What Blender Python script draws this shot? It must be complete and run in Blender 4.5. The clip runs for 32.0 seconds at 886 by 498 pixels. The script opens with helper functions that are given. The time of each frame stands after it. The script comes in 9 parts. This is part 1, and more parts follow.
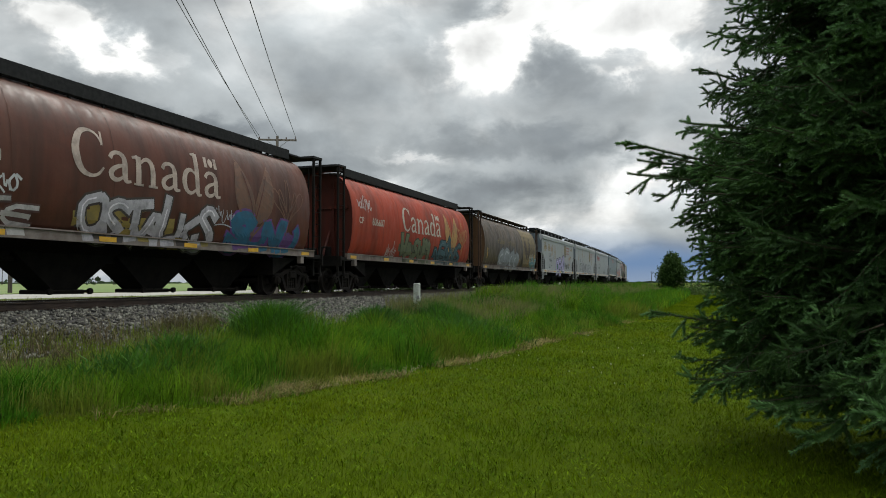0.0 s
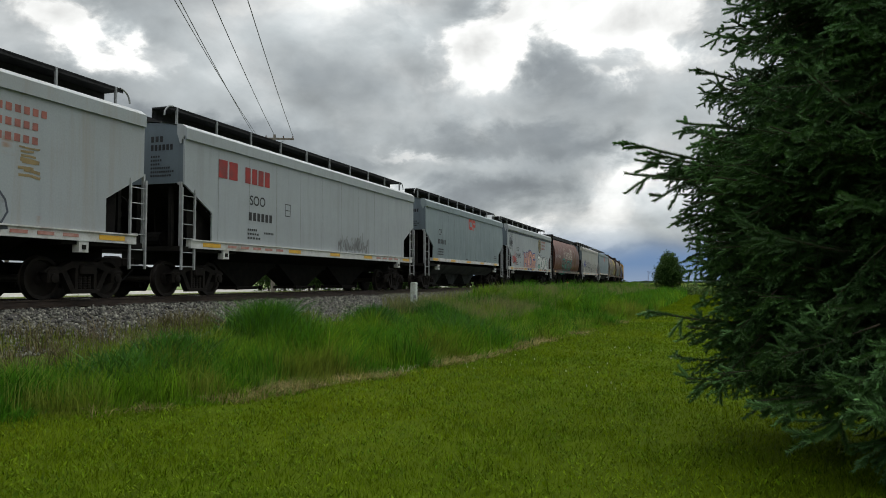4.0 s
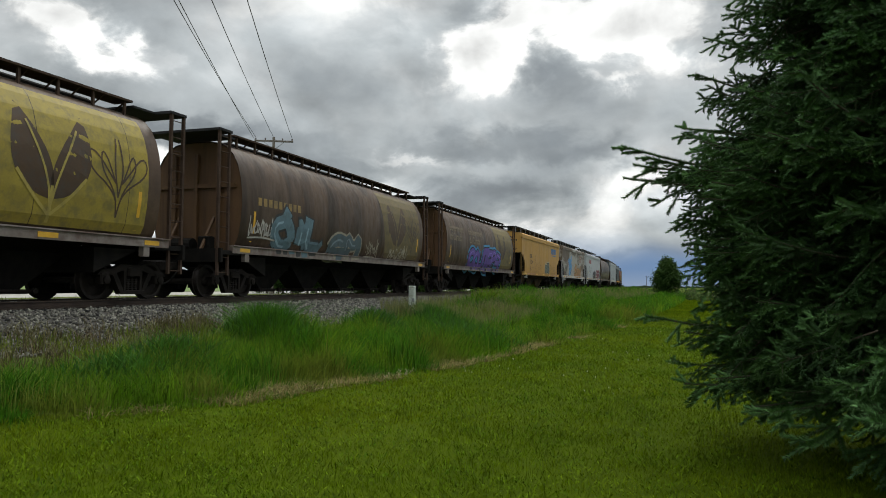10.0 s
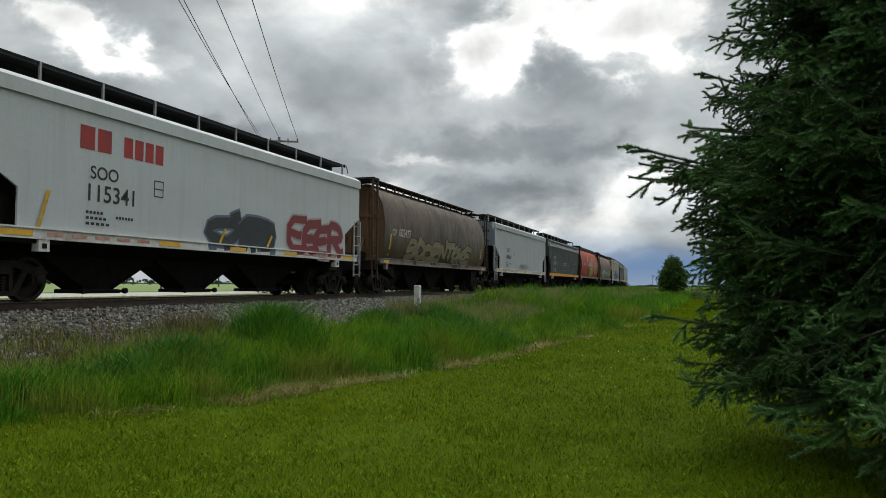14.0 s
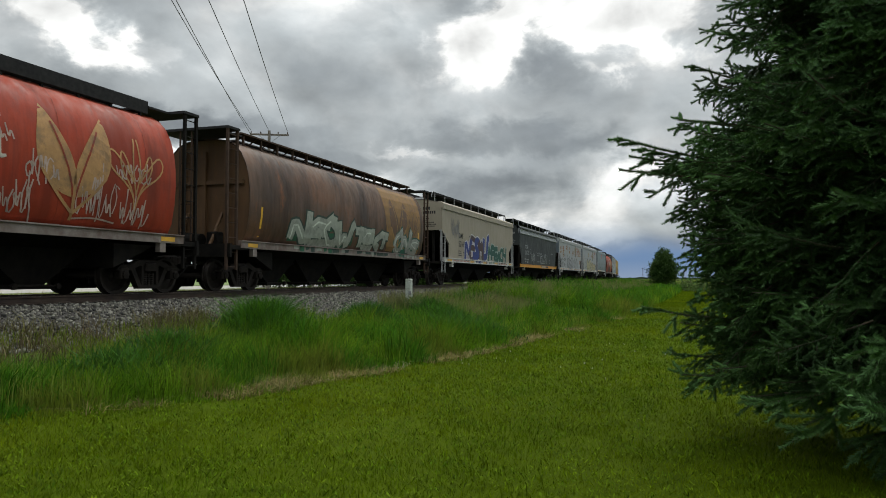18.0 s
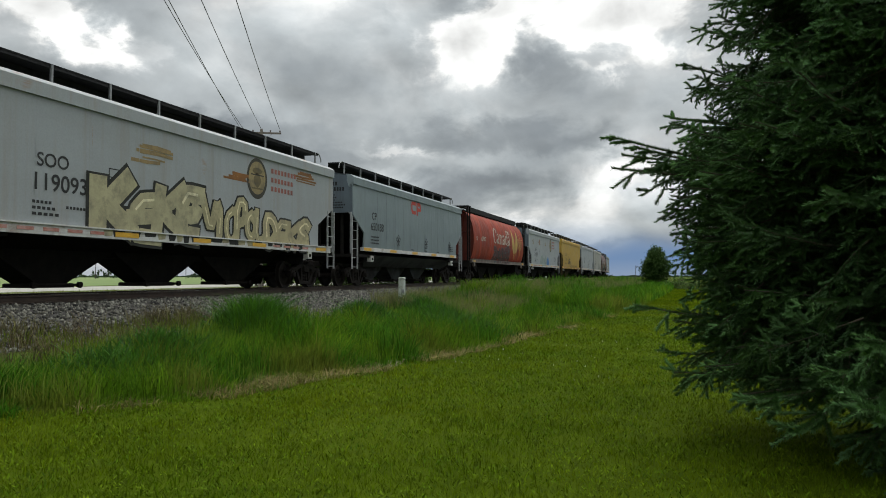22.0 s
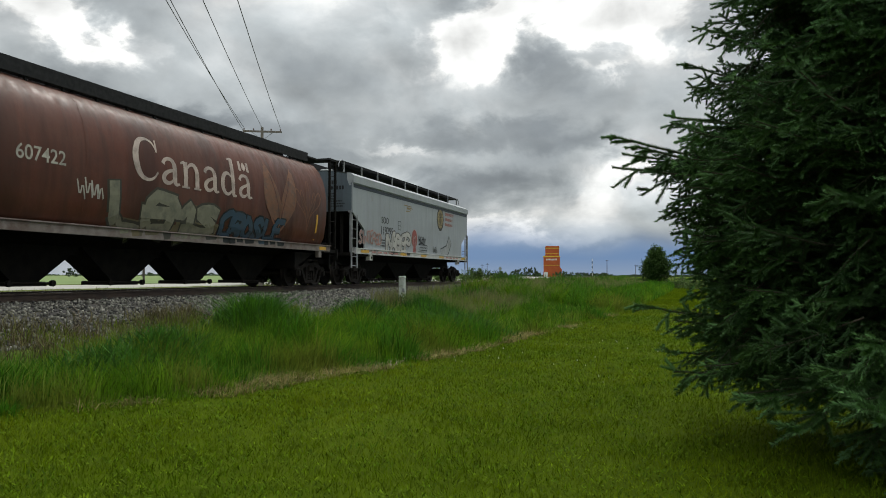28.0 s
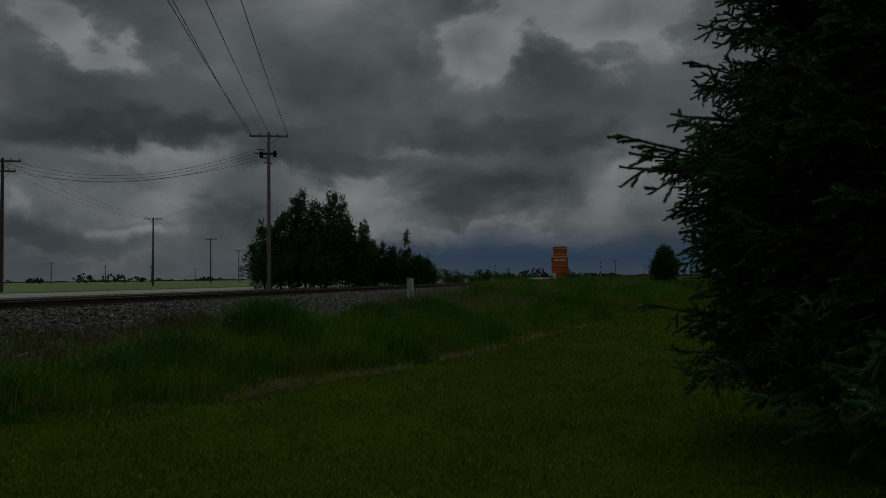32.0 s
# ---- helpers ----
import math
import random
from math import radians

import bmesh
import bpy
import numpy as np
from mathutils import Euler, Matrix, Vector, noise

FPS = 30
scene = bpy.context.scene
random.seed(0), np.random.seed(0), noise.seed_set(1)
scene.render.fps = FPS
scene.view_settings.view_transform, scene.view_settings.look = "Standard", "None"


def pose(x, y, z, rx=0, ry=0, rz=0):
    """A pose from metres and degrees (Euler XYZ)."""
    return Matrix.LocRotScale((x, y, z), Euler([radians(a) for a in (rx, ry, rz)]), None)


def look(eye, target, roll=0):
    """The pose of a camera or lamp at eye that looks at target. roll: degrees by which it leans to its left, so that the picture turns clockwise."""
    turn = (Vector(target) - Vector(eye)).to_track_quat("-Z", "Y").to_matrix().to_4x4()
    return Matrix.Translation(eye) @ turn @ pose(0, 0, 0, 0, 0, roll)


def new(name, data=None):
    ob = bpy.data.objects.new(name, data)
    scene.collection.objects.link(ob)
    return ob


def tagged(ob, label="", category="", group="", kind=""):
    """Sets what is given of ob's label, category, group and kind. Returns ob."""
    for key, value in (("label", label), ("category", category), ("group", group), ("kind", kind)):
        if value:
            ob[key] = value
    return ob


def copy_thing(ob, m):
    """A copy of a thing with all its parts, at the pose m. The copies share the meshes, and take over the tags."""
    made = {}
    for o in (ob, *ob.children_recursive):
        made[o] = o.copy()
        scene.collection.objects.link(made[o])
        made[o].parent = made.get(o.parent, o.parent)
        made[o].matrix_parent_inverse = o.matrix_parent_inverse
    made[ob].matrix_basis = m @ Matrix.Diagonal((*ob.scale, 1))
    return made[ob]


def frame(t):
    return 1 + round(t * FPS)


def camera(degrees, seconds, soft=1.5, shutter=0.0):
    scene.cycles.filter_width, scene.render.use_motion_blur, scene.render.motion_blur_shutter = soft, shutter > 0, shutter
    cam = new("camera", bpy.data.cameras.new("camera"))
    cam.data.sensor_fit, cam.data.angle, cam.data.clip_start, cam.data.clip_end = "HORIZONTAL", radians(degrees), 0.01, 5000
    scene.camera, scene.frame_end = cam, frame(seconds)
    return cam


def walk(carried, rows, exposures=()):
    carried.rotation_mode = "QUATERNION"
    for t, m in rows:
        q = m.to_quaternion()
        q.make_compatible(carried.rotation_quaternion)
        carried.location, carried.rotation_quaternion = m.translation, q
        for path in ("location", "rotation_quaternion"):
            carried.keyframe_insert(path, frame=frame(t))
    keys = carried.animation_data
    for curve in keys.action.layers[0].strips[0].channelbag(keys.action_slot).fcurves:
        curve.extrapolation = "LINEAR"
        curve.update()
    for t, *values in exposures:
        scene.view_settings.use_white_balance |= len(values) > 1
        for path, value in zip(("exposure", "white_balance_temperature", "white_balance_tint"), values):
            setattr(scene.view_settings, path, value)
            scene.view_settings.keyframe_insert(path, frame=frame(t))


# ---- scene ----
# ---- camera ----
cam = camera(61.96, 32.0, soft=0.95)
EYE = 1.6
AIM = [  # seconds, degrees left of the track's line, degrees up, lean
    (0, 19.16, 2.59, -0.08), (0.5, 19.15, 2.62, 0.00), (1, 19.11, 2.65, -0.07), (1.5, 19.11, 2.59, -0.02),
    (2, 19.17, 2.58, 0.01), (2.5, 19.14, 2.55, 0.05), (3, 19.11, 2.54, 0.05), (3.5, 19.00, 2.51, 0.06),
    (5.5, 18.87, 2.65, 0.08), (6, 18.90, 2.63, 0.19), (6.5, 18.93, 2.67, 0.28), (7, 18.85, 2.72, 0.25),
    (7.5, 18.83, 2.74, 0.35), (8, 18.86, 2.81, 0.24), (8.5, 18.91, 2.81, 0.23), (9, 18.95, 2.79, 0.30),
    (9.5, 18.83, 2.85, 0.38), (10, 18.82, 2.81, 0.42), (10.5, 18.72, 2.81, 0.40), (11, 18.73, 2.82, 0.50),
    (11.5, 18.81, 2.88, 0.43), (12, 18.83, 2.80, 0.39), (12.5, 18.82, 2.79, 0.34), (13, 18.87, 2.77, 0.30),
    (13.5, 19.09, 2.75, 0.25), (14, 19.23, 2.77, 0.32), (14.5, 19.12, 2.68, 0.29), (16.5, 18.48, 2.51, 0.07),
    (17, 18.50, 2.48, 0.04), (17.5, 18.49, 2.34, 0.16), (18, 18.55, 2.25, 0.06), (18.5, 18.75, 2.16, 0.02),
    (19, 18.77, 2.10, -0.02), (19.5, 18.85, 2.10, 0.11), (20, 18.81, 2.13, 0.06), (20.5, 18.80, 2.12, 0.12),
    (21, 18.82, 2.10, 0.10), (21.5, 18.18, 2.11, -0.01), (22, 18.00, 2.12, -0.04), (22.5, 18.25, 2.04, -0.14),
    (23, 18.34, 2.11, -0.15), (23.5, 18.50, 2.11, -0.18), (24, 18.61, 2.17, -0.26), (24.5, 18.40, 2.06, -0.13),
    (25, 17.25, 2.00, -0.20), (25.5, 17.34, 1.95, -0.20), (27.5, 17.89, 1.99, -0.01), (28, 18.03, 2.04, 0.08),
    (28.5, 18.12, 2.06, 0.19), (29, 18.11, 2.06, 0.19), (29.5, 18.24, 2.17, 0.08), (30, 18.22, 2.17, -0.05),
    (30.5, 18.30, 2.19, -0.25), (31, 18.49, 2.18, -0.38), (31.5, 18.64, 2.17, -0.55), (32, 18.62, 2.20, -0.64),
]
walk(cam, [(t, pose(0, 0, EYE, 90 + up, 0, turn) @ pose(0, 0, 0, 0, 0, lean)) for t, turn, up, lean in AIM],
     exposures=[(0, 0.0, 6500, 10), (29.2, 0.0, 6500, 10), (29.5, -0.27, 6420, 9), (30.0, -0.86, 6300, 8), (30.5, -1.24, 6220, 7), (31.0, -1.70, 6180, 7), (31.5, -2.16, 6180, 7), (32.0, -2.7, 6180, 7)])

# ---- sky and sun ----
SUN_TURN, SUN_UP = radians(4), radians(52)   # right of the track's line, above the horizon


def sky():
    """Broken overcast: grey cumulus with lit tops, bright breaks before the sun, slate-blue rain low down."""
    world = bpy.data.worlds.new("overcast_sky")
    scene.world = world
    world.use_nodes = True
    nt = world.node_tree
    nt.nodes.clear()
    N, L = nt.nodes.new, nt.links.new

    def calc(op, a, b=None, clamp=False):
        n = N("ShaderNodeMath")
        n.operation, n.use_clamp = op, clamp
        for i, v in enumerate((a, b)):
            if isinstance(v, (int, float)):
                n.inputs[i].default_value = v
            elif v is not None:
                L(v, n.inputs[i])
        return n.outputs[0]

    def rng(v, a, b, c=0.0, d=1.0, kind="LINEAR"):
        n = N("ShaderNodeMapRange")
        n.interpolation_type = kind
        for i, k in enumerate((a, b, c, d)):
            n.inputs[i + 1].default_value = k
        L(v, n.inputs[0])
        return n.outputs[0]

    tc = N("ShaderNodeTexCoord").outputs["Generated"]
    sep = N("ShaderNodeSeparateXYZ")
    L(tc, sep.inputs[0])
    up = calc("MAXIMUM", sep.outputs[2], 0.0)
    az = calc("MULTIPLY", calc("ARCTAN2", sep.outputs[0], sep.outputs[1]), 57.2958)
    el = calc("MULTIPLY", calc("ARCSINE", sep.outputs[2]), 57.2958)

    def fbm(scale, detail, rough, distort, shift, flat):
        m = N("ShaderNodeMapping")
        m.inputs["Location"].default_value = shift
        m.inputs["Scale"].default_value = (1, 1, flat)
        L(tc, m.inputs[0])
        n = N("ShaderNodeTexNoise")
        n.inputs["Scale"].default_value, n.inputs["Detail"].default_value = scale, detail
        n.inputs["Roughness"].default_value, n.inputs["Distortion"].default_value = rough, distort
        L(m.outputs[0], n.inputs["Vector"])
        return n.outputs[0]

    big = fbm(2.6, 3.0, 0.5, 0.2, (0.3, 0.2, 0.7), 2.6)
    low_side = fbm(5.2, 9.0, 0.49, 0.35, (0.0, 0.0, 0.0), 1.6)
    high_side = fbm(5.2, 9.0, 0.49, 0.35, (0.0, 0.0, 0.05), 1.6)
    # cloud depth: broad masses, billows, and the breaks and banks that the day has
    depth = calc("ADD", calc("ADD", calc("MULTIPLY", big, 0.40), calc("MULTIPLY", low_side, 0.62)), 0.065)
    crisp = fbm(17.0, 6.0, 0.6, 0.3, (1.3, 0.4, 0.2), 1.5)
    depth = calc("ADD", depth, calc("MULTIPLY", calc("SUBTRACT", crisp, 0.5), 0.11))
    # ragged edges: the masses are read at a wandering place
    rag_a, rag_e = fbm(8.5, 9.0, 0.58, 0.25, (2.1, 0.3, 0.9), 1.5), fbm(8.5, 9.0, 0.58, 0.25, (5.2, 1.3, 0.1), 1.5)
    place = N("ShaderNodeCombineXYZ")
    L(calc("ADD", az, calc("MULTIPLY", calc("SUBTRACT", rag_a, 0.5), 13.0)), place.inputs[0])
    L(calc("ADD", el, calc("MULTIPLY", calc("SUBTRACT", rag_e, 0.5), 7.5)), place.inputs[1])
    for a0, e0, wa, we, gain in BREAKS + BANKS + LIGHTS:
        off = N("ShaderNodeVectorMath")
        off.operation = "MULTIPLY_ADD"
        L(place.outputs[0], off.inputs[0])
        off.inputs[1].default_value, off.inputs[2].default_value = (1 / wa, 1 / we, 0), (-a0 / wa, -e0 / we, 0)
        size = N("ShaderNodeVectorMath")
        size.operation = "LENGTH"
        L(off.outputs[0], size.inputs[0])
        depth = calc("ADD", depth, calc("MULTIPLY", calc("EXPONENT", calc("MULTIPLY", calc("POWER", size.outputs["Value"], 2.6), -0.9)), gain))
    ramp_ = N("ShaderNodeValToRGB")
    ce = ramp_.color_ramp.elements
    ce[0].position, ce[0].color = 0.36, (1.25, 1.26, 1.23, 1)
    ce[1].position, ce[1].color = 0.92, (0.17, 0.185, 0.20, 1)
    for pos_, c in ((0.45, (0.90, 0.92, 0.905)), (0.50, (0.69, 0.725, 0.73)), (0.58, (0.51, 0.55, 0.56)), (0.67, (0.37, 0.405, 0.42)), (0.78, (0.26, 0.288, 0.305))):
        e = ce.new(pos_)
        e.color = (*c, 1)
    L(depth, ramp_.inputs[0])
    # tops of the billows catch more light than their bases
    relief = calc("ADD", calc("MULTIPLY", calc("SUBTRACT", low_side, high_side), 1.9), 1.0)
    lit = N("ShaderNodeVectorMath")
    lit.operation = "SCALE"
    L(ramp_.outputs[0], lit.inputs[0])
    L(calc("MINIMUM", calc("MAXIMUM", relief, 0.55), 1.6), lit.inputs["Scale"])
    low = rng(calc("ADD", el, calc("MULTIPLY", calc("SUBTRACT", low_side, 0.5), 3.5)), 1.4, 4.5, 1.0, 0.0, "SMOOTHSTEP")
    side = rng(az, -34.0, -16.0, 0.15, 1.0)
    mix = N("ShaderNodeMix")
    mix.data_type = "RGBA"
    L(calc("MULTIPLY", calc("MULTIPLY", low, side), 0.97), mix.inputs["Factor"])
    L(lit.outputs[0], mix.inputs["A"])
    mix.inputs["B"].default_value = (0.15, 0.265, 0.47, 1)
    # pale haze right above the horizon
    haze = N("ShaderNodeMix")
    haze.data_type = "RGBA"
    L(rng(el, 0.0, 1.3, 0.4, 0.0), haze.inputs["Factor"])
    L(mix.outputs["Result"], haze.inputs["A"])
    haze.inputs["B"].default_value = (0.42, 0.48, 0.55, 1)
    # clear sky above the cloud, seen faintly through it
    clear = N("ShaderNodeTexSky")
    clear.sky_type, clear.sun_disc = "NISHITA", False
    clear.sun_elevation, clear.sun_rotation = SUN_UP, SUN_TURN
    clear_bg = N("ShaderNodeBackground")
    clear_bg.inputs[1].default_value = 0.06
    L(clear.outputs[0], clear_bg.inputs[0])
    # overcast: lighter towards the zenith
    bg = N("ShaderNodeBackground")
    L(haze.outputs["Result"], bg.inputs[0])
    L(rng(up, 0.40, 0.85, 0.93, SKY_TOP), bg.inputs[1])
    add = N("ShaderNodeMixShader")
    add.inputs[0].default_value = 0.05
    L(bg.outputs[0], add.inputs[1])
    L(clear_bg.outputs[0], add.inputs[2])
    out = N("ShaderNodeOutputWorld")
    L(add.outputs[0], out.inputs[0])


SKY_TOP = 3.5
# azimuth from the track's line, elevation, the two widths in degrees, thinner (-) or thicker (+) cloud
BREAKS = ((-47.2, 17.7, 2.6, 1.4, -0.3), (-44.9, 16.4, 1.7, 1.6, -0.28), (-43.3, 15.3, 1.7, 1.1, -0.22), (-40.7, 16.2, 1.7, 1.0, -0.08), (-8.3, 19.7, 6.3, 1.8, -0.34), (-15.3, 17.6, 3.3, 1.8, -0.3), (-13.8, 15.3, 2.1, 1.2, -0.22),
          (-3.2, 19.6, 4.5, 1.6, -0.3), (-1.0, 17.1, 1.9, 1.6, -0.2), (-4.5, 15.1, 1.2, 0.7, -0.16), (-6.6, 16.0, 1.1, 0.6, -0.12), (-18.0, 16.4, 1.3, 2.4, -0.08), (-33.5, 15.4, 2.5, 1.6, -0.04))
BANKS = ((-45.7, 10.4, 5.1, 1.1, 0.2), (-48.1, 12.8, 3.1, 2.2, 0.07), (-37.9, 10.9, 3.8, 1.0, 0.17), (-28.9, 8.8, 5.4, 1.2, 0.19), (-31.8, 10.8, 5.5, 1.0, 0.12), (-14.0, 10.7, 8.6, 1.3, 0.2), (-6.2, 9.8, 2.5, 0.9, 0.1),
          (-16.2, 6.4, 5.7, 1.6, 0.22), (-11.8, 7.5, 3.9, 1.3, 0.12), (-10.5, 17.7, 2.1, 1.6, 0.12), (-9.4, 15.4, 2.6, 2.0, 0.12), (-24.2, 19.9, 2.6, 1.6, 0.1), (-16.8, 20.2, 2.2, 1.3, 0.14), (-22.4, 15.9, 4.9, 2.4, 0.03),
          (-2.4, 13.4, 2.8, 1.6, 0.04), (-27.2, 14.1, 6.5, 2.6, 0.10), (-33.0, 17.0, 6.0, 2.5, 0.07))
LIGHTS = ((-43.0, 5.2, 13.0, 3.6, -0.10), (-24.0, 5.5, 7.0, 2.4, -0.05), (-40.2, 8.9, 5.5, 0.8, -0.2), (-37.1, 7.7, 4.9, 0.7, -0.1), (-45.3, 5.9, 6.6, 0.9, -0.08), (-48.5, 4.5, 1.7, 0.8, -0.17), (-42.0, 4.2, 2.6, 0.6, -0.14), (-37.5, 6.4, 3.2, 0.8, -0.1), (-24.5, 6.3, 4.2, 1.6, -0.15),
          (-21.9, 9.5, 3.3, 0.4, -0.12), (-6.2, 6.7, 4.5, 1.9, -0.12), (-3.3, 8.1, 2.8, 1.0, -0.1), (-17.5, 3.6, 8.3, 0.7, -0.18), (-28.0, 3.9, 3.9, 0.6, -0.08), (-44.8, 1.6, 5.9, 0.4, -0.06), (-33.8, 4.5, 2.7, 1.1, 0.14),
          (-46.9, 2.7, 3.8, 0.8, 0.12), (-30.5, 7.3, 1.7, 0.6, -0.08), (-8.4, 3.0, 5.4, 0.4, 0.08), (-41.2, 2.8, 2.3, 0.5, 0.05))
sky()
sun = new("sun", bpy.data.lights.new("sun", "SUN"))
sun.data.energy, sun.data.angle, sun.data.color = 1.3, radians(14), (1.0, 0.96, 0.88)
sun.matrix_world = look((math.sin(SUN_TURN) * math.cos(SUN_UP) * 60, math.cos(SUN_TURN) * math.cos(SUN_UP) * 60, math.sin(SUN_UP) * 60), (0, 0, 0))


# ---- materials ----
def material(name, color, color2=None, scale=3.0, rough=0.8, metal=0.0, bump=0.0, bump_scale=40.0, island=0.0, random_object=0.0,
             dirt=None, dirt_amount=0.0, dirt_scale=0.6, stretch=(1, 1, 1), transmit=0.0, spec=0.4):
    """A two-scale procedural surface in metres: base colour, second colour in patches, dirt, grain and relief."""
    mat = bpy.data.materials.new(name)
    mat.use_nodes = True
    nt = mat.node_tree
    N, L = nt.nodes.new, nt.links.new
    bsdf = nt.nodes["Principled BSDF"]
    bsdf.inputs["Roughness"].default_value, bsdf.inputs["Metallic"].default_value = rough, metal
    bsdf.inputs["Specular IOR Level"].default_value = spec
    tc = N("ShaderNodeTexCoord").outputs["Object"]
    mp = N("ShaderNodeMapping")
    mp.inputs["Scale"].default_value = stretch
    L(tc, mp.inputs[0])
    co = mp.outputs[0]

    def tex(s, detail=5.0, r=0.6):
        n = N("ShaderNodeTexNoise")
        n.inputs["Scale"].default_value, n.inputs["Detail"].default_value, n.inputs["Roughness"].default_value = s, detail, r
        L(co, n.inputs["Vector"])
        return n.outputs[0]

    def rng(v, a, b, c=0.0, d=1.0):
        n = N("ShaderNodeMapRange")
        for i, k in enumerate((a, b, c, d)):
            n.inputs[i + 1].default_value = k
        L(v, n.inputs[0])
        return n.outputs[0]

    def mixed(f, a, b, kind="MIX"):
        n = N("ShaderNodeMix")
        n.data_type, n.blend_type = "RGBA", kind
        for sock, v in (("Factor", f), ("A", a), ("B", b)):
            if isinstance(v, tuple):
                n.inputs[sock].default_value = (*v, 1)
            elif isinstance(v, (int, float)):
                n.inputs[sock].default_value = v
            else:
                L(v, n.inputs[sock])
        return n.outputs["Result"]

    col = mixed(rng(tex(scale), 0.35, 0.65), color, color2 or tuple(c * 0.8 for c in color))
    fine = tex(scale * 11, 4.0)
    col = mixed(0.5, col, mixed(fine, (0.62, 0.62, 0.62), (1.3, 1.3, 1.3)), "MULTIPLY")
    if dirt:
        col = mixed(rng(tex(dirt_scale, 7.0, 0.65), 0.62 - 0.3 * dirt_amount, 0.80 - 0.3 * dirt_amount, 0.0, 0.9), col, dirt)
    if island:
        g = N("ShaderNodeNewGeometry").outputs["Random Per Island"]
        col = mixed(1.0, col, mixed(g, (1 - island,) * 3, (1 + island, 1 + island, 1 + island * 0.7)), "MULTIPLY")
    if random_object:
        g = N("ShaderNodeObjectInfo").outputs["Random"]
        col = mixed(1.0, col, mixed(g, (1 - random_object,) * 3, (1 + random_object,) * 3), "MULTIPLY")
    L(col, bsdf.inputs["Base Color"])
    L(rng(fine, 0.3, 0.7, max(rough - 0.1, 0.05), min(rough + 0.08, 1.0)), bsdf.inputs["Roughness"])
    if bump:
        b = N("ShaderNodeBump")
        b.inputs["Strength"].default_value, b.inputs["Distance"].default_value = bump, 0.02
        L(tex(bump_scale, 4.0), b.inputs["Height"])
        L(b.outputs[0], bsdf.inputs["Normal"])
    if transmit:
        tr = N("ShaderNodeBsdfTranslucent")
        L(col, tr.inputs[0])
        ms = N("ShaderNodeMixShader")
        ms.inputs[0].default_value = transmit
        L(bsdf.outputs[0], ms.inputs[1])
        L(tr.outputs[0], ms.inputs[2])
        L(ms.outputs[0], nt.nodes["Material Output"].inputs[0])
    return mat


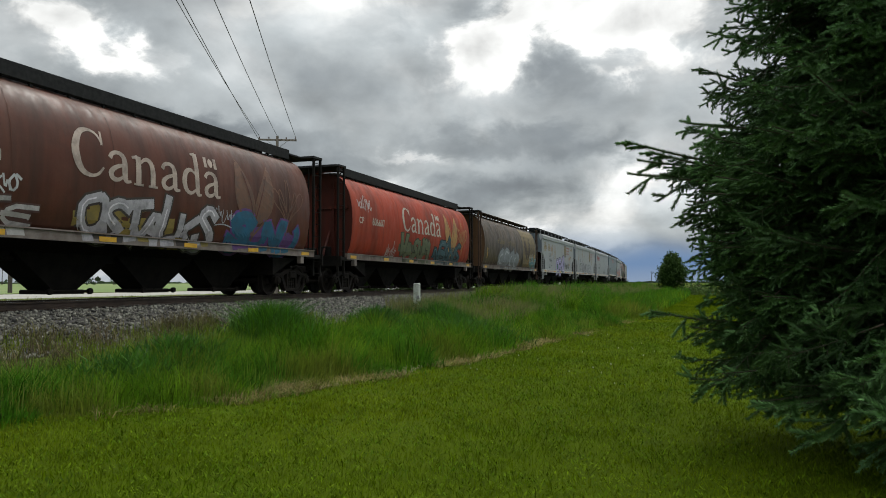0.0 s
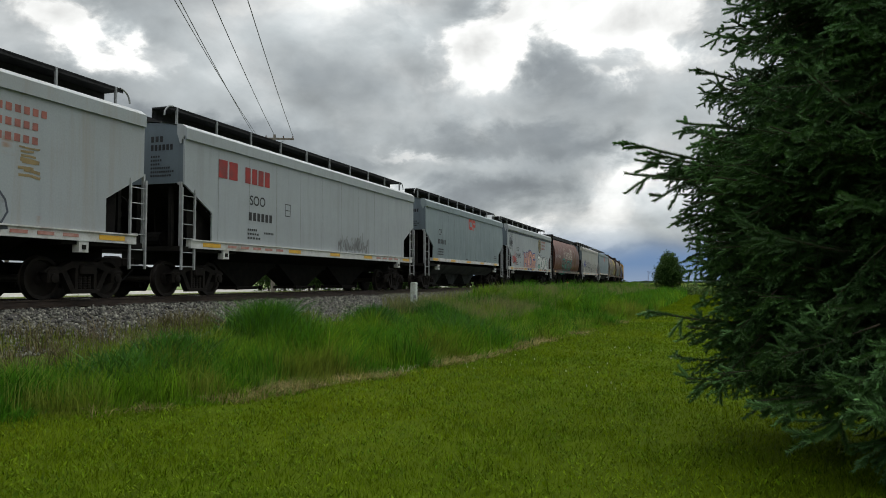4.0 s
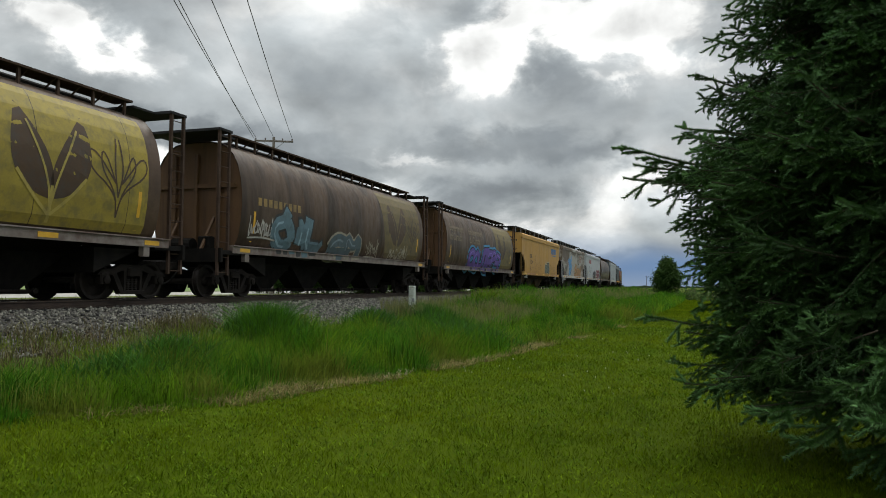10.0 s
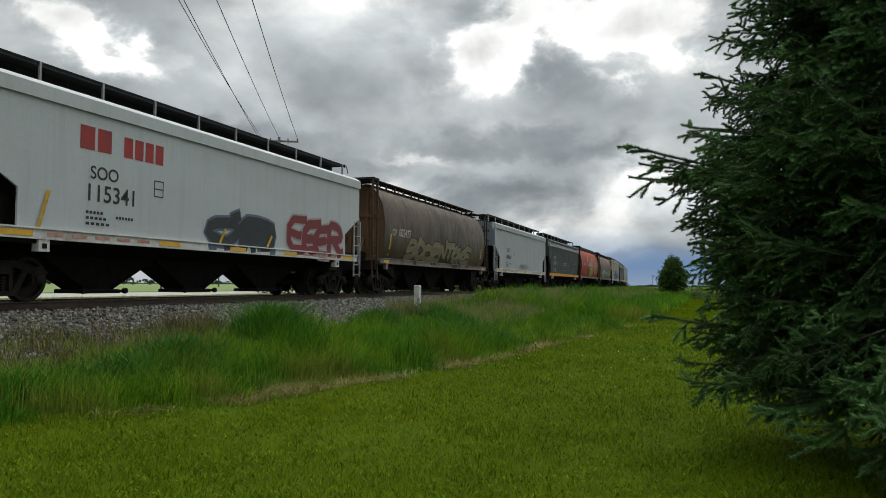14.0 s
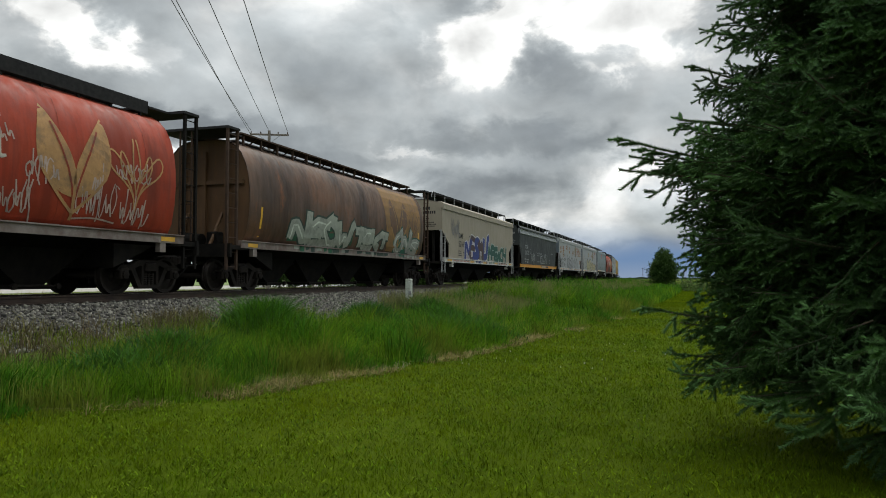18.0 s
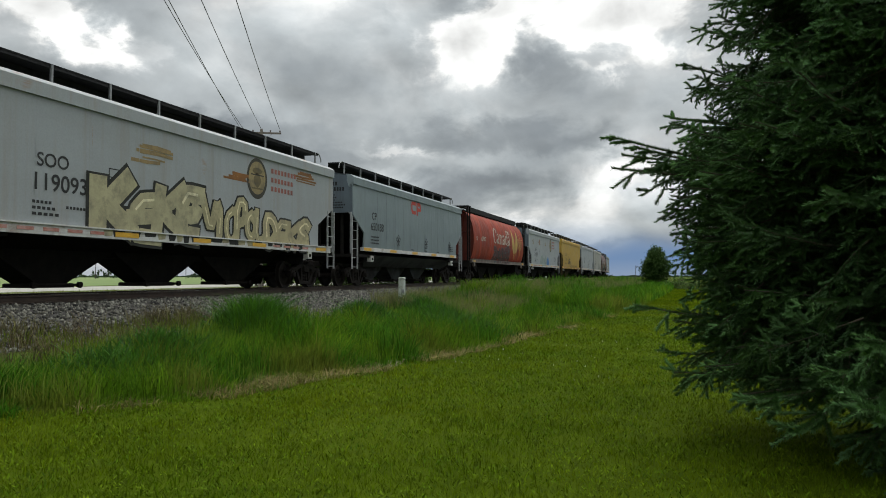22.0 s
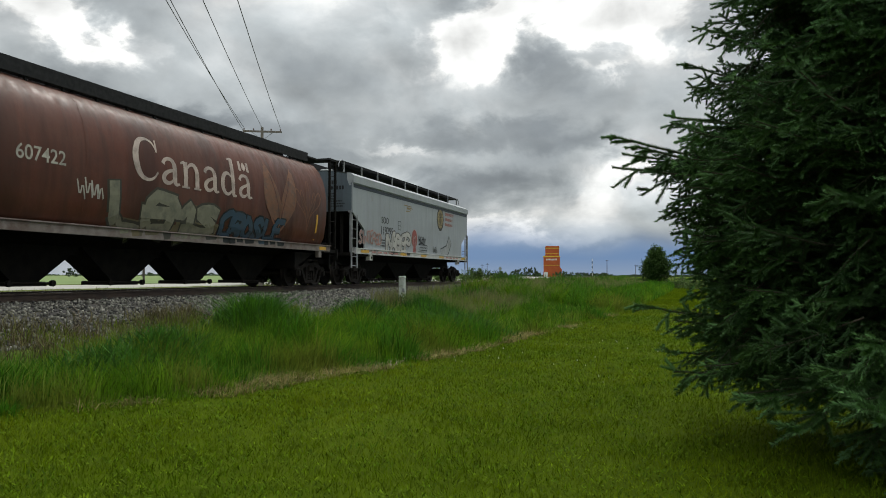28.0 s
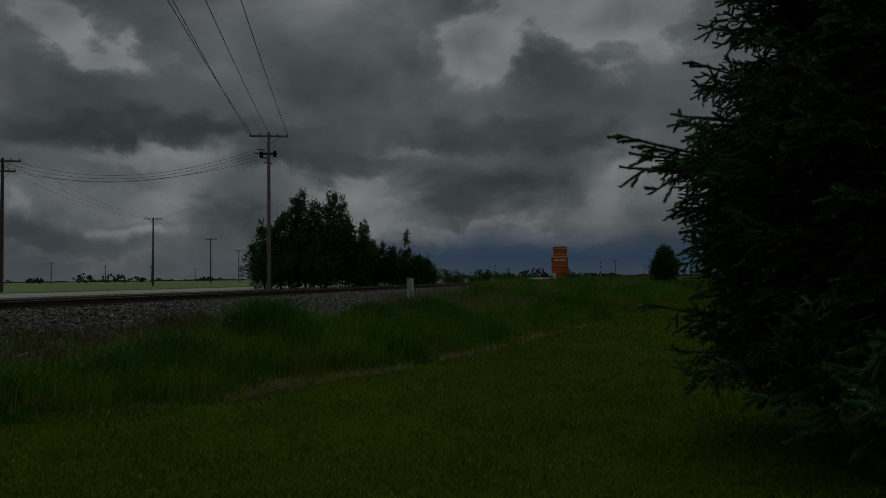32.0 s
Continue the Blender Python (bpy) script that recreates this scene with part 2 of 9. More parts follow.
def car_paint(name, base, fade, streak, rust=(0.16, 0.075, 0.04), rust_amount=0.3, grime=0.4, rough=0.55, patchy=0.5, brushed=False, bands=0.0, blotch=0.9):
    """Weathered car paint: chalky fading, vertical streaks, rust blooms and road grime thrown up from the wheels."""
    mat = bpy.data.materials.new(name)
    mat.use_nodes = True
    nt = mat.node_tree
    N, L = nt.nodes.new, nt.links.new
    bsdf = nt.nodes["Principled BSDF"]
    bsdf.inputs["Specular IOR Level"].default_value = 0.22
    tc = N("ShaderNodeTexCoord").outputs["Object"]
    seed = N("ShaderNodeObjectInfo").outputs["Random"]

    def tex(stretch, s, detail=6.0, r=0.6):
        mp = N("ShaderNodeMapping")
        mp.inputs["Scale"].default_value = stretch
        off = N("ShaderNodeVectorMath")
        off.operation = "SCALE"
        off.inputs[0].default_value = (31.0, 17.0, 23.0)
        L(seed, off.inputs["Scale"])
        L(tc, mp.inputs[0])
        L(off.outputs[0], mp.inputs["Location"])
        n = N("ShaderNodeTexNoise")
        n.inputs["Scale"].default_value, n.inputs["Detail"].default_value, n.inputs["Roughness"].default_value = s, detail, r
        L(mp.outputs[0], n.inputs["Vector"])
        return n.outputs[0]

    def rng(v, a, b, c=0.0, d=1.0):
        n = N("ShaderNodeMapRange")
        for i, k in enumerate((a, b, c, d)):
            n.inputs[i + 1].default_value = k
        L(v, n.inputs[0])
        return n.outputs[0]

    def mixed(f, a, b):
        n = N("ShaderNodeMix")
        n.data_type = "RGBA"
        for sock, v in (("Factor", f), ("A", a), ("B", b)):
            if isinstance(v, tuple):
                n.inputs[sock].default_value = (*v, 1)
            elif isinstance(v, (int, float)):
                n.inputs[sock].default_value = v
            else:
                L(v, n.inputs[sock])
        return n.outputs["Result"]

    col = mixed(rng(tex((1, 0.35, 1), blotch, 4.0), 0.4 if blotch > 0.5 else 0.465, 0.62 if blotch > 0.5 else 0.54, 0.0, patchy), base, fade)
    if bands:
        # broad soft bands of soot run down from the hatches, and grime in patches
        col = mixed(rng(tex((1, 1.0, 0.05), 1.15, 3.0, 0.5), 0.46, 0.62, 0.0, bands), col, tuple(c * 0.42 for c in streak))
        col = mixed(rng(tex((1, 0.5, 0.8), 1.1, 8.0, 0.68), 0.50, 0.66, 0.0, bands * 0.8), col, streak)
    col = mixed(rng(tex((1, 1.0, 0.06), 3.2, 7.0, 0.65), 0.50, 0.72, 0.0, grime), col, streak)
    col = mixed(rng(tex((1, 0.9, 0.35), 1.6, 9.0, 0.72), 0.70 - 0.22 * rust_amount, 0.80 - 0.2 * rust_amount, 0.0, 0.85), col, rust)
    if brushed:
        # rust worn in short level strokes, in patches
        n = N("ShaderNodeMath")
        n.operation = "MULTIPLY"
        L(rng(tex((1, 0.8, 0.6), 0.85, 3.0), 0.63, 0.70), n.inputs[0])
        L(rng(tex((1, 0.5, 5.0), 2.4, 4.0, 0.6), 0.42, 0.62, 0.0, 0.95), n.inputs[1])
        col = mixed(n.outputs[0], col, rust)
    col = mixed(rng(tex((1, 1, 1), 26.0, 3.0), 0.35, 0.75, 0.0, 0.22), col, tuple(c * 0.55 for c in base))
    L(col, bsdf.inputs["Base Color"])
    L(rng(tex((1, 1, 0.3), 5.0), 0.3, 0.7, rough - 0.1, rough + 0.2), bsdf.inputs["Roughness"])
    b = N("ShaderNodeBump")
    b.inputs["Strength"].default_value, b.inputs["Distance"].default_value = 0.25, 0.03
    L(tex((1, 1, 0.6), 2.2, 3.0), b.inputs["Height"])
    L(b.outputs[0], bsdf.inputs["Normal"])
    return mat


STEEL_DARK = material("near_black_steel", (0.007, 0.0065, 0.006), (0.014, 0.012, 0.010), 4.0, 0.85, 0.0, 0.2, spec=0.1)
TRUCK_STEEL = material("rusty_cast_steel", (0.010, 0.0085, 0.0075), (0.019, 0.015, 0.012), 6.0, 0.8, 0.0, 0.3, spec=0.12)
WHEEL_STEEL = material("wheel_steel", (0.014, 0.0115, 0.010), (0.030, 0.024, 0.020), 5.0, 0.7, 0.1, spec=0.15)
GALV = material("galvanised_steel", (0.30, 0.31, 0.31), (0.22, 0.22, 0.22), 8.0, 0.5, 0.5)
GRATE_DARK = material("walkway_grating_steel", (0.014, 0.014, 0.015), (0.026, 0.026, 0.026), 9.0, 0.75, spec=0.15)
LADDER_WHITE = material("galvanised_ladder", (0.34, 0.345, 0.345), (0.22, 0.22, 0.22), 4.0, 0.6, 0.0)
SILL_PALE = material("chalky_sill_paint", (0.25, 0.215, 0.195), (0.16, 0.125, 0.105), 2.5, 0.7, 0, 0.1, dirt=(0.10, 0.06, 0.045), dirt_amount=0.5, dirt_scale=1.6)
SILL_WHITE = material("white_sill_paint", (0.62, 0.62, 0.60), (0.50, 0.48, 0.45), 2.5, 0.6, 0, 0.1, dirt=(0.22, 0.15, 0.10), dirt_amount=0.3, dirt_scale=1.6)
REFLECT = material("yellow_reflective_tape", (0.72, 0.40, 0.03), (0.60, 0.33, 0.03), 6.0, 0.4)
TAPE_RED = material("faded_red_tape", (0.40, 0.14, 0.10), (0.5, 0.3, 0.26), 6.0, 0.5)
RAIL_STEEL = material("rail_steel", (0.045, 0.032, 0.026), (0.07, 0.05, 0.038), 3.0, 0.6, 0.2, spec=0.2)
RAIL_TOP = material("polished_rail_head", (0.42, 0.41, 0.40), (0.30, 0.29, 0.28), 6.0, 0.28, 1.0)
TIE_WOOD = material("creosoted_tie_wood", (0.07, 0.052, 0.04), (0.11, 0.085, 0.07), 3.0, 0.9, 0, 0.5, 30, random_object=0.25)
BALLAST = material("ballast_bed", (0.045, 0.042, 0.040), (0.075, 0.070, 0.066), 6.0, 0.95, 0, 1.0, 22, dirt=(0.07, 0.06, 0.045), dirt_amount=0.25, dirt_scale=0.7, spec=0.1)
STONE = material("crushed_grey_stone", (0.092, 0.088, 0.084), (0.165, 0.16, 0.153), 9.0, 0.9, 0, 0.4, 60, island=0.75, spec=0.15)
LAWN_SOIL = material("lawn_ground", (0.050, 0.078, 0.002), (0.062, 0.09, 0.003), 0.35, 0.95, 0, 0.8, 60, dirt=(0.075, 0.08, 0.008), dirt_amount=0.16, dirt_scale=0.25, spec=0.03)
BANK_SOIL = material("grassy_bank_ground", (0.05, 0.08, 0.012), (0.08, 0.085, 0.02), 0.7, 0.95, 0, 1.0, 25, spec=0.05)
DIRT = material("bare_dry_soil", (0.20, 0.155, 0.095), (0.27, 0.215, 0.135), 2.0, 0.95, 0, 1.0, 25)
FIELD = material("green_crop_field", (0.10, 0.155, 0.035), (0.14, 0.19, 0.05), 0.02, 0.95, dirt=(0.20, 0.21, 0.08), dirt_amount=0.3, dirt_scale=0.03)
GRAVEL = material("pale_gravel_road", (0.34, 0.325, 0.29), (0.28, 0.265, 0.235), 0.5, 0.95, 0, 0.5, 30, dirt=(0.26, 0.24, 0.15), dirt_amount=0.2, dirt_scale=0.2)
LAWN_BLADE = material("mown_grass_blades", (0.064, 0.112, 0.002), (0.120, 0.158, 0.004), 0.3, 0.7, island=0.55, transmit=0.36, spec=0.05)
TALL_BLADE = material("tall_green_grass", (0.050, 0.130, 0.006), (0.130, 0.225, 0.014), 1.1, 0.65, island=0.65, transmit=0.35, spec=0.05)
DEEP_BLADE = material("dense_dark_grass", (0.034, 0.115, 0.007), (0.065, 0.165, 0.012), 1.1, 0.6, island=0.6, transmit=0.32, spec=0.06)
OLIVE_BLADE = material("olive_grass", (0.090, 0.135, 0.012), (0.155, 0.185, 0.028), 1.3, 0.7, island=0.5, transmit=0.35, spec=0.05)
SEED_BLADE = material("seeding_grass_heads", (0.135, 0.155, 0.055), (0.19, 0.18, 0.085), 0.6, 0.8, island=0.4, transmit=0.3, spec=0.06)
PALE_STEM = material("yellow_green_stems", (0.12, 0.20, 0.022), (0.17, 0.22, 0.04), 0.6, 0.7, island=0.4, transmit=0.35, spec=0.06)
LAWN_LEAF = material("clover_leaves", (0.050, 0.100, 0.003), (0.105, 0.155, 0.006), 1.6, 0.7, island=0.6, transmit=0.3, spec=0.04)
CLOVER_WHITE = material("clover_flower_white", (0.6, 0.6, 0.55), None, 3.0, 0.8)
DRY_BLADE = material("dry_straw_grass", (0.25, 0.205, 0.085), (0.17, 0.15, 0.06), 0.7, 0.8, island=0.4, transmit=0.2, spec=0.06)
DEAD_WEED = material("dead_brown_weeds", (0.085, 0.060, 0.030), (0.12, 0.115, 0.038), 1.2, 0.85, island=0.5)
DARK_LEAF = material("coarse_weed_leaves", (0.026, 0.088, 0.010), (0.050, 0.130, 0.018), 0.8, 0.6, island=0.5, transmit=0.3, spec=0.12)
NEEDLE = material("spruce_needles", (0.040, 0.088, 0.032), (0.058, 0.116, 0.042), 0.9, 0.6, island=0.4, random_object=0.4, spec=0.1)
NEEDLE_NEW = material("fresh_spruce_tips", (0.086, 0.172, 0.050), (0.066, 0.140, 0.052), 0.9, 0.6, island=0.35, random_object=0.4, spec=0.1)
BARK = material("spruce_bark", (0.10, 0.075, 0.055), (0.06, 0.045, 0.035), 5.0, 0.95, 0, 1.0, 25)
LEAF = material("willow_leaves", (0.034, 0.070, 0.017), (0.056, 0.100, 0.026), 0.5, 0.6, island=0.55, transmit=0.3, spec=0.1)
LEAF_LIGHT = material("sapling_leaves", (0.06, 0.105, 0.028), (0.085, 0.13, 0.04), 0.5, 0.6, island=0.5, transmit=0.3, spec=0.1)
# pole wood darkened to a silhouette: the backlight is put into the colour
BACKLIT_POLE_WOOD = material("backlit_pole_wood", (0.055, 0.045, 0.038), (0.08, 0.066, 0.056), 3.0, 0.9, 0, 0.6, 12, stretch=(6, 6, 0.5))
POLE_WOOD = material("weathered_pole_wood", (0.20, 0.175, 0.15), (0.13, 0.11, 0.095), 3.0, 0.9, 0, 0.6, 12, stretch=(6, 6, 0.5))
POST_PAINT = material("weathered_white_post", (0.50, 0.52, 0.47), (0.36, 0.39, 0.34), 5.0, 0.85, 0, 0.4, 30, dirt=(0.2, 0.21, 0.16), dirt_amount=0.4, dirt_scale=4.0)
WIRE = material("black_wire", (0.05, 0.05, 0.05), None, 5.0, 0.6)
PORCELAIN = material("brown_insulator", (0.07, 0.04, 0.03), None, 5.0, 0.3)
ELEV_RED = material("orange_red_elevator_siding", (0.46, 0.10, 0.025), (0.38, 0.075, 0.02), 0.5, 0.7)
ELEV_YELLOW = material("yellow_trim_paint", (0.75, 0.50, 0.06), None, 2.0, 0.6)
WHITE_PAINT = material("white_paint", (0.75, 0.75, 0.72), (0.62, 0.62, 0.6), 3.0, 0.6)
SIGN_BACK = material("aluminium_sign_back", (0.30, 0.32, 0.33), None, 3.0, 0.5, 0.5)
FAR_WOOD = material("far_woods", (0.035, 0.06, 0.03), (0.05, 0.08, 0.035), 0.3, 0.9, island=0.4)


# ---- building helpers ----
class Shape:
    """Collects vertices and faces of one mesh."""

    def __init__(self):
        self.v, self.f, self.m = [], [], []

    def add(self, verts, faces, slot=0):
        n = len(self.v)
        self.v += [tuple(p) for p in verts]
        self.f += [tuple(n + i for i in face) for face in faces]
        self.m += [slot] * len(faces)
        return self

    def box(self, x0, x1, y0, y1, z0, z1, slot=0, c=0.0):
        """A box; c chamfers its upright edges and its top."""
        if c <= 0:
            v = [(x, y, z) for z in (z0, z1) for x, y in ((x0, y0), (x1, y0), (x1, y1), (x0, y1))]
            return self.add(v, [(3, 2, 1, 0), (4, 5, 6, 7), (0, 1, 5, 4), (1, 2, 6, 5), (2, 3, 7, 6), (3, 0, 4, 7)], slot)
        ring = [(x0 + c, y0), (x1 - c, y0), (x1, y0 + c), (x1, y1 - c), (x1 - c, y1), (x0 + c, y1), (x0, y1 - c), (x0, y0 + c)]
        cx_, cy_ = (x0 + x1) / 2, (y0 + y1) / 2
        kx, ky = 1 - 2 * c / max(x1 - x0, 1e-6), 1 - 2 * c / max(y1 - y0, 1e-6)
        top = [(cx_ + (x - cx_) * kx, cy_ + (y - cy_) * ky) for x, y in ring]
        v = [(x, y, z0) for x, y in ring] + [(x, y, z1 - c) for x, y in ring] + [(x, y, z1) for x, y in top]
        f = [tuple(range(7, -1, -1)), tuple(range(16, 24))]
        for a in (0, 8):
            f += [(a + i, a + (i + 1) % 8, a + 8 + (i + 1) % 8, a + 8 + i) for i in range(8)]
        return self.add(v, f, slot)

    def prism(self, outline, a0, a1, axis="y", slot=0):
        """A closed outline of two coordinates, drawn out along the axis from a0 to a1."""
        n = len(outline)
        put = {"x": lambda a, p: (a, p[0], p[1]), "y": lambda a, p: (p[0], a, p[1]), "z": lambda a, p: (p[0], p[1], a)}[axis]
        v = [put(a0, p) for p in outline] + [put(a1, p) for p in outline]
        f = [tuple(range(n - 1, -1, -1)), tuple(range(n, 2 * n))] + [(i, (i + 1) % n, n + (i + 1) % n, n + i) for i in range(n)]
        return self.add(v, f, slot)

    def rod(self, a, b, r, sides=6, r2=None, slot=0, caps=True):
        a, b = Vector(a), Vector(b)
        d = (b - a).normalized()
        s = d.orthogonal().normalized()
        t = d.cross(s)
        r2 = r if r2 is None else r2
        v = [p + (s * math.cos(k) + t * math.sin(k)) * q for p, q in ((a, r), (b, r2)) for k in [2 * math.pi * i / sides for i in range(sides)]]
        f = [(i, (i + 1) % sides, sides + (i + 1) % sides, sides + i) for i in range(sides)]
        if caps:
            f += [tuple(range(sides - 1, -1, -1)), tuple(range(sides, 2 * sides))]
        return self.add(v, f, slot)

    def spin(self, profile, centre, axis, sides=20, slot=0):
        """Rings (radius, offset) about the axis through the centre."""
        c, d = Vector(centre), Vector(axis).normalized()
        s = d.orthogonal().normalized()
        t = d.cross(s)
        v = [c + d * o + (s * math.cos(2 * math.pi * i / sides) + t * math.sin(2 * math.pi * i / sides)) * r for r, o in profile for i in range(sides)]
        f = []
        for k in range(len(profile) - 1):
            f += [(k * sides + i, k * sides + (i + 1) % sides, (k + 1) * sides + (i + 1) % sides, (k + 1) * sides + i) for i in range(sides)]
        f += [tuple(range(sides - 1, -1, -1)), tuple(range((len(profile) - 1) * sides, len(profile) * sides))]
        return self.add(v, f, slot)

    def sweep(self, section, ys, slot=0, caps=False):
        """An open section of (x, z) points along y."""
        n = len(section)
        v = [(x, y, z) for y in ys for x, z in section]
        f = [(k * n + i, k * n + i + 1, (k + 1) * n + i + 1, (k + 1) * n + i) for k in range(len(ys) - 1) for i in range(n - 1)]
        if caps:
            f += [tuple(range(n - 1, -1, -1)), tuple(range((len(ys) - 1) * n, len(ys) * n))]
        return self.add(v, f, slot)

    def mesh(self, name, mats, smooth=0):
        me = bpy.data.meshes.new(name)
        me.from_pydata(self.v, [], self.f)
        for m in mats if isinstance(mats, (list, tuple)) else [mats]:
            me.materials.append(m)
        me.polygons.foreach_set("material_index", self.m)
        if smooth:
            me.polygons.foreach_set("use_smooth", [True] * len(me.polygons))
            me.set_sharp_from_angle(angle=radians(smooth))
        me.update()
        return me


def part(name, shape, mats, parent, label="", smooth=0):
    """Links a shape (or a ready mesh) as one mesh object under a thing or a part."""
    me = shape if isinstance(shape, bpy.types.Mesh) else shape.mesh(name, mats, smooth)
    ob = new(name, me)
    ob.parent = parent
    return tagged(ob, label)


def thing(name, label, category, at=None, group="", kind=""):
    ob = new(name)
    ob.empty_display_size = 0.3
    if at is not None:
        ob.matrix_basis = at
    return tagged(ob, label, category, group, kind)


def many(name, verts, sizes, mats, index=None):
    """A mesh from arrays: verts (n, 3), and faces that take the vertices one after the other, each of a given number of corners."""
    me = bpy.data.meshes.new(name)
    sizes = np.asarray(sizes, dtype=np.int32)
    idx = np.arange(len(verts), dtype=np.int32) if index is None else np.asarray(index, dtype=np.int32)
    me.vertices.add(len(verts))
    me.vertices.foreach_set("co", np.ascontiguousarray(verts, dtype=np.float32).ravel())
    me.loops.add(len(idx))
    me.loops.foreach_set("vertex_index", idx)
    me.polygons.add(len(sizes))
    me.polygons.foreach_set("loop_start", np.concatenate([[0], np.cumsum(sizes)[:-1]]).astype(np.int32))
    me.polygons.foreach_set("loop_total", sizes)
    for m in mats if isinstance(mats, (list, tuple)) else [mats]:
        me.materials.append(m)
    me.update(calc_edges=True)
    me.validate()
    return me


# ---- the plan: the track's line, the lie of the land ----
TRACK_X, RAIL_Z = -13.8, 1.21          # middle of the track on its straight, top of the rails
BEND_AT, BEND_R = 73.1, 1361.0         # the line bends left from here
FAR = 1500.0


def line(s):
    """The middle of the track s metres along: x, y and the angle to the left."""
    if s <= BEND_AT:
        return TRACK_X, s, 0.0
    d = min(s, 620.0) - BEND_AT
    a = d / BEND_R
    x, y = TRACK_X - BEND_R * (1 - math.cos(a)), BEND_AT + BEND_R * math.sin(a)
    rest = max(s - 620.0, 0.0)
    return x - rest * math.sin(a), y + rest * math.cos(a), a


def off_line(s, u):
    """The point u metres right of the track, s metres along."""
    x, y, a = line(s)
    return x + u * math.cos(a), y + u * math.sin(a)


def ramp(v, rows):
    return float(np.interp(v, [r[0] for r in rows], [r[1] for r in rows]))


def mown_edge(s):
    """Distance right of the track at which the mown lawn begins."""
    waver = 0.22 * noise.noise(Vector((s * 0.55, 3.1, 0.0))) + 0.13 * noise.noise(Vector((s * 1.7, 8.2, 0.0)))
    return waver + ramp(s, ((-30, 5.9), (0, 6.4), (5.8, 6.85), (9.2, 8.35), (13, 9.2), (17, 9.85), (29, 11.2), (38, 11.7), (60, 12.4), (100, 13.0), (220, 14.0)))


def height(u, s):
    """The ground's height, u metres right of the track and s along."""
    if u < -3.4:
        z = ramp(-u, ((3.4, 0.55), (5.5, 0.45), (8, 0.62), (14, 0.80), (24, 0.86), (60, 0.78), (400, 0.6), (2000, 0.5)))
    elif u < 3.2:
        a = abs(u)
        z = ramp(a, ((0, 1.03), (1.45, 1.02), (1.9, 0.97), (2.6, 0.77), (3.4, 0.55)))
    else:
        near = ramp(u, ((3.2, 0.60), (3.8, 0.44), (4.6, 0.37), (5.6, 0.26), (6.8, 0.08), (8.2, 0.0), (2000, 0.0)))
        bank = ramp(u, ((3.2, 0.62), (3.8, 0.72), (4.4, 0.82), (5.4, 0.80), (7.0, 0.52), (9.2, 0.2), (11.5, 0.04), (14, 0.0), (2000, 0.0)))
        k = ramp(s, ((25, 0.0), (36, 1.0)))
        z = near * (1 - k) + bank * k
    if -60 < u < 60 and s < 300:
        x, y = off_line(s, u)
        rough = 0.05 if u > 3.0 and u < mown_edge(s) else 0.02
        z += rough * noise.noise(Vector((x * 0.7, y * 0.7, 0.3)))
    return z


def ground():
    us = [-1100, -700, -450, -300, -200, -140, -100, -80, -64, -52, -44, -38, -33, -29, -26, -22, -18, -14, -11, -8, -6.5, -5.5, -4.5, -3.4, -2.6, -1.9, -1.45, 0,
          1.45, 1.9, 2.6, 3.2]
    us += [3.2 + 0.4 * i for i in range(1, 30)] + [15.5, 16.5, 18, 20, 23, 27, 32, 40, 55, 80, 130, 220, 400, 700, 1100]
    ss = [-720, -560, -400, -280, -200, -140, -100, -60, -40, -30, -22, -16, -12, -8, -5] + [-3 + 0.7 * i for i in range(70)] + [47 + 2 * i for i in range(30)]
    ss += [110 + 8 * i for i in range(20)] + [280, 310, 350, 400, 460, 530, 620, 750, 900, 1150, FAR, 2000, 2600]
    sh = Shape()
    n = len(us)
    v = []
    for s in ss:
        for u in us:
            x, y = off_line(s, u)
            v.append((x, y, height(u, s)))
    f, slots = [], []
    for k in range(len(ss) - 1):
        for i in range(n - 1):
            f.append((k * n + i, k * n + i + 1, (k + 1) * n + i + 1, (k + 1) * n + i))
            u, s = (us[i] + us[i + 1]) / 2, (ss[k] + ss[k + 1]) / 2
            e = mown_edge(s)
            if abs(u) < 3.3:
                slot = 0
            elif u < -3.3:
                slot = 4 if -31 < u < -16.5 else (3 if u < -31 else 2)
            elif u < e - 0.2:
                slot = 2
            else:
                slot = 1
            slots.append(slot)
    sh.v, sh.f, sh.m = v, f, slots
    ob = new("ground", sh.mesh("ground", [BALLAST, LAWN_SOIL, BANK_SOIL, FIELD, GRAVEL], smooth=60))
    tagged(ob, "mown lawn, grassy railway bank, ballast bed, gravel road and crop field", "ground", kind="structure")


ground()


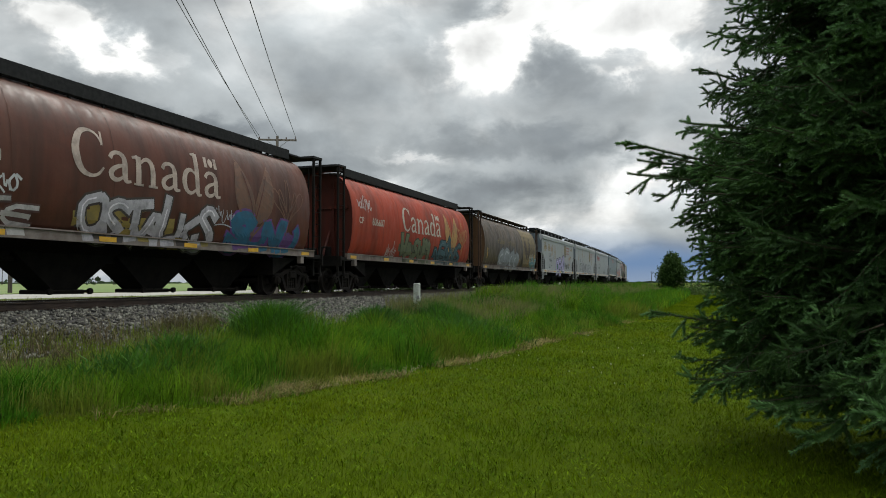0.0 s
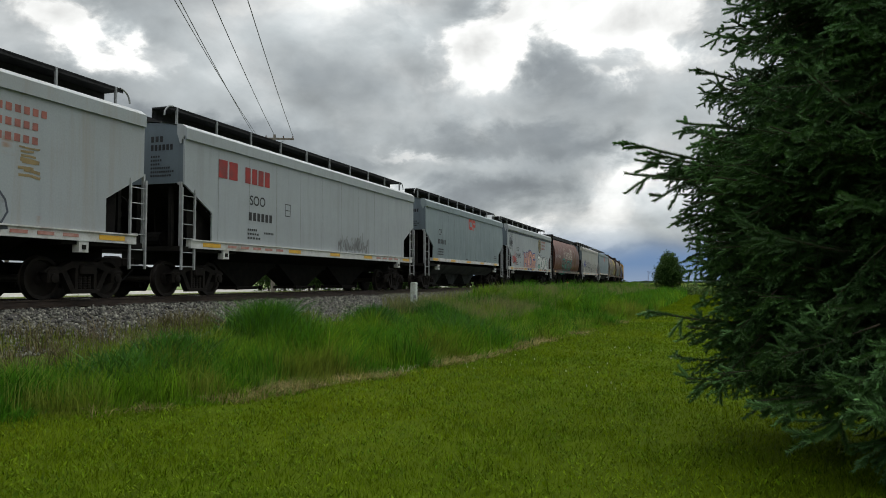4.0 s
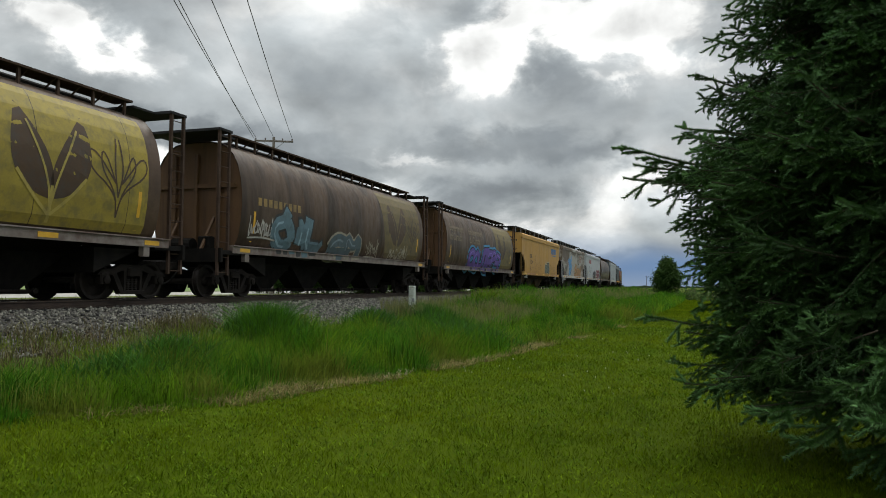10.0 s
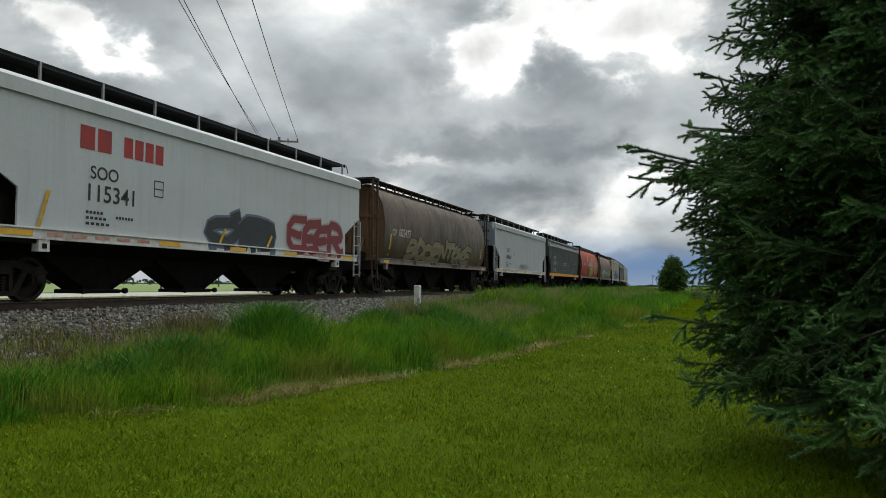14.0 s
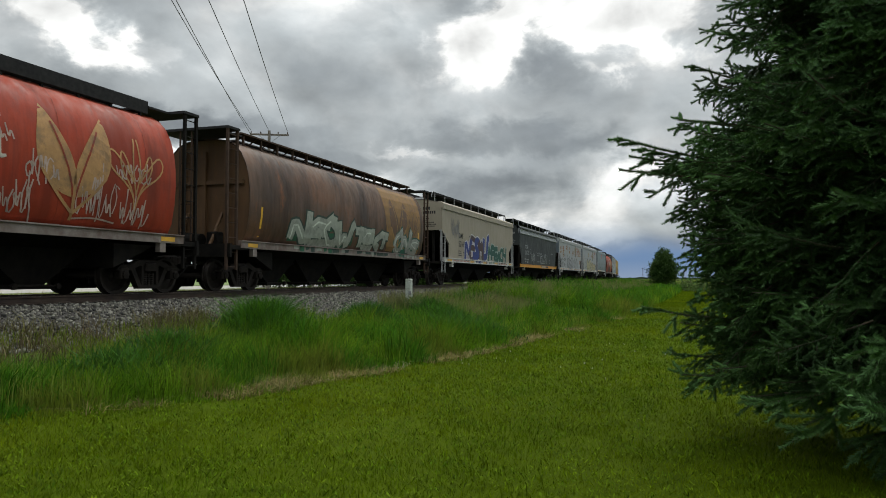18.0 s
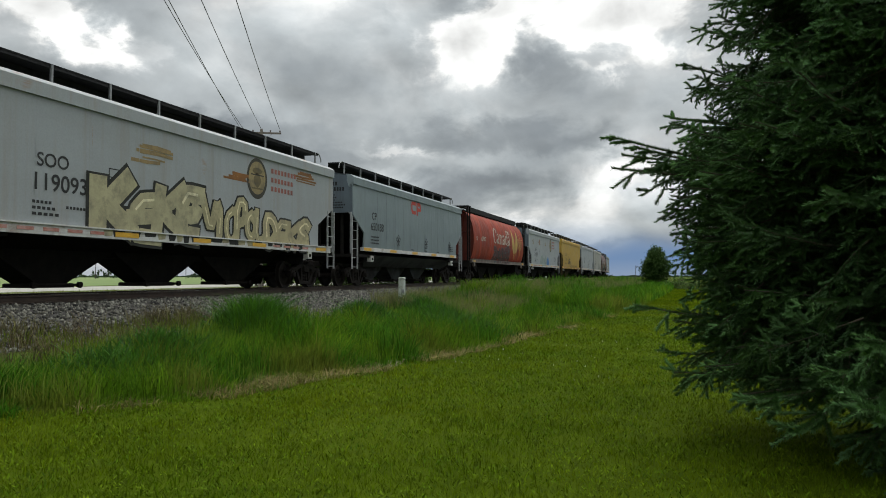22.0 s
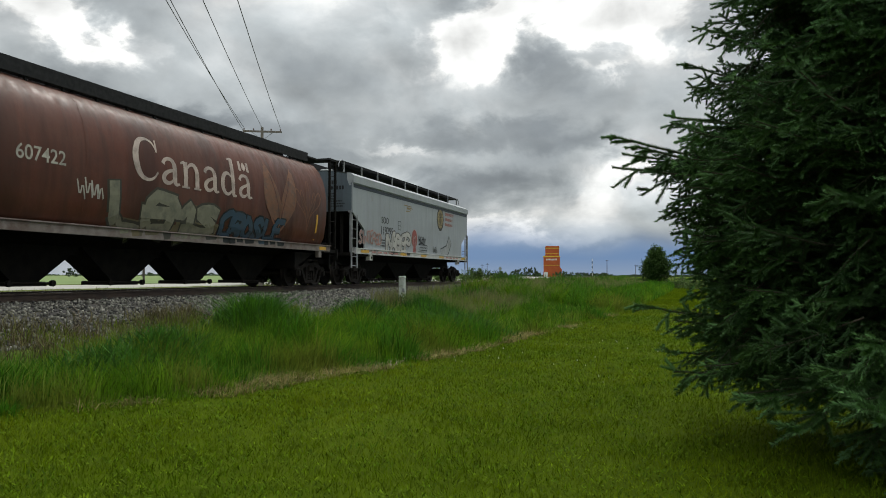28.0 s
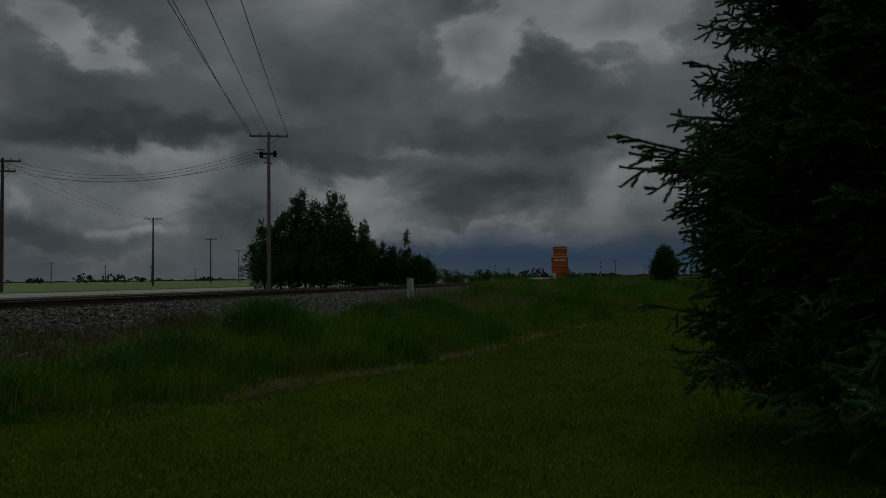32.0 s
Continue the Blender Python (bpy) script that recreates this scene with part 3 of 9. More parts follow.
def rails():
    track = thing("railway_track", "single railway track on grey ballast with wooden ties", "track", kind="structure")
    ss = [-660 + 20 * i for i in range(30)] + [-60 + 6 * i for i in range(23)] + [BEND_AT + 12 * i for i in range(1, 46)]
    section = [(-0.068, -0.17), (0.068, -0.17), (0.068, -0.155), (0.012, -0.135), (0.010, -0.045), (0.036, -0.035), (0.036, -0.006), (0.030, 0.0),
               (-0.030, 0.0), (-0.036, -0.006), (-0.036, -0.035), (-0.010, -0.045), (-0.012, -0.135), (-0.068, -0.155)]
    n = len(section)
    for side in (-0.755, 0.755):
        sh = Shape()
        for s in ss:
            for dx, dz in section:
                x, y = off_line(s, side + dx)
                sh.v.append((x, y, RAIL_Z + dz))
        for k in range(len(ss) - 1):
            for i in range(n):
                sh.f.append((k * n + i, k * n + (i + 1) % n, (k + 1) * n + (i + 1) % n, (k + 1) * n + i))
                sh.m.append(1 if i == 7 else 0)
        part("rail", sh, [RAIL_STEEL, RAIL_TOP], track, "rust-brown steel rail with a polished head")
    tie = Shape().box(-1.29, 1.29, -0.11, 0.11, -0.16, 0.0, c=0.015).mesh("tie", TIE_WOOD)
    plate = Shape()
    for side in (-0.755, 0.755):
        plate.box(side - 0.17, side + 0.17, -0.09, 0.09, 0.0, 0.022)
        for dx in (-0.10, 0.10):
            plate.box(side + dx - 0.012, side + dx + 0.012, -0.05, -0.025, 0.02, 0.05)
    plate = plate.mesh("tie_plate", RAIL_STEEL)
    for i in range(170):
        s = -8 + 0.56 * i
        x, y, a = line(s)
        ob = part("tie", tie, None, track)
        ob.matrix_basis = Matrix.Translation((x + random.uniform(-0.03, 0.03), y, RAIL_Z - 0.195 + random.uniform(-0.008, 0.004))) @ Matrix.Rotation(a + random.uniform(-0.01, 0.01), 4, "Z")
        if i < 90:
            part("tie_plate", plate, None, ob)
    return track


def ballast_stones():
    """Loose crushed stone on the near shoulder."""
    rng = np.random.default_rng(5)
    n = 34000
    s = -6 + 52 * rng.random(n) ** 1.25
    u = rng.choice([1.0, 0.0], n, p=[0.92, 0.08]) * (1.3 + 2.7 * rng.random(n) ** 0.8)
    u = np.where(u == 0, rng.uniform(-1.25, 1.25, n), u)
    base = np.array([(1, 0, 0), (-1, 0, 0), (0, 1, 0), (0, -1, 0), (0, 0, 1), (0, 0, -0.8)], dtype=float)
    tri = np.array([(0, 2, 4), (2, 1, 4), (1, 3, 4), (3, 0, 4), (2, 0, 5), (1, 2, 5), (3, 1, 5), (0, 3, 5)])
    size = rng.uniform(0.018, 0.050, n)
    size[rng.random(n) < 0.05] *= 1.5
    pos = np.array([(*off_line(a, b), height(b, a)) for a, b in zip(s, u)])
    pos[:, 2] += size * 0.35
    jitter = rng.uniform(0.65, 1.25, (n, 6, 1)) * base[None]
    q, _ = np.linalg.qr(rng.normal(size=(n, 3, 3)))
    v = np.einsum("nij,nkj->nki", q, jitter) * size[:, None, None] + pos[:, None]
    idx = (np.arange(n)[:, None, None] * 6 + tri[None]).ravel()
    me = many("ballast_stones", v.reshape(-1, 3), np.full(n * 8, 3), STONE, idx)
    tagged(new("ballast_stones", me), "loose crushed grey ballast stones beside the rails", "ballast", kind="stuff")


def blades(name, points, tall, wide, lean, mat, label, category, joints=2, seed=1, droop=0.5, away=None, group="", kind="stuff"):
    """Grass: every blade a tapering strip that bends over towards its tip."""
    rng = np.random.default_rng(seed)
    n = len(points)
    a = rng.uniform(0, 2 * math.pi, n)
    side = np.stack([np.cos(a), np.sin(a), np.zeros(n)], 1)
    b = rng.uniform(0, 2 * math.pi, n)
    way = np.stack([np.cos(b), np.sin(b), np.zeros(n)], 1) * (np.abs(rng.normal(0, 1, n)) * lean)[:, None]
    if away is not None:
        way = np.concatenate([away, np.zeros((n, 1))], 1)
    up = np.array([0, 0, 1.0])
    p, h, w = np.asarray(points), np.asarray(tall)[:, None], np.asarray(wide)[:, None]
    if joints == 1:
        v = np.stack([p - side * w, p + side * w, p + up * h + way * h], 1)
        return tagged(new(name, many(name, v.reshape(-1, 3), np.full(n, 3), mat)), label, category, group, kind=kind)
    m = p + up * h * 0.55 + way * h * 0.35
    t = p + up * h * (1 - droop * 0.12) + way * h * (1.0 + droop)
    v = np.stack([p - side * w, p + side * w, m + side * w * 0.8, m - side * w * 0.8, t], 1)
    idx = (np.arange(n)[:, None] * 5 + np.array([0, 1, 2, 3, 3, 2, 4])[None]).ravel()
    sizes = np.tile([4, 3], n)
    return tagged(new(name, many(name, v.reshape(-1, 3), sizes, mat, idx)), label, category, group, kind=kind)


def scatter(n, s0, s1, power, u0, u1, seed, keep=None):
    """Random points on the ground between two distances right of the track, denser near s0."""
    rng = np.random.default_rng(seed)
    s = s0 + (s1 - s0) * rng.random(n) ** power
    lo = np.array([u0(k) if callable(u0) else u0 for k in s])
    hi = np.array([u1(k) if callable(u1) else u1 for k in s])
    u = lo + (hi - lo) * rng.random(n)
    out = []
    for a, b in zip(s, u):
        x, y = off_line(a, b)
        if keep is None or keep(x, y, a, b, rng):
            out.append((x, y, height(b, a), a, b))
    return np.array(out)


def clump(x, y, scale=0.5, z=0.0):
    return noise.fractal(Vector((x * scale, y * scale, z)), 0.8, 2.0, 3)


def grass():
    rng = np.random.default_rng(11)
    # mown lawn, in front of and beside the camera
    def in_view(x, y, a, b, r):
        return -0.95 * y - 2 < x < 0.32 * y + 2.2 and y > 2.2

    pts = scatter(330000, 2.4, 46, 1.9, lambda s: mown_edge(s) - 0.25, lambda s: 15.5 + 0.3 * s, 21, in_view)
    # the rest of the lawn, behind and beside the camera
    rest = scatter(90000, -16, 40, 1.0, lambda s: mown_edge(s) - 0.25, lambda s: 30.0, 26, lambda x, y, a, b, r: not in_view(x, y, a, b, r))
    pts = np.concatenate([pts, rest])
    d = np.hypot(pts[:, 0], pts[:, 1])
    g = np.array([clump(x, y, 0.8) for x, y in pts[:, :2]])
    tall = (0.046 + 0.03 * g) * rng.uniform(0.5, 1.35, len(pts))
    blades("lawn_grass", pts[:, :3], tall, 0.0020 + 0.00030 * d, 0.95, LAWN_BLADE, "short mown green lawn grass", "lawn", joints=1, seed=3)
    pts = scatter(70000, 42, 135, 1.3, lambda s: mown_edge(s) - 0.2, lambda s: 15.0 + 0.12 * s, 23)
    d = np.hypot(pts[:, 0], pts[:, 1])
    blades("far_lawn_grass", pts[:, :3], rng.uniform(0.04, 0.09, len(pts)), 0.004 + 0.0005 * d, 0.5, LAWN_BLADE, "short mown green lawn grass, far along the bank", "lawn", joints=1, seed=13)
    # ragged taller tufts and clover in the lawn
    pts = scatter(16000, 2.4, 26, 1.6, lambda s: mown_edge(s) - 0.1, lambda s: 15.0 + 0.3 * s, 22, lambda x, y, a, b, r: in_view(x, y, a, b, r) and clump(x, y, 1.3, 4.0) > 0.12)
    d = np.hypot(pts[:, 0], pts[:, 1])
    blades("lawn_tufts", pts[:, :3], rng.uniform(0.06, 0.115, len(pts)), 0.004 + 0.0003 * d, 0.7, LAWN_BLADE, "slightly taller tufts in the mown lawn", "lawn", seed=4)

    # tall grass on the bank, in tufts that spread outwards
    def foot(s):
        return ramp(s, ((0, 5.3), (8, 5.3), (11, 4.7), (14, 4.2), (18, 4.5), (25, 4.4), (30, 3.7), (36, 3.2)))

    tufts = scatter(15000, 1.0, 44, 1.25, 3.2, lambda s: mown_edge(s) - 0.05, 31, lambda x, y, a, b, r: x > -1.0 * y - 3 and b > foot(a) + 0.5 * clump(x, y, 0.5, 2.0))
    tufts = np.concatenate([tufts, scatter(1800, -26, 10, 1.0, lambda s: foot(s), lambda s: mown_edge(s) - 0.05, 39, lambda x, y, a, b, r: x <= -1.0 * y - 3)])
    kinds = {0: ([], [], [], []), 1: ([], [], [], []), 2: ([], [], [], [])}
    mounds = scatter(300, 2.0, 44, 1.1, lambda s: foot(s) - 0.1, lambda s: mown_edge(s) - 0.35, 38)
    mound_r, mound_h = rng.uniform(0.35, 0.8, len(mounds)), rng.uniform(0.3, 1.25, len(mounds))
    for x, y, z, s, u in tufts:
        n = int(rng.integers(12, 21))
        r = rng.uniform(0.05, 0.17)
        o = rng.normal(0, r, (n, 2))
        gap = mown_edge(s) - u
        far = np.hypot(mounds[:, 0] - x, mounds[:, 1] - y) / mound_r
        best = int(np.argmax(mound_h * (1 - far ** 2)))
        rise = max(0.0, mound_h[best] * (1 - far[best] ** 2))
        out_ = (np.array([x, y]) - mounds[best, :2]) / mound_r[best] if rise > 0 else np.zeros(2)
        shade = clump(x, y, 0.45, 15.0) + 0.35 * rise - 0.1
        pts, tall, wide, away = kinds[1 if shade > 0.22 else (2 if clump(x, y, 0.6, 21.0) - 0.25 * (gap < 1.2) < -0.2 else 0)]
        h = min(1.0, 0.20 + 0.66 * rise + 0.2 * clump(x, y, 1.3, 7.0)) * rng.uniform(0.5, 1.35) * (1 + 1.1 * math.exp(-(s - 14.0) ** 2 / 0.7 - (u - 4.95) ** 2 / 0.4)) * min(1.0, 0.45 + 0.6 * gap) * min(1.0, 0.5 + 0.4 * max(0.0, u - foot(s))) * ramp(s, ((9, 0.72), (12, 1.0), (15, 1.0), (18, 0.75), (26, 0.8), (32, 1.05)))
        h *= 0.35 + 0.65 * min(1.0, math.hypot(x + 9.45, y - 24.2) / 1.1) if abs(x + 9.5) < 1.2 else 1.0
        pts.append(np.stack([x + o[:, 0], y + o[:, 1], np.full(n, z - 0.02)], 1))
        tall.append(np.clip(h * rng.uniform(0.5, 1.1, n), 0.08, 1.0))
        wide.append(rng.uniform(0.7, 1.4, n) * (0.0032 + 0.00022 * math.hypot(x, y)))
        away.append(o / (r * 2.2) * rng.uniform(0.1, 0.6, (n, 1)) + rng.normal(0, 0.15, (n, 2)) + np.array([0.04, -0.02]) + out_ * 0.13)
    for k, (mat, label) in enumerate(((TALL_BLADE, "tall lush green grass on the railway bank"), (DEEP_BLADE, "dense dark green grass clumps on the railway bank"), (OLIVE_BLADE, "olive and yellowing grass low on the railway bank"))):
        pts, tall, wide, away = (np.concatenate(q) for q in kinds[k])
        blades("tall_grass", pts, tall, wide, 0.2, mat, label, "grass", seed=5 + 40 * k, droop=0.5, away=away)
    # pale flowering stems and yellow-green blades among the tufts
    pts = scatter(7000, 1.5, 40, 1.2, lambda s: foot(s) - 0.2, lambda s: mown_edge(s) - 0.3, 37)
    d = np.hypot(pts[:, 0], pts[:, 1])
    blades("grass_stems", pts[:, :3], rng.uniform(0.25, 0.55, len(pts)), 0.0022 + 0.00022 * d, 0.2, PALE_STEM, "pale yellow-green stems among the tall grass", "grass", seed=14, droop=0.9)
    # the bank farther off
    pts = scatter(56000, 38, 170, 1.5, 3.4, lambda s: mown_edge(s) - 0.05, 32)
    d = np.hypot(pts[:, 0], pts[:, 1])
    g = np.array([clump(x, y, 0.45, 17.0) for x, y in pts[:, :2]])
    tall = rng.uniform(0.3, 0.7, len(pts)) * np.clip(0.85 + 1.3 * g, 0.4, 1.7)
    deep = np.array([clump(x, y, 0.3, 27.0) for x, y in pts[:, :2]]) + 0.5 * g > 0.05
    for k, mat, label in ((~deep, TALL_BLADE, "tall green grass on the railway bank, far along the track"), (deep, DEEP_BLADE, "dark green grass clumps on the bank, far along the track")):
        blades("far_bank_grass", pts[k, :3], tall[k], (0.006 + 0.00025 * d)[k], 0.25, mat, label, "grass", seed=6)
    # seeding heads on the crest
    pts = scatter(44000, 24, 150, 1.4, 3.3, lambda s: 7.4 + 0.02 * s, 33, lambda x, y, a, b, r: clump(x, y, 0.5, 5.0) > -0.18)
    d = np.hypot(pts[:, 0], pts[:, 1])
    blades("seeding_grass", pts[:, :3], rng.uniform(0.4, 0.80, len(pts)), 0.003 + 0.00022 * d, 0.22, SEED_BLADE, "pale brown seeding grass along the crest of the bank", "grass", seed=7)
    # dry straw along the mown edge and dead weeds below the ballast
    pts = scatter(16000, 3, 40, 1.2, lambda s: mown_edge(s) - 0.55, lambda s: mown_edge(s) + 0.12, 34, lambda x, y, a, b, r: clump(x, y, 0.6, 8.0) > ramp(a, ((5, 0.25), (8, 0.05), (10, -0.2), (16, -0.1), (19, 0.25), (23, 0.5), (40, 0.6))))
    d = np.hypot(pts[:, 0], pts[:, 1])
    blades("dry_grass", pts[:, :3], rng.uniform(0.05, 0.16, len(pts)), 0.003 + 0.0003 * d, 1.9, DRY_BLADE, "dry straw-coloured grass along the mown edge", "grass", seed=8)
    pts = scatter(12000, 2, 17, 1.0, 2.85, lambda s: ramp(s, ((2, 5.2), (8, 5.2), (13, 4.3), (17, 4.2))), 35, lambda x, y, a, b, r: clump(x, y, 0.9, 9.0) > 0.0)
    blades("dead_weeds", pts[:, :3], rng.uniform(0.08, 0.42, len(pts)), np.full(len(pts), 0.006), 0.6, DEAD_WEED, "dead reddish-brown weeds below the ballast", "weeds", seed=9)
    pts = scatter(9000, 2, 19, 1.0, 3.2, lambda s: ramp(s, ((2, 5.6), (8, 5.6), (13, 4.7), (19, 4.6))), 40, lambda x, y, a, b, r: clump(x, y, 0.8, 29.0) > -0.05)
    blades("weedy_grass", pts[:, :3], rng.uniform(0.08, 0.34, len(pts)), np.full(len(pts), 0.006), 0.45, OLIVE_BLADE, "thin olive grass among the dead weeds", "grass", seed=19)
    # clover and dandelion leaves lying in the lawn
    pts = scatter(120000, 2.4, 30, 1.8, lambda s: mown_edge(s) - 0.1, lambda s: 15.0 + 0.3 * s, 24, lambda x, y, a, b, r: in_view(x, y, a, b, r) and clump(x, y, 2.4, 6.0) > -0.12)
    n = len(pts)
    a = rng.uniform(0, 6.283, n)
    tilt = rng.uniform(0.0, 1.3, n)
    far = (1 + 0.03 * np.hypot(pts[:, 0], pts[:, 1]))[:, None]
    ln, w = rng.uniform(0.014, 0.042, n)[:, None] * far, rng.uniform(0.0035, 0.0085, n)[:, None] * far
    d1 = np.stack([np.cos(a), np.sin(a), tilt], 1)
    d2 = np.stack([-np.sin(a), np.cos(a), np.zeros(n)], 1)
    p = pts[:, :3] + np.array([0, 0, 0.035])
    v = np.stack([p, p + d1 * ln * 0.55 - d2 * w, p + d1 * ln, p + d1 * ln * 0.55 + d2 * w], 1)
    tagged(new("lawn_leaves", many("lawn_leaves", v.reshape(-1, 3), np.full(n, 4), LAWN_LEAF)), "small broad leaves of clover and dandelion in the lawn", "leaves", kind="stuff")
    pts = scatter(260, 11, 34, 1.0, lambda s: mown_edge(s) + 0.1, lambda s: 15.0 + 0.25 * s, 25, lambda x, y, a, b, r: in_view(x, y, a, b, r) and clump(x, y, 0.35, 11.0) > 0.05)
    blades("clover_flowers", pts[:, :3] + np.array([0, 0, 0.04]), np.full(len(pts), 0.035), np.full(len(pts), 0.013), 0.3, CLOVER_WHITE, "tiny white clover flowers scattered in the lawn", "flowers", joints=1, seed=15)
    # broad-leaved weed clumps beside the track
    spots = [(14.0, 4.95, 1.0), (13.6, 5.1, 0.9), (14.4, 4.8, 0.9), (19.2, 5.2, 0.75), (19.8, 5.0, 0.6), (25.0, 4.5, 0.75), (23.7, 5.5, 0.75), (22.2, 6.4, 0.7), (20.6, 7.3, 0.7), (19.2, 8.1, 0.65), (18.0, 8.8, 0.55), (29.0, 5.0, 0.6), (32.0, 5.6, 0.6), (10.0, 5.9, 0.6), (8.5, 6.2, 0.5)]
    for k, (s, u, h) in enumerate(spots):
        out, tl = [], []
        for _ in range(620):
            ds, du = rng.normal(0, 0.5), rng.normal(0, 0.36)
            x, y = off_line(s + ds, u + du)
            out.append((x, y, height(u + du, s + ds) - 0.02))
            tl.append(h * rng.uniform(0.5, 1.1) * math.exp(-(ds * ds + du * du) * 0.9) + 0.12)
        size = "tall" if h > 0.8 else "low"
        blades("weed_clump", np.array(out), np.array(tl), np.full(len(out), 0.015), 0.35, DARK_LEAF, size + " dark green broad-leaved weed clump on the railway bank", "weed clump", seed=10 + k, droop=1.0, group="weed clumps", kind="stuff")
    # beyond the track: rough grass before the road, and at the field's edge
    pts = scatter(16000, 10, 130, 1.2, -15.5, -4.4, 36)
    d = np.hypot(pts[:, 0], pts[:, 1])
    blades("roadside_grass", pts[:, :3], rng.uniform(0.06, 0.2, len(pts)), 0.006 + 0.00025 * d, 0.5, SEED_BLADE, "rough yellowish grass between the track and the road", "grass", joints=1, seed=12)


def bare_soil():
    """Bare dry patches along the mown edge, lying just proud of the ground."""
    for s, u, r in ((10.4, 8.25, 0.55), (11.6, 8.55, 0.6), (12.6, 8.75, 0.5), (13.9, 8.95, 0.55), (15.4, 9.2, 0.5), (17.2, 9.5, 0.45), (8.9, 7.9, 0.35), (19.5, 9.85, 0.35)):
        sh = Shape()
        rings = [(0, 1)] + [(r * k, 18) for k in (0.45, 0.8, 1.0)]
        v = []
        for rad, n in rings:
            for i in range(n):
                a = 2 * math.pi * i / n
                k = rad * (1 + 0.35 * noise.noise(Vector((math.cos(a) * 1.7 + s, math.sin(a) * 1.7, u))))
                ds, du = k * math.cos(a) * 1.5, k * math.sin(a) * 0.42
                x, y = off_line(s + ds, u + du)
                v.append((x, y, height(u + du, s + ds) + (0.012 if rad < r * 0.99 else -0.02)))
        f = [(0, 1 + i, 1 + (i + 1) % 18) for i in range(18)]
        for q in (1, 19):
            f += [(q + i, q + 18 + i, q + 18 + (i + 1) % 18, q + (i + 1) % 18) for i in range(18)]
        sh.add(v, f)
        tagged(new("bare_soil_patch", sh.mesh("bare_soil_patch", DIRT, smooth=60)), "bare dry soil patch along the edge of the mown lawn", "soil", "bare patches", kind="stuff")


POST_AT = (24.9, 4.15)


def marker_post():
    s, u = POST_AT
    x, y = off_line(s, u)
    z = height(u, s)
    post = thing("marker_post", "weathered white wooden marker post standing beside the ballast", "post", pose(x, y, z - 0.05))
    part("shaft", Shape().box(-0.105, 0.105, -0.10, 0.10, -0.25, EYE - z - 0.06, c=0.02), POST_PAINT, post)
    part("cap", Shape().box(-0.108, 0.108, -0.103, 0.103, EYE - z - 0.06, EYE - z + 0.02, c=0.02), POST_PAINT, post)
    part("plate", Shape().box(0.02, 0.125, -0.108, -0.101, EYE - z - 0.55, EYE - z - 0.42), GALV, post, "small metal plate")


# ---- spruce ----
def needle_twigs(segments, rng, per_m, length, width):
    """Needles round a set of twig segments (start, end, share of fresh growth): arrays of triangles."""
    tris = []
    for a, b, _ in segments:
        a, b = np.array(a), np.array(b)
        L = np.linalg.norm(b - a)
        n = max(3, int(L * per_m))
        d = (b - a) / L
        k = rng.random(n)[:, None]
        base = a + (b - a) * k
        r = rng.normal(size=(n, 3))
        r[:, 2] += 0.35
        r -= (r @ d)[:, None] * d
        r /= np.linalg.norm(r, axis=1)[:, None] + 1e-9
        out = r * 0.74 + d * 0.70
        side = np.cross(out, d)
        side /= np.linalg.norm(side, axis=1)[:, None] + 1e-9
        ln = length * rng.uniform(0.7, 1.15, n)[:, None]
        tris.append(np.stack([base - side * width, base + side * width, base + out * ln], 1))
    return np.concatenate(tris)


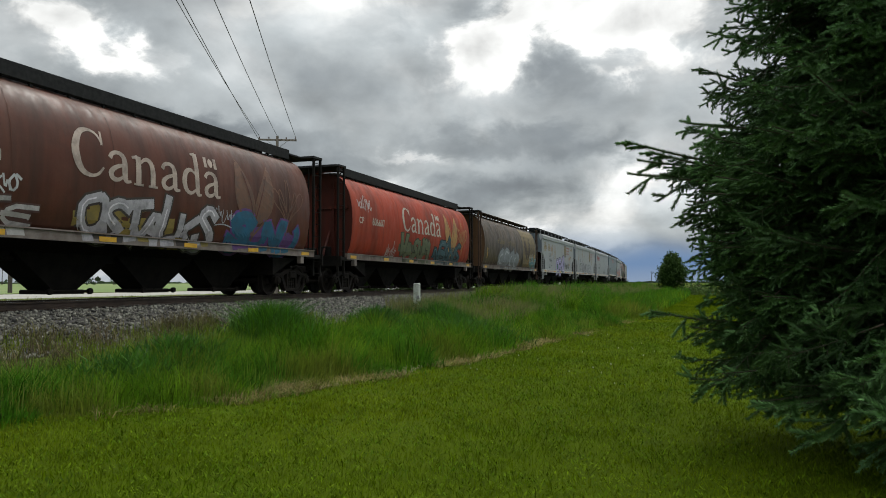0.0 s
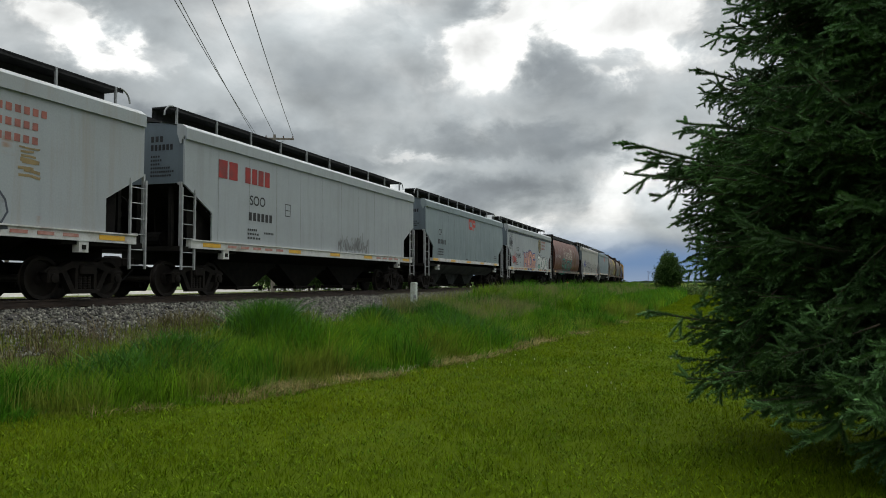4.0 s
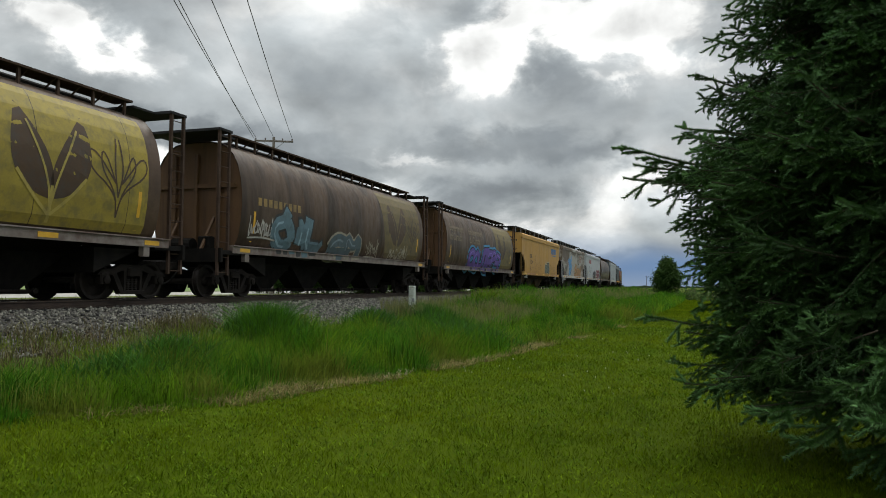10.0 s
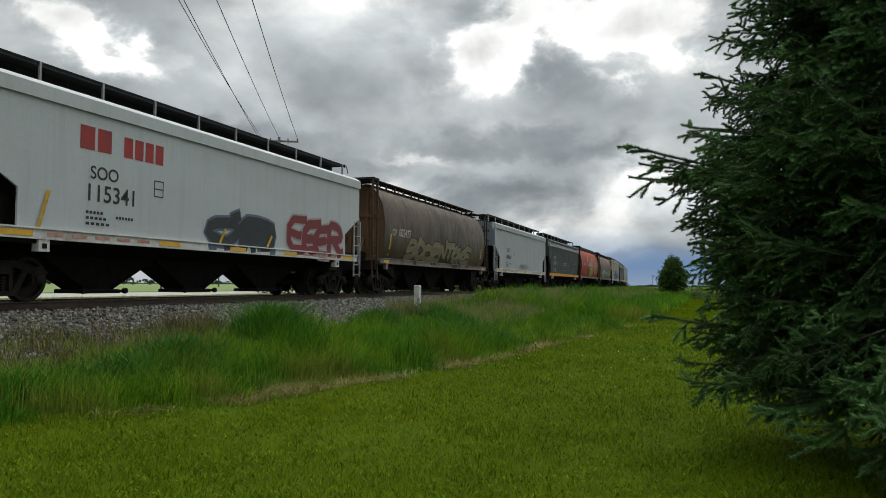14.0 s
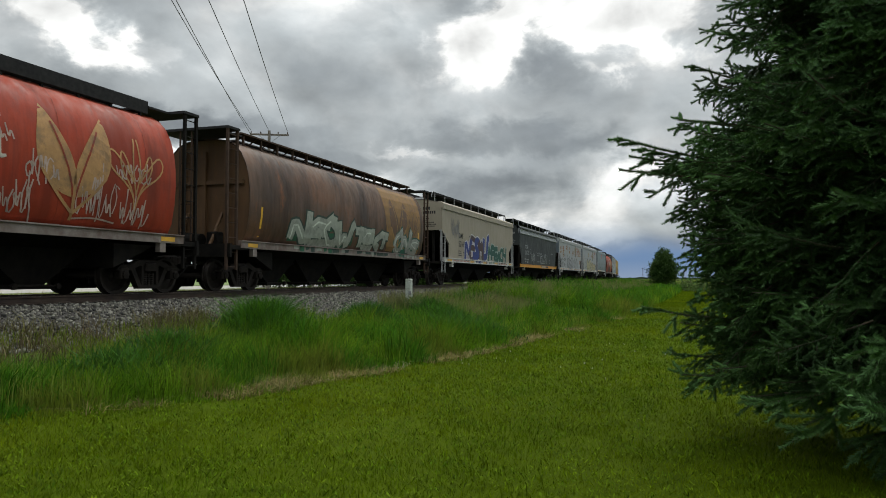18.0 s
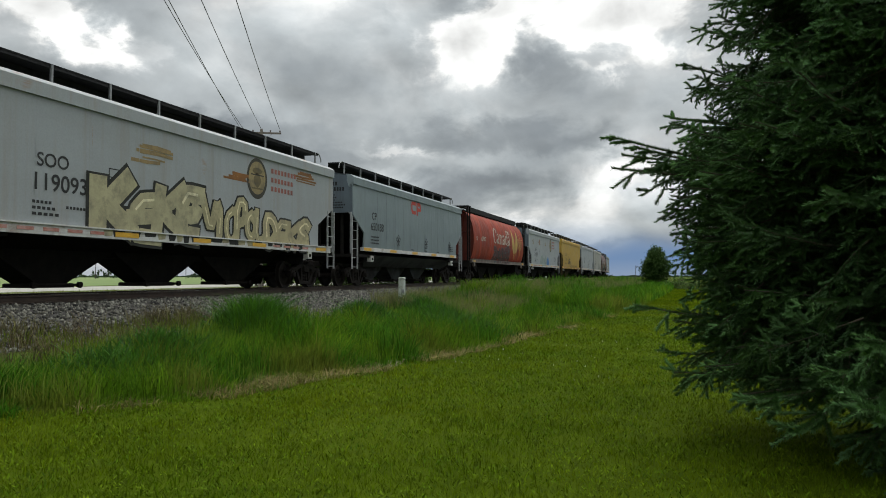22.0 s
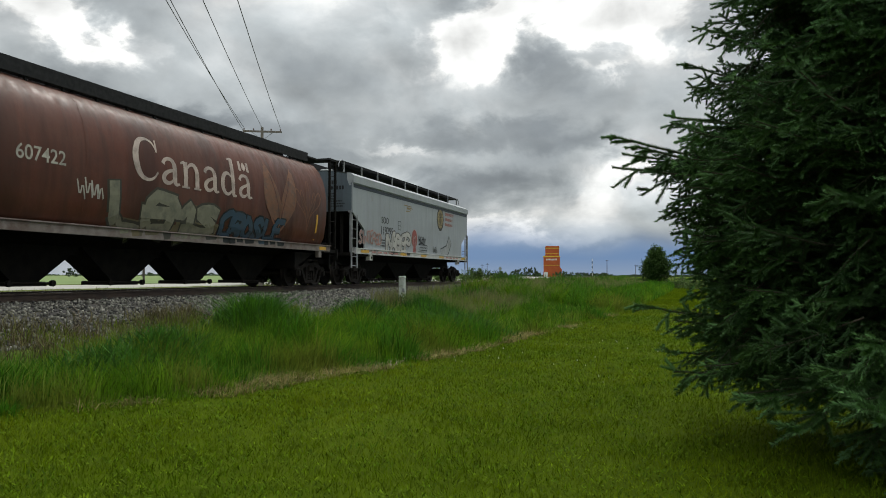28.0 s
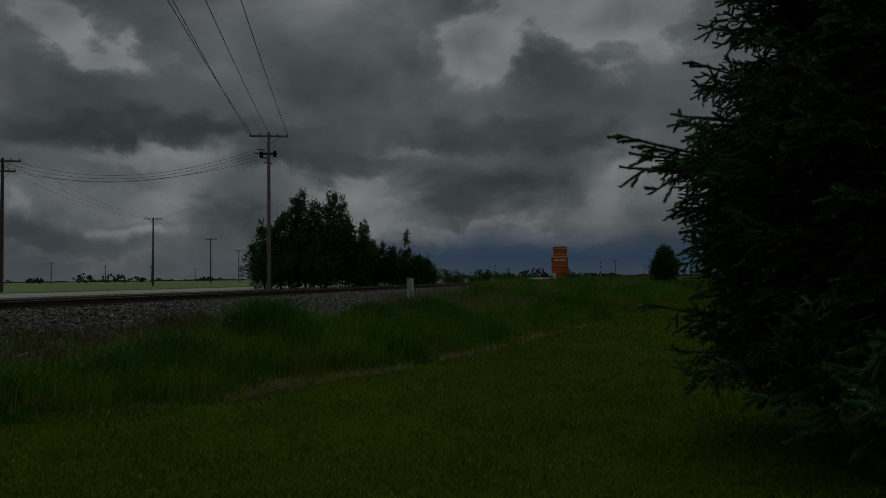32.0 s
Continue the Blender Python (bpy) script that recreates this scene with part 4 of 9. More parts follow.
def bough_mesh(name, reach, rng, droop, fingers=False):
    """A spruce bough along +x: a stem, side twigs to both sides, short twiglets on them, all set with needles."""
    wood, twigs = Shape(), []
    pts = []
    n = 9
    for i in range(n + 1):
        k = i / n
        pts.append(Vector((reach * k, 0.03 * reach * math.sin(4 * k + droop * 9), -droop * reach * (k ** 1.4) * 0.5 + 0.30 * reach * max(0, k - 0.5) ** 1.3)))
    for i in range(n):
        wood.rod(pts[i], pts[i + 1], 0.007 * reach * (1 - 0.8 * i / n) + 0.002, 5, 0.007 * reach * (1 - 0.8 * (i + 1) / n) + 0.002, caps=False)
        if i >= 1:
            twigs.append((pts[i], pts[i + 1], i / n))
    step = 0.15 if fingers else 0.075
    k = 0.30 if fingers else 0.14
    hand = 1
    while k < 0.985:
        i = min(int(k * n), n - 1)
        p = pts[i].lerp(pts[i + 1], k * n - i)
        d = (pts[i + 1] - pts[i]).normalized()
        ln = min(0.55, 0.40 * reach) * (1.12 - k) ** 0.65 * rng.uniform(0.7, 1.15) + 0.05
        ang = rng.uniform(0.75, 1.05)
        if fingers:
            ln, ang = rng.uniform(0.24, 0.42) * (1.25 - k) ** 0.4, rng.uniform(0.55, 0.95)
        way = (d * math.cos(ang) + Vector((0, hand, rng.uniform(-1.5, 0.5))).normalized() * math.sin(ang)).normalized()
        e = p + way * ln + Vector((0, 0, -0.10 * ln))
        m = p.lerp(e, 0.5) + Vector((0, 0, 0.025 * ln))
        wood.rod(p, m, 0.004, 4, 0.003, caps=False)
        wood.rod(m, e, 0.003, 4, 0.0015, caps=False)
        twigs += [(p, m, 0.3), (m, e, 0.9)]
        q = 0.25
        h2 = 1
        while q < 0.92 and ln > 0.12:
            b = p.lerp(m, q * 2) if q < 0.5 else m.lerp(e, q * 2 - 1)
            l2 = min(0.21, ln * 0.55) * (1.2 - q) * rng.uniform(0.7, 1.25) + 0.05
            lat = way.cross(Vector((0, 0, 1))).normalized() * h2
            w2 = (way * 0.75 + lat * 0.7 + Vector((0, 0, rng.uniform(-0.25, 0.1)))).normalized()
            twigs.append((b, b + w2 * l2, 0.7))
            h2 = -h2
            q += (0.15 if fingers else 0.052) / ln + 0.03
        hand = -hand
        k += step / reach * rng.uniform(0.7, 1.3)
    tri = needle_twigs(twigs, rng, 900 if fingers else 520, 0.036 if fingers else 0.032, 0.0050 if fingers else 0.0058)
    wv = np.array(wood.v)
    nv = len(wv)
    verts = np.concatenate([wv, tri.reshape(-1, 3)])
    idx = np.concatenate([np.array([i for f in wood.f for i in f]), nv + np.arange(len(tri) * 3)])
    sizes = np.concatenate([[len(f) for f in wood.f], np.full(len(tri), 3)])
    me = many(name, verts, sizes, [BARK, NEEDLE, NEEDLE_NEW], idx)
    slots = np.ones(len(me.polygons), dtype=np.int32)
    slots[:len(wood.f)] = 0
    # fresh growth near the rim of the bough
    cen = tri.mean(1)
    fresh = (np.abs(cen[:, 1]) > 0.16 * reach * (1.1 - cen[:, 0] / reach) + 0.12) | (cen[:, 0] > 0.86 * reach)
    slots[len(wood.f):][fresh & (rng.random(len(tri)) < 0.8)] = 2
    me.polygons.foreach_set("material_index", slots)
    return me


def spruce():
    rng = np.random.default_rng(77)
    cx_, cy_, tall = 2.26, 8.05, 9.6
    tree = thing("spruce_tree", "large dark green spruce with dense drooping boughs down to the lawn", "tree", pose(cx_, cy_, 0))
    trunk = Shape()
    n = 12
    for i in range(n):
        trunk.rod((0.03 * math.sin(i), 0.03 * math.cos(i * 1.7), tall * i / n - (0.15 if i == 0 else 0)), (0.03 * math.sin(i + 1), 0.03 * math.cos((i + 1) * 1.7), tall * (i + 1) / n),
                  0.17 * (1 - i / n) + 0.015, 10, 0.17 * (1 - (i + 1) / n) + 0.015, caps=False)
    part("trunk", trunk, BARK, tree, "grey-brown bark trunk", smooth=60)
    reaches = (0.7, 1.2, 1.75, 2.3)
    kinds = {r: [bough_mesh("bough", r, rng, q) for q in (0.22, 0.42)] for r in reaches}
    rims = {r: [bough_mesh("bough", r, rng, q, True) for q in (0.22, 0.42)] for r in reaches[2:]}

    def put(z, az, reach, tilt, roll=0.0, out=0.0, off=0.0, made=None):
        made = made or kinds
        r = min(made, key=lambda q: abs(q - reach))
        me = made[r][int(rng.integers(2))]
        k = reach / r
        ob = part("bough", me, None, tree)
        ob.matrix_basis = Matrix.Rotation(az, 4, "Z") @ Matrix.Translation((out, 0, z)) @ Matrix.Rotation(off, 4, "Z") @ Matrix.Rotation(-tilt, 4, "Y") @ Matrix.Rotation(roll, 4, "X") @ Matrix.Diagonal((k, k, k, 1))

    def girth(z):
        return ramp(z, ((0.2, 2.0), (0.8, 2.3), (1.6, 2.25), (2.6, 2.2), (3.6, 1.98), (4.6, 1.7), (6.5, 1.15), (8.2, 0.65), (9.6, 0.3)))

    # short dense side growth that fills the body of the tree
    for i in range(480):
        z = rng.uniform(0.8, 5.0)
        w = girth(z)
        reach = rng.uniform(0.55, 0.85)
        put(z, radians(rng.uniform(125, 330)), reach, rng.uniform(-0.75, 0.15), rng.uniform(-0.9, 0.9), w * rng.uniform(0.22, 0.92) - reach * 0.35, rng.uniform(-0.9, 0.9))
    z = 0.60
    az = 0.0
    while z < tall - 0.3:
        widest = girth(z)
        count = 13 if z < 5.4 else 6
        for i in range(count):
            az += 2 * math.pi / count + rng.uniform(-0.25, 0.25)
            if math.cos(az - radians(74)) > 0.35 and i % 2:
                continue
            put(z + rng.uniform(-0.06, 0.06), az, widest * rng.choice([rng.uniform(0.5, 0.8), rng.uniform(0.8, 1.06)]), rng.uniform(-0.12, 0.30) + 0.03 * z, rng.uniform(-0.5, 0.5))
        az += 0.45
        z += 0.165 if z < 5.4 else 0.26
    for i in range(34):
        z = rng.uniform(1.75, 3.1)
        put(z, radians(rng.uniform(158, 222)), ramp(z, ((1.7, 2.05), (2.3, 2.5), (3.1, 2.35))) * rng.uniform(0.86, 1.04), rng.uniform(-0.12, 0.12), rng.uniform(-0.9, 0.9), made=rims if i % 2 else None)
    for i in range(16):
        z = rng.uniform(1.0, 1.75)
        put(z, radians(rng.uniform(165, 225)), rng.uniform(1.8, 2.15), rng.uniform(-0.05, 0.12), rng.uniform(-0.9, 0.9), made=rims if i % 2 else None)
    # the boughs that stand out from the rest
    for n, (z, turn, reach, tilt) in enumerate(STANDOUT):
        put(z, radians(turn), reach, tilt, (0.0, 0.45, -0.45)[n % 3], made=rims)


STANDOUT = ((2.62, 183, 3.0, 0.14), (2.60, 184, 2.95, 0.10), (2.66, 182, 2.85, 0.17), (2.55, 188, 2.75, 0.12), (1.28, 181, 2.75, 0.0), (1.2, 189, 2.25, 0.0), (3.25, 178, 2.3, 0.25), (3.7, 175, 2.2, 0.3), (1.75, 181, 2.25, 0.08), (1.6, 190, 2.2, 0.0), (2.8, 184, 2.4, 0.15),
            (1.15, 240, 3.1, -0.10), (1.0, 232, 2.8, -0.12), (1.3, 247, 2.9, -0.06), (1.0, 250, 3.3, -0.08), (0.45, 258, 3.7, -0.02), (2.9, 236, 2.7, 0.1), (4.1, 178, 1.95, 0.3), (0.95, 222, 2.6, -0.02), (1.6, 236, 2.7, 0.0),
            (1.9, 228, 2.7, 0.02), (2.3, 240, 2.8, 0.05), (2.7, 225, 2.6, 0.1), (0.75, 200, 2.5, -0.03))


# ---- bushes and far trees ----
def leafy(name, at, lumps, leaves, leaf, mat, label, category, seed, stems=6, group=""):
    """A shrub or tree of stems and many small leaves in uneven clumps. lumps: centre (x, y, z) and radii."""
    rng = np.random.default_rng(seed)
    ob = thing(name, label, category, pose(*at), group)
    wood = Shape()
    for i in range(stems):
        c, r = lumps[i % len(lumps)]
        a = rng.uniform(0, 6.28)
        foot = Vector((c[0] * 0.8 + 0.25 * math.cos(a), c[1] * 0.8 + 0.25 * math.sin(a), -0.3))
        top = Vector(c) + Vector((rng.normal(0, 0.3) * r[0], rng.normal(0, 0.3) * r[1], r[2] * 0.7))
        mid = foot.lerp(top, 0.5) + Vector((rng.normal(0, 0.1), rng.normal(0, 0.1), 0)) * r[0]
        w = 0.018 * top.z + 0.02
        wood.rod(foot, mid, w, 6, w * 0.7, caps=False)
        wood.rod(mid, top, w * 0.7, 6, w * 0.2, caps=False)
        for _ in range(4):
            b = mid.lerp(top, rng.random())
            wood.rod(b, b + Vector((rng.normal(0, 0.5) * r[0], rng.normal(0, 0.5) * r[1], abs(rng.normal(0.3, 0.3)) * r[2])), w * 0.35, 5, 0.005, caps=False)
    part("trunk", wood, BARK, ob)
    vol = np.array([r[0] * r[1] * r[2] for _, r in lumps])
    share = np.round(leaves * vol ** 0.8 / (vol ** 0.8).sum()).astype(int)
    out = []
    for (c, r), n in zip(lumps, share):
        tufts = max(6, n // 26)
        d = rng.normal(size=(tufts, 3))
        d /= np.linalg.norm(d, axis=1)[:, None]
        t = d * np.array(r) * (rng.random((tufts, 1)) ** 0.45) * rng.uniform(0.75, 1.12, (tufts, 1)) + np.array(c)
        which = rng.integers(0, tufts, n)
        spread = 0.10 * min((r[0] + r[2]) / 2, 1.5) + 0.07
        p = t[which] + rng.normal(0, 1, (n, 3)) * spread * np.array([0.8, 0.8, 1.1])
        out.append(p)
    p = np.concatenate(out)
    p = p[p[:, 2] > 0.05]
    n = len(p)
    a = rng.normal(size=(n, 3))
    a /= np.linalg.norm(a, axis=1)[:, None]
    b = np.cross(a, rng.normal(size=(n, 3)))
    b /= np.linalg.norm(b, axis=1)[:, None]
    s = (leaf * rng.uniform(0.6, 1.3, n))[:, None]
    v = np.stack([p - a * s, p - b * s * 0.45, p + a * s, p + b * s * 0.45], 1)
    crown = new("crown", many("crown", v.reshape(-1, 3), np.full(n, 4), mat))
    crown.parent = ob
    return ob


def aimed(turn, far):
    """The point at a distance in a direction turn degrees right of the track's straight line."""
    return far * math.sin(radians(turn)), far * math.cos(radians(turn))


def bushes():
    x, y = aimed(-28.6, 62)
    # across the line of sight: unit vector to the right
    ex, ey = math.cos(radians(28.6)), math.sin(radians(28.6))

    def lump(across, up, deep, rx, rz):
        return ((across * ex - deep * ey, across * ey + deep * ex, up), (rx, rx, rz))

    pick = random.Random(50)
    big, low = [lump(-2.4, 1.6, -0.8, 2.2, 1.7), lump(0.6, 1.8, -1.0, 2.4, 1.9), lump(2.9, 1.6, -0.4, 1.5, 1.7), lump(-0.5, 3.0, 0.2, 2.0, 2.4), lump(1.2, 3.2, 0.3, 1.9, 2.4)], []
    for i in range(17):
        k = -4.6 + 0.56 * i + pick.uniform(-0.2, 0.2)
        h = ramp(k, ((-4.8, 3.6), (-3.8, 4.8), (-2.0, 6.2), (-0.4, 6.9), (1.0, 7.0), (2.6, 6.2), (3.6, 5.4), (4.6, 3.8))) * 1.2 * pick.uniform(0.84, 1.06)
        d = pick.uniform(-0.9, 0.7)
        big += [lump(k, h * 0.45, d, 0.98, h * 0.42), lump(k + pick.uniform(-0.15, 0.15), h * 0.84, d, 0.48, h * 0.16)]
    for i in range(13):
        k = -3.6 + 0.54 * i + pick.uniform(-0.2, 0.2)
        h = ramp(k, ((-3.0, 4.4), (-1.5, 4.2), (0.2, 3.9), (1.4, 3.2), (3.0, 2.2), (4.4, 1.2))) * pick.uniform(0.8, 1.15)
        d = pick.uniform(-0.6, 0.6)
        low += [lump(k, h * 0.42, d, 0.8, h * 0.42), lump(k + pick.uniform(-0.2, 0.2), h * 0.88, d, 0.32, h * 0.16)]
    low.append(lump(1.1, 4.2, 0, 0.25, 0.8))
    leafy("willow_bush", (x, y, 0.75), big, 95000, 0.108, LEAF, "tall dense dark green willow bush beyond the track", "bush", 51, 10)
    x, y = aimed(-22.4, 64)
    leafy("willow_bush", (x, y, 0.75), low, 40000, 0.10, LEAF, "lower spreading dark green willow bush beyond the track", "bush", 52, 8)
    x, y = aimed(-20.3, 68)
    leafy("sapling_bush", (x, y, 0.75), [lump(0, 1.4, 0, 1.2, 1.5), lump(0.9, 1.0, 0, 1.1, 1.0), lump(-0.6, 2.3, 0, 0.5, 0.9)], 4000, 0.10, LEAF_LIGHT, "light green sapling bush beyond the track", "bush", 53, 4)
    for turn, far, w, h, mat, seed in ((-18.2, 92, 1.6, 1.7, LEAF_LIGHT, 61), (-16.9, 95, 2.2, 1.3, LEAF_LIGHT, 62), (-15.6, 98, 1.2, 2.0, LEAF_LIGHT, 63), (-14.2, 105, 2.6, 1.5, LEAF, 64), (-13.4, 107, 1.6, 1.3, LEAF, 65)):
        x, y = aimed(turn, far)
        leafy("roadside_shrub", (x, y, 0.7), [((0, 0, h * 0.45), (w, w, h * 0.55)), ((w * 0.6, 0, h * 0.4), (w * 0.6, w * 0.6, h * 0.4)), ((-w * 0.3, 0, h * 0.7), (w * 0.4, w * 0.4, h * 0.45))],
              1500, 0.13, mat, "low green roadside shrub beyond the track", "shrub", seed, 3, "roadside shrubs")
    # the tree at the end of the lawn
    x, y = aimed(-2.0, 105)
    leafy("lone_tree", (x, y, 0.0), [((0, 0, 3.3), (1.7, 1.7, 2.0)), ((-0.6, 0, 2.2), (1.6, 1.6, 1.6)), ((0.9, 0, 2.6), (1.4, 1.4, 1.9)), ((0.2, 0, 4.6), (1.2, 1.2, 1.0))], 17000, 0.13, LEAF,
          "dark green leafy tree at the end of the lawn", "tree", 71, 5)
    for turn, far, w, h, seed in ((-0.4, 96, 2.2, 1.4, 72), (-4.0, 118, 3.0, 1.1, 73), (-5.5, 125, 2.4, 0.9, 74), (0.8, 90, 2.2, 1.6, 75)):
        x, y = aimed(turn, far)
        leafy("lawn_shrub", (x, y, 0.0), [((0, 0, h * 0.4), (w, w, h * 0.6)), ((w * 0.7, 0, h * 0.4), (w * 0.6, w * 0.6, h * 0.5))], 1400, 0.12, LEAF_LIGHT, "low rough shrub at the end of the lawn", "shrub", seed, 3, "lawn shrubs")
    # by the elevator and along the horizon
    for turn, far, w, h, seed in ((-11.6, 430, 6, 6, 81), (-12.4, 440, 4, 4.5, 82), (-9.0, 450, 5, 3.5, 83), (-7.9, 470, 5, 3, 84), (-10.9, 420, 4, 3.5, 85), (-6.9, 400, 4, 2.5, 86), (-6.0, 380, 4, 2.4, 87),
                                   (-44.6, 420, 6, 5.0, 88), (-42.6, 430, 8, 5.0, 89), (-47.5, 440, 5, 3.2, 90), (-41.0, 460, 5, 3.6, 91), (-52.0, 500, 6, 3, 92), (-36.5, 480, 6, 3, 93)):
        x, y = aimed(turn, far)
        leafy("far_tree", (x, y, 0.5), [((0, 0, h * 0.45), (w, w, h * 0.55)), ((w * 0.5, 0, h * 0.6), (w * 0.5, w * 0.5, h * 0.35))], 900, 0.5, FAR_WOOD, "dark far-off tree clump on the plain", "tree", seed, 3, "far tree clumps")


def far_woods():
    """A thin dark line of woods and hedges along the horizon."""
    rng = np.random.default_rng(91)
    out = []
    for _ in range(1100):
        turn, far = rng.uniform(-70, 25), rng.uniform(900, 1500)
        x, y = aimed(turn, far)
        k = max(0.0, 0.4 + clump(turn * 0.35, 0, 1.0, 3.0))
        out += [(x + rng.normal(0, 6), y, 0.3 + abs(rng.normal(0, 1.0)) * (0.3 + 1.3 * k)) for _ in range(5)]
    p = np.array(out)
    n = len(p)
    a = np.stack([rng.uniform(2, 6, n), np.zeros(n), rng.normal(0, 0.4, n)], 1)
    b = np.stack([rng.normal(0, 0.6, n), np.zeros(n), rng.uniform(0.4, 1.2, n)], 1)
    v = np.stack([p - a, p - b, p + a, p + b], 1)
    tagged(new("far_woods", many("far_woods", v.reshape(-1, 3), np.full(n, 4), FAR_WOOD)), "thin dark line of far woods along the horizon", "woods", kind="stuff")


# ---- poles, wires, elevator, signs ----
def sagging(sh, a, b, sag, r, n=14):
    """A wire from a to b as one thin tube."""
    a, b = Vector(a), Vector(b)
    across = (b - a).cross(Vector((0, 0, 1))).normalized()
    ring = []
    for i in range(n + 1):
        k = i / n
        p = a.lerp(b, k) - Vector((0, 0, 4 * sag * k * (1 - k)))
        ring += [p + across * r, p + Vector((0, 0, r)), p - across * r, p - Vector((0, 0, r))]
    sh.add(ring, [(4 * i + j, 4 * i + (j + 1) % 4, 4 * i + 4 + (j + 1) % 4, 4 * i + 4 + j) for i in range(n) for j in range(4)])


def pole(at, tall, turn, arms, label, group="", r=0.15, wood=POLE_WOOD):
    """A wooden pole; arms: (height below the top, half length)."""
    ob = thing("utility_pole", label, "utility pole", pose(*at, 0, 0, turn), group)
    part("shaft", Shape().rod((0, 0, -0.6), (0, 0, tall), r, 12, r * 0.62), wood, ob, smooth=60)
    for below, half in arms:
        z = tall - below
        arm = part("crossarm", Shape().box(-half, half, 0.11, 0.21, z - 0.06, z + 0.06, c=0.01), wood, ob)
        for x in ([-half + 0.08, -half * 0.45, half * 0.45, half - 0.08] if half > 0.8 else [-half + 0.06, half - 0.06]):
            part("insulator", Shape().spin([(0.02, 0), (0.05, 0.03), (0.035, 0.06), (0.05, 0.09), (0.03, 0.15)], (x, 0.16, z + 0.06), (0, 0, 1), 8), PORCELAIN, arm)
        if half > 0.8:
            for sgn in (-1, 1):
                part("brace", Shape().rod((sgn * half * 0.55, 0.13, z - 0.04), (0, 0.13, z - 0.62), 0.018, 5), GALV, arm)
    return ob


def lines():
    # the pole beyond the track: its line crosses over the train towards the camera
    px_, py_ = aimed(-31.9, 51.5)
    base = 0.86
    tall = 10.8
    run = radians(27.2)           # bearing of the line, left of the track's
    main = pole((px_, py_, base), tall, 26.5, ((0.25, 1.3),), "tall weathered wooden utility pole with a crossarm beside the bush")
    part("transformer_bracket", Shape().box(-0.55, 0.55, -0.07, 0.07, tall - 1.55, tall - 1.42).box(-0.62, -0.38, -0.09, 0.09, tall - 1.75, tall - 1.35, c=0.02).box(0.30, 0.5, -0.09, 0.09, tall - 1.72, tall - 1.3, c=0.02), STEEL_DARK, main)
    for k, (x, z) in enumerate(((-0.75, -1.2), (-0.95, -1.45), (-0.6, -1.75), (-0.3, -2.1))):
        part("insulator", Shape().rod((x, -0.05, tall + z), (x + 0.5, 0.0, tall + z - 0.05), 0.045, 6), PORCELAIN, main)
    bx, by = px_ + 62 * math.sin(run), py_ - 62 * math.cos(run)
    pole((bx, by, 0.0), 12.0, 26.5, ((0.25, 1.3),), "weathered wooden utility pole with a crossarm on the lawn")
    c, s = math.cos(run), math.sin(run)
    for x, z, x2 in ((-1.22, tall - 0.02, -1.22), (-1.22, tall - 0.3, -0.62), (-0.05, tall + 0.05, 0.12), (1.22, tall - 0.02, 1.22)):
        wires = Shape()
        sagging(wires, (px_ + x * c, py_ + x * s, base + z), (bx + x2 * c, by + x2 * s, 11.9), 0.7, 0.016, 24)
        tagged(new("overhead_wire", wires.mesh("overhead_wire", WIRE)), "thin black overhead wire crossing above the track", "wire", "overhead wires")
    # the road's line of poles, going off over the field
    spots = [(-51.0, 43.5), (-78.7, 93.5), (-106.5, 146), (-140.5, 207.5), (-173, 268), (-222, 362)]
    tops = []
    for i, (x, y) in enumerate(spots):
        two = ((0.2, 1.25), (1.0, 0.9)) if i == 0 else ((0.2, 1.3),)
        pole((x, y, 0.72), 10.6, 28, two, "wooden utility pole with a crossarm beside the road, coloured dark as a silhouette", "field poles", 0.17, BACKLIT_POLE_WOOD)
        tops.append(Vector((x, y, 0.72 + 10.5)))
    for a, b in zip(tops[:-1], tops[1:]):
        for k in (-1.2, 0.0, 1.2):
            d = Vector((math.cos(radians(28)) * k, math.sin(radians(28)) * k, 0))
            w2 = Shape()
            sagging(w2, a + d, b + d, 1.0, 0.011, 12)
            tagged(new("field_wire", w2.mesh("field_wire", WIRE)), "thin sagging black wire between two field poles", "wire", "field wires")
    for k, dz in ((0.5, -0.9), (0.2, -1.15), (-0.1, -1.4), (0.0, -1.75)):
        w2 = Shape()
        sagging(w2, tops[0] + Vector((k, 0, dz + 0.9)), (px_ - 0.7, py_ - 0.3, base + tall - 0.35 + dz * 0.9), 1.55 - 0.4 * (dz < -1.5), 0.012, 16)
        tagged(new("field_wire", w2.mesh("field_wire", WIRE)), "sagging black wire between two poles beyond the track", "wire", "field wires")
    for turn, far, h in ((-55.2, 330, 7.5), (-50.0, 330, 6.5), (-46.6, 300, 8), (-43.2, 330, 7.5), (-40.2, 330, 7.5), (-37.2, 330, 6.0), (-14.6, 330, 6.5), (-15.0, 330, 6), (-5.5, 330, 8), (-3.4, 420, 7), (-2.6, 300, 6)):
        x, y = aimed(turn, far)
        ob = thing("utility_pole", "bare wooden utility pole far off on the plain", "utility pole", pose(x, y, 0.5), "far poles")
        part("shaft", Shape().rod((0, 0, -0.5), (0, 0, h), 0.16, 6, 0.11), BACKLIT_POLE_WOOD, ob)
        part("crossarm", Shape().box(-0.7, 0.7, -0.06, 0.06, h - 0.5, h - 0.36), BACKLIT_POLE_WOOD, ob)


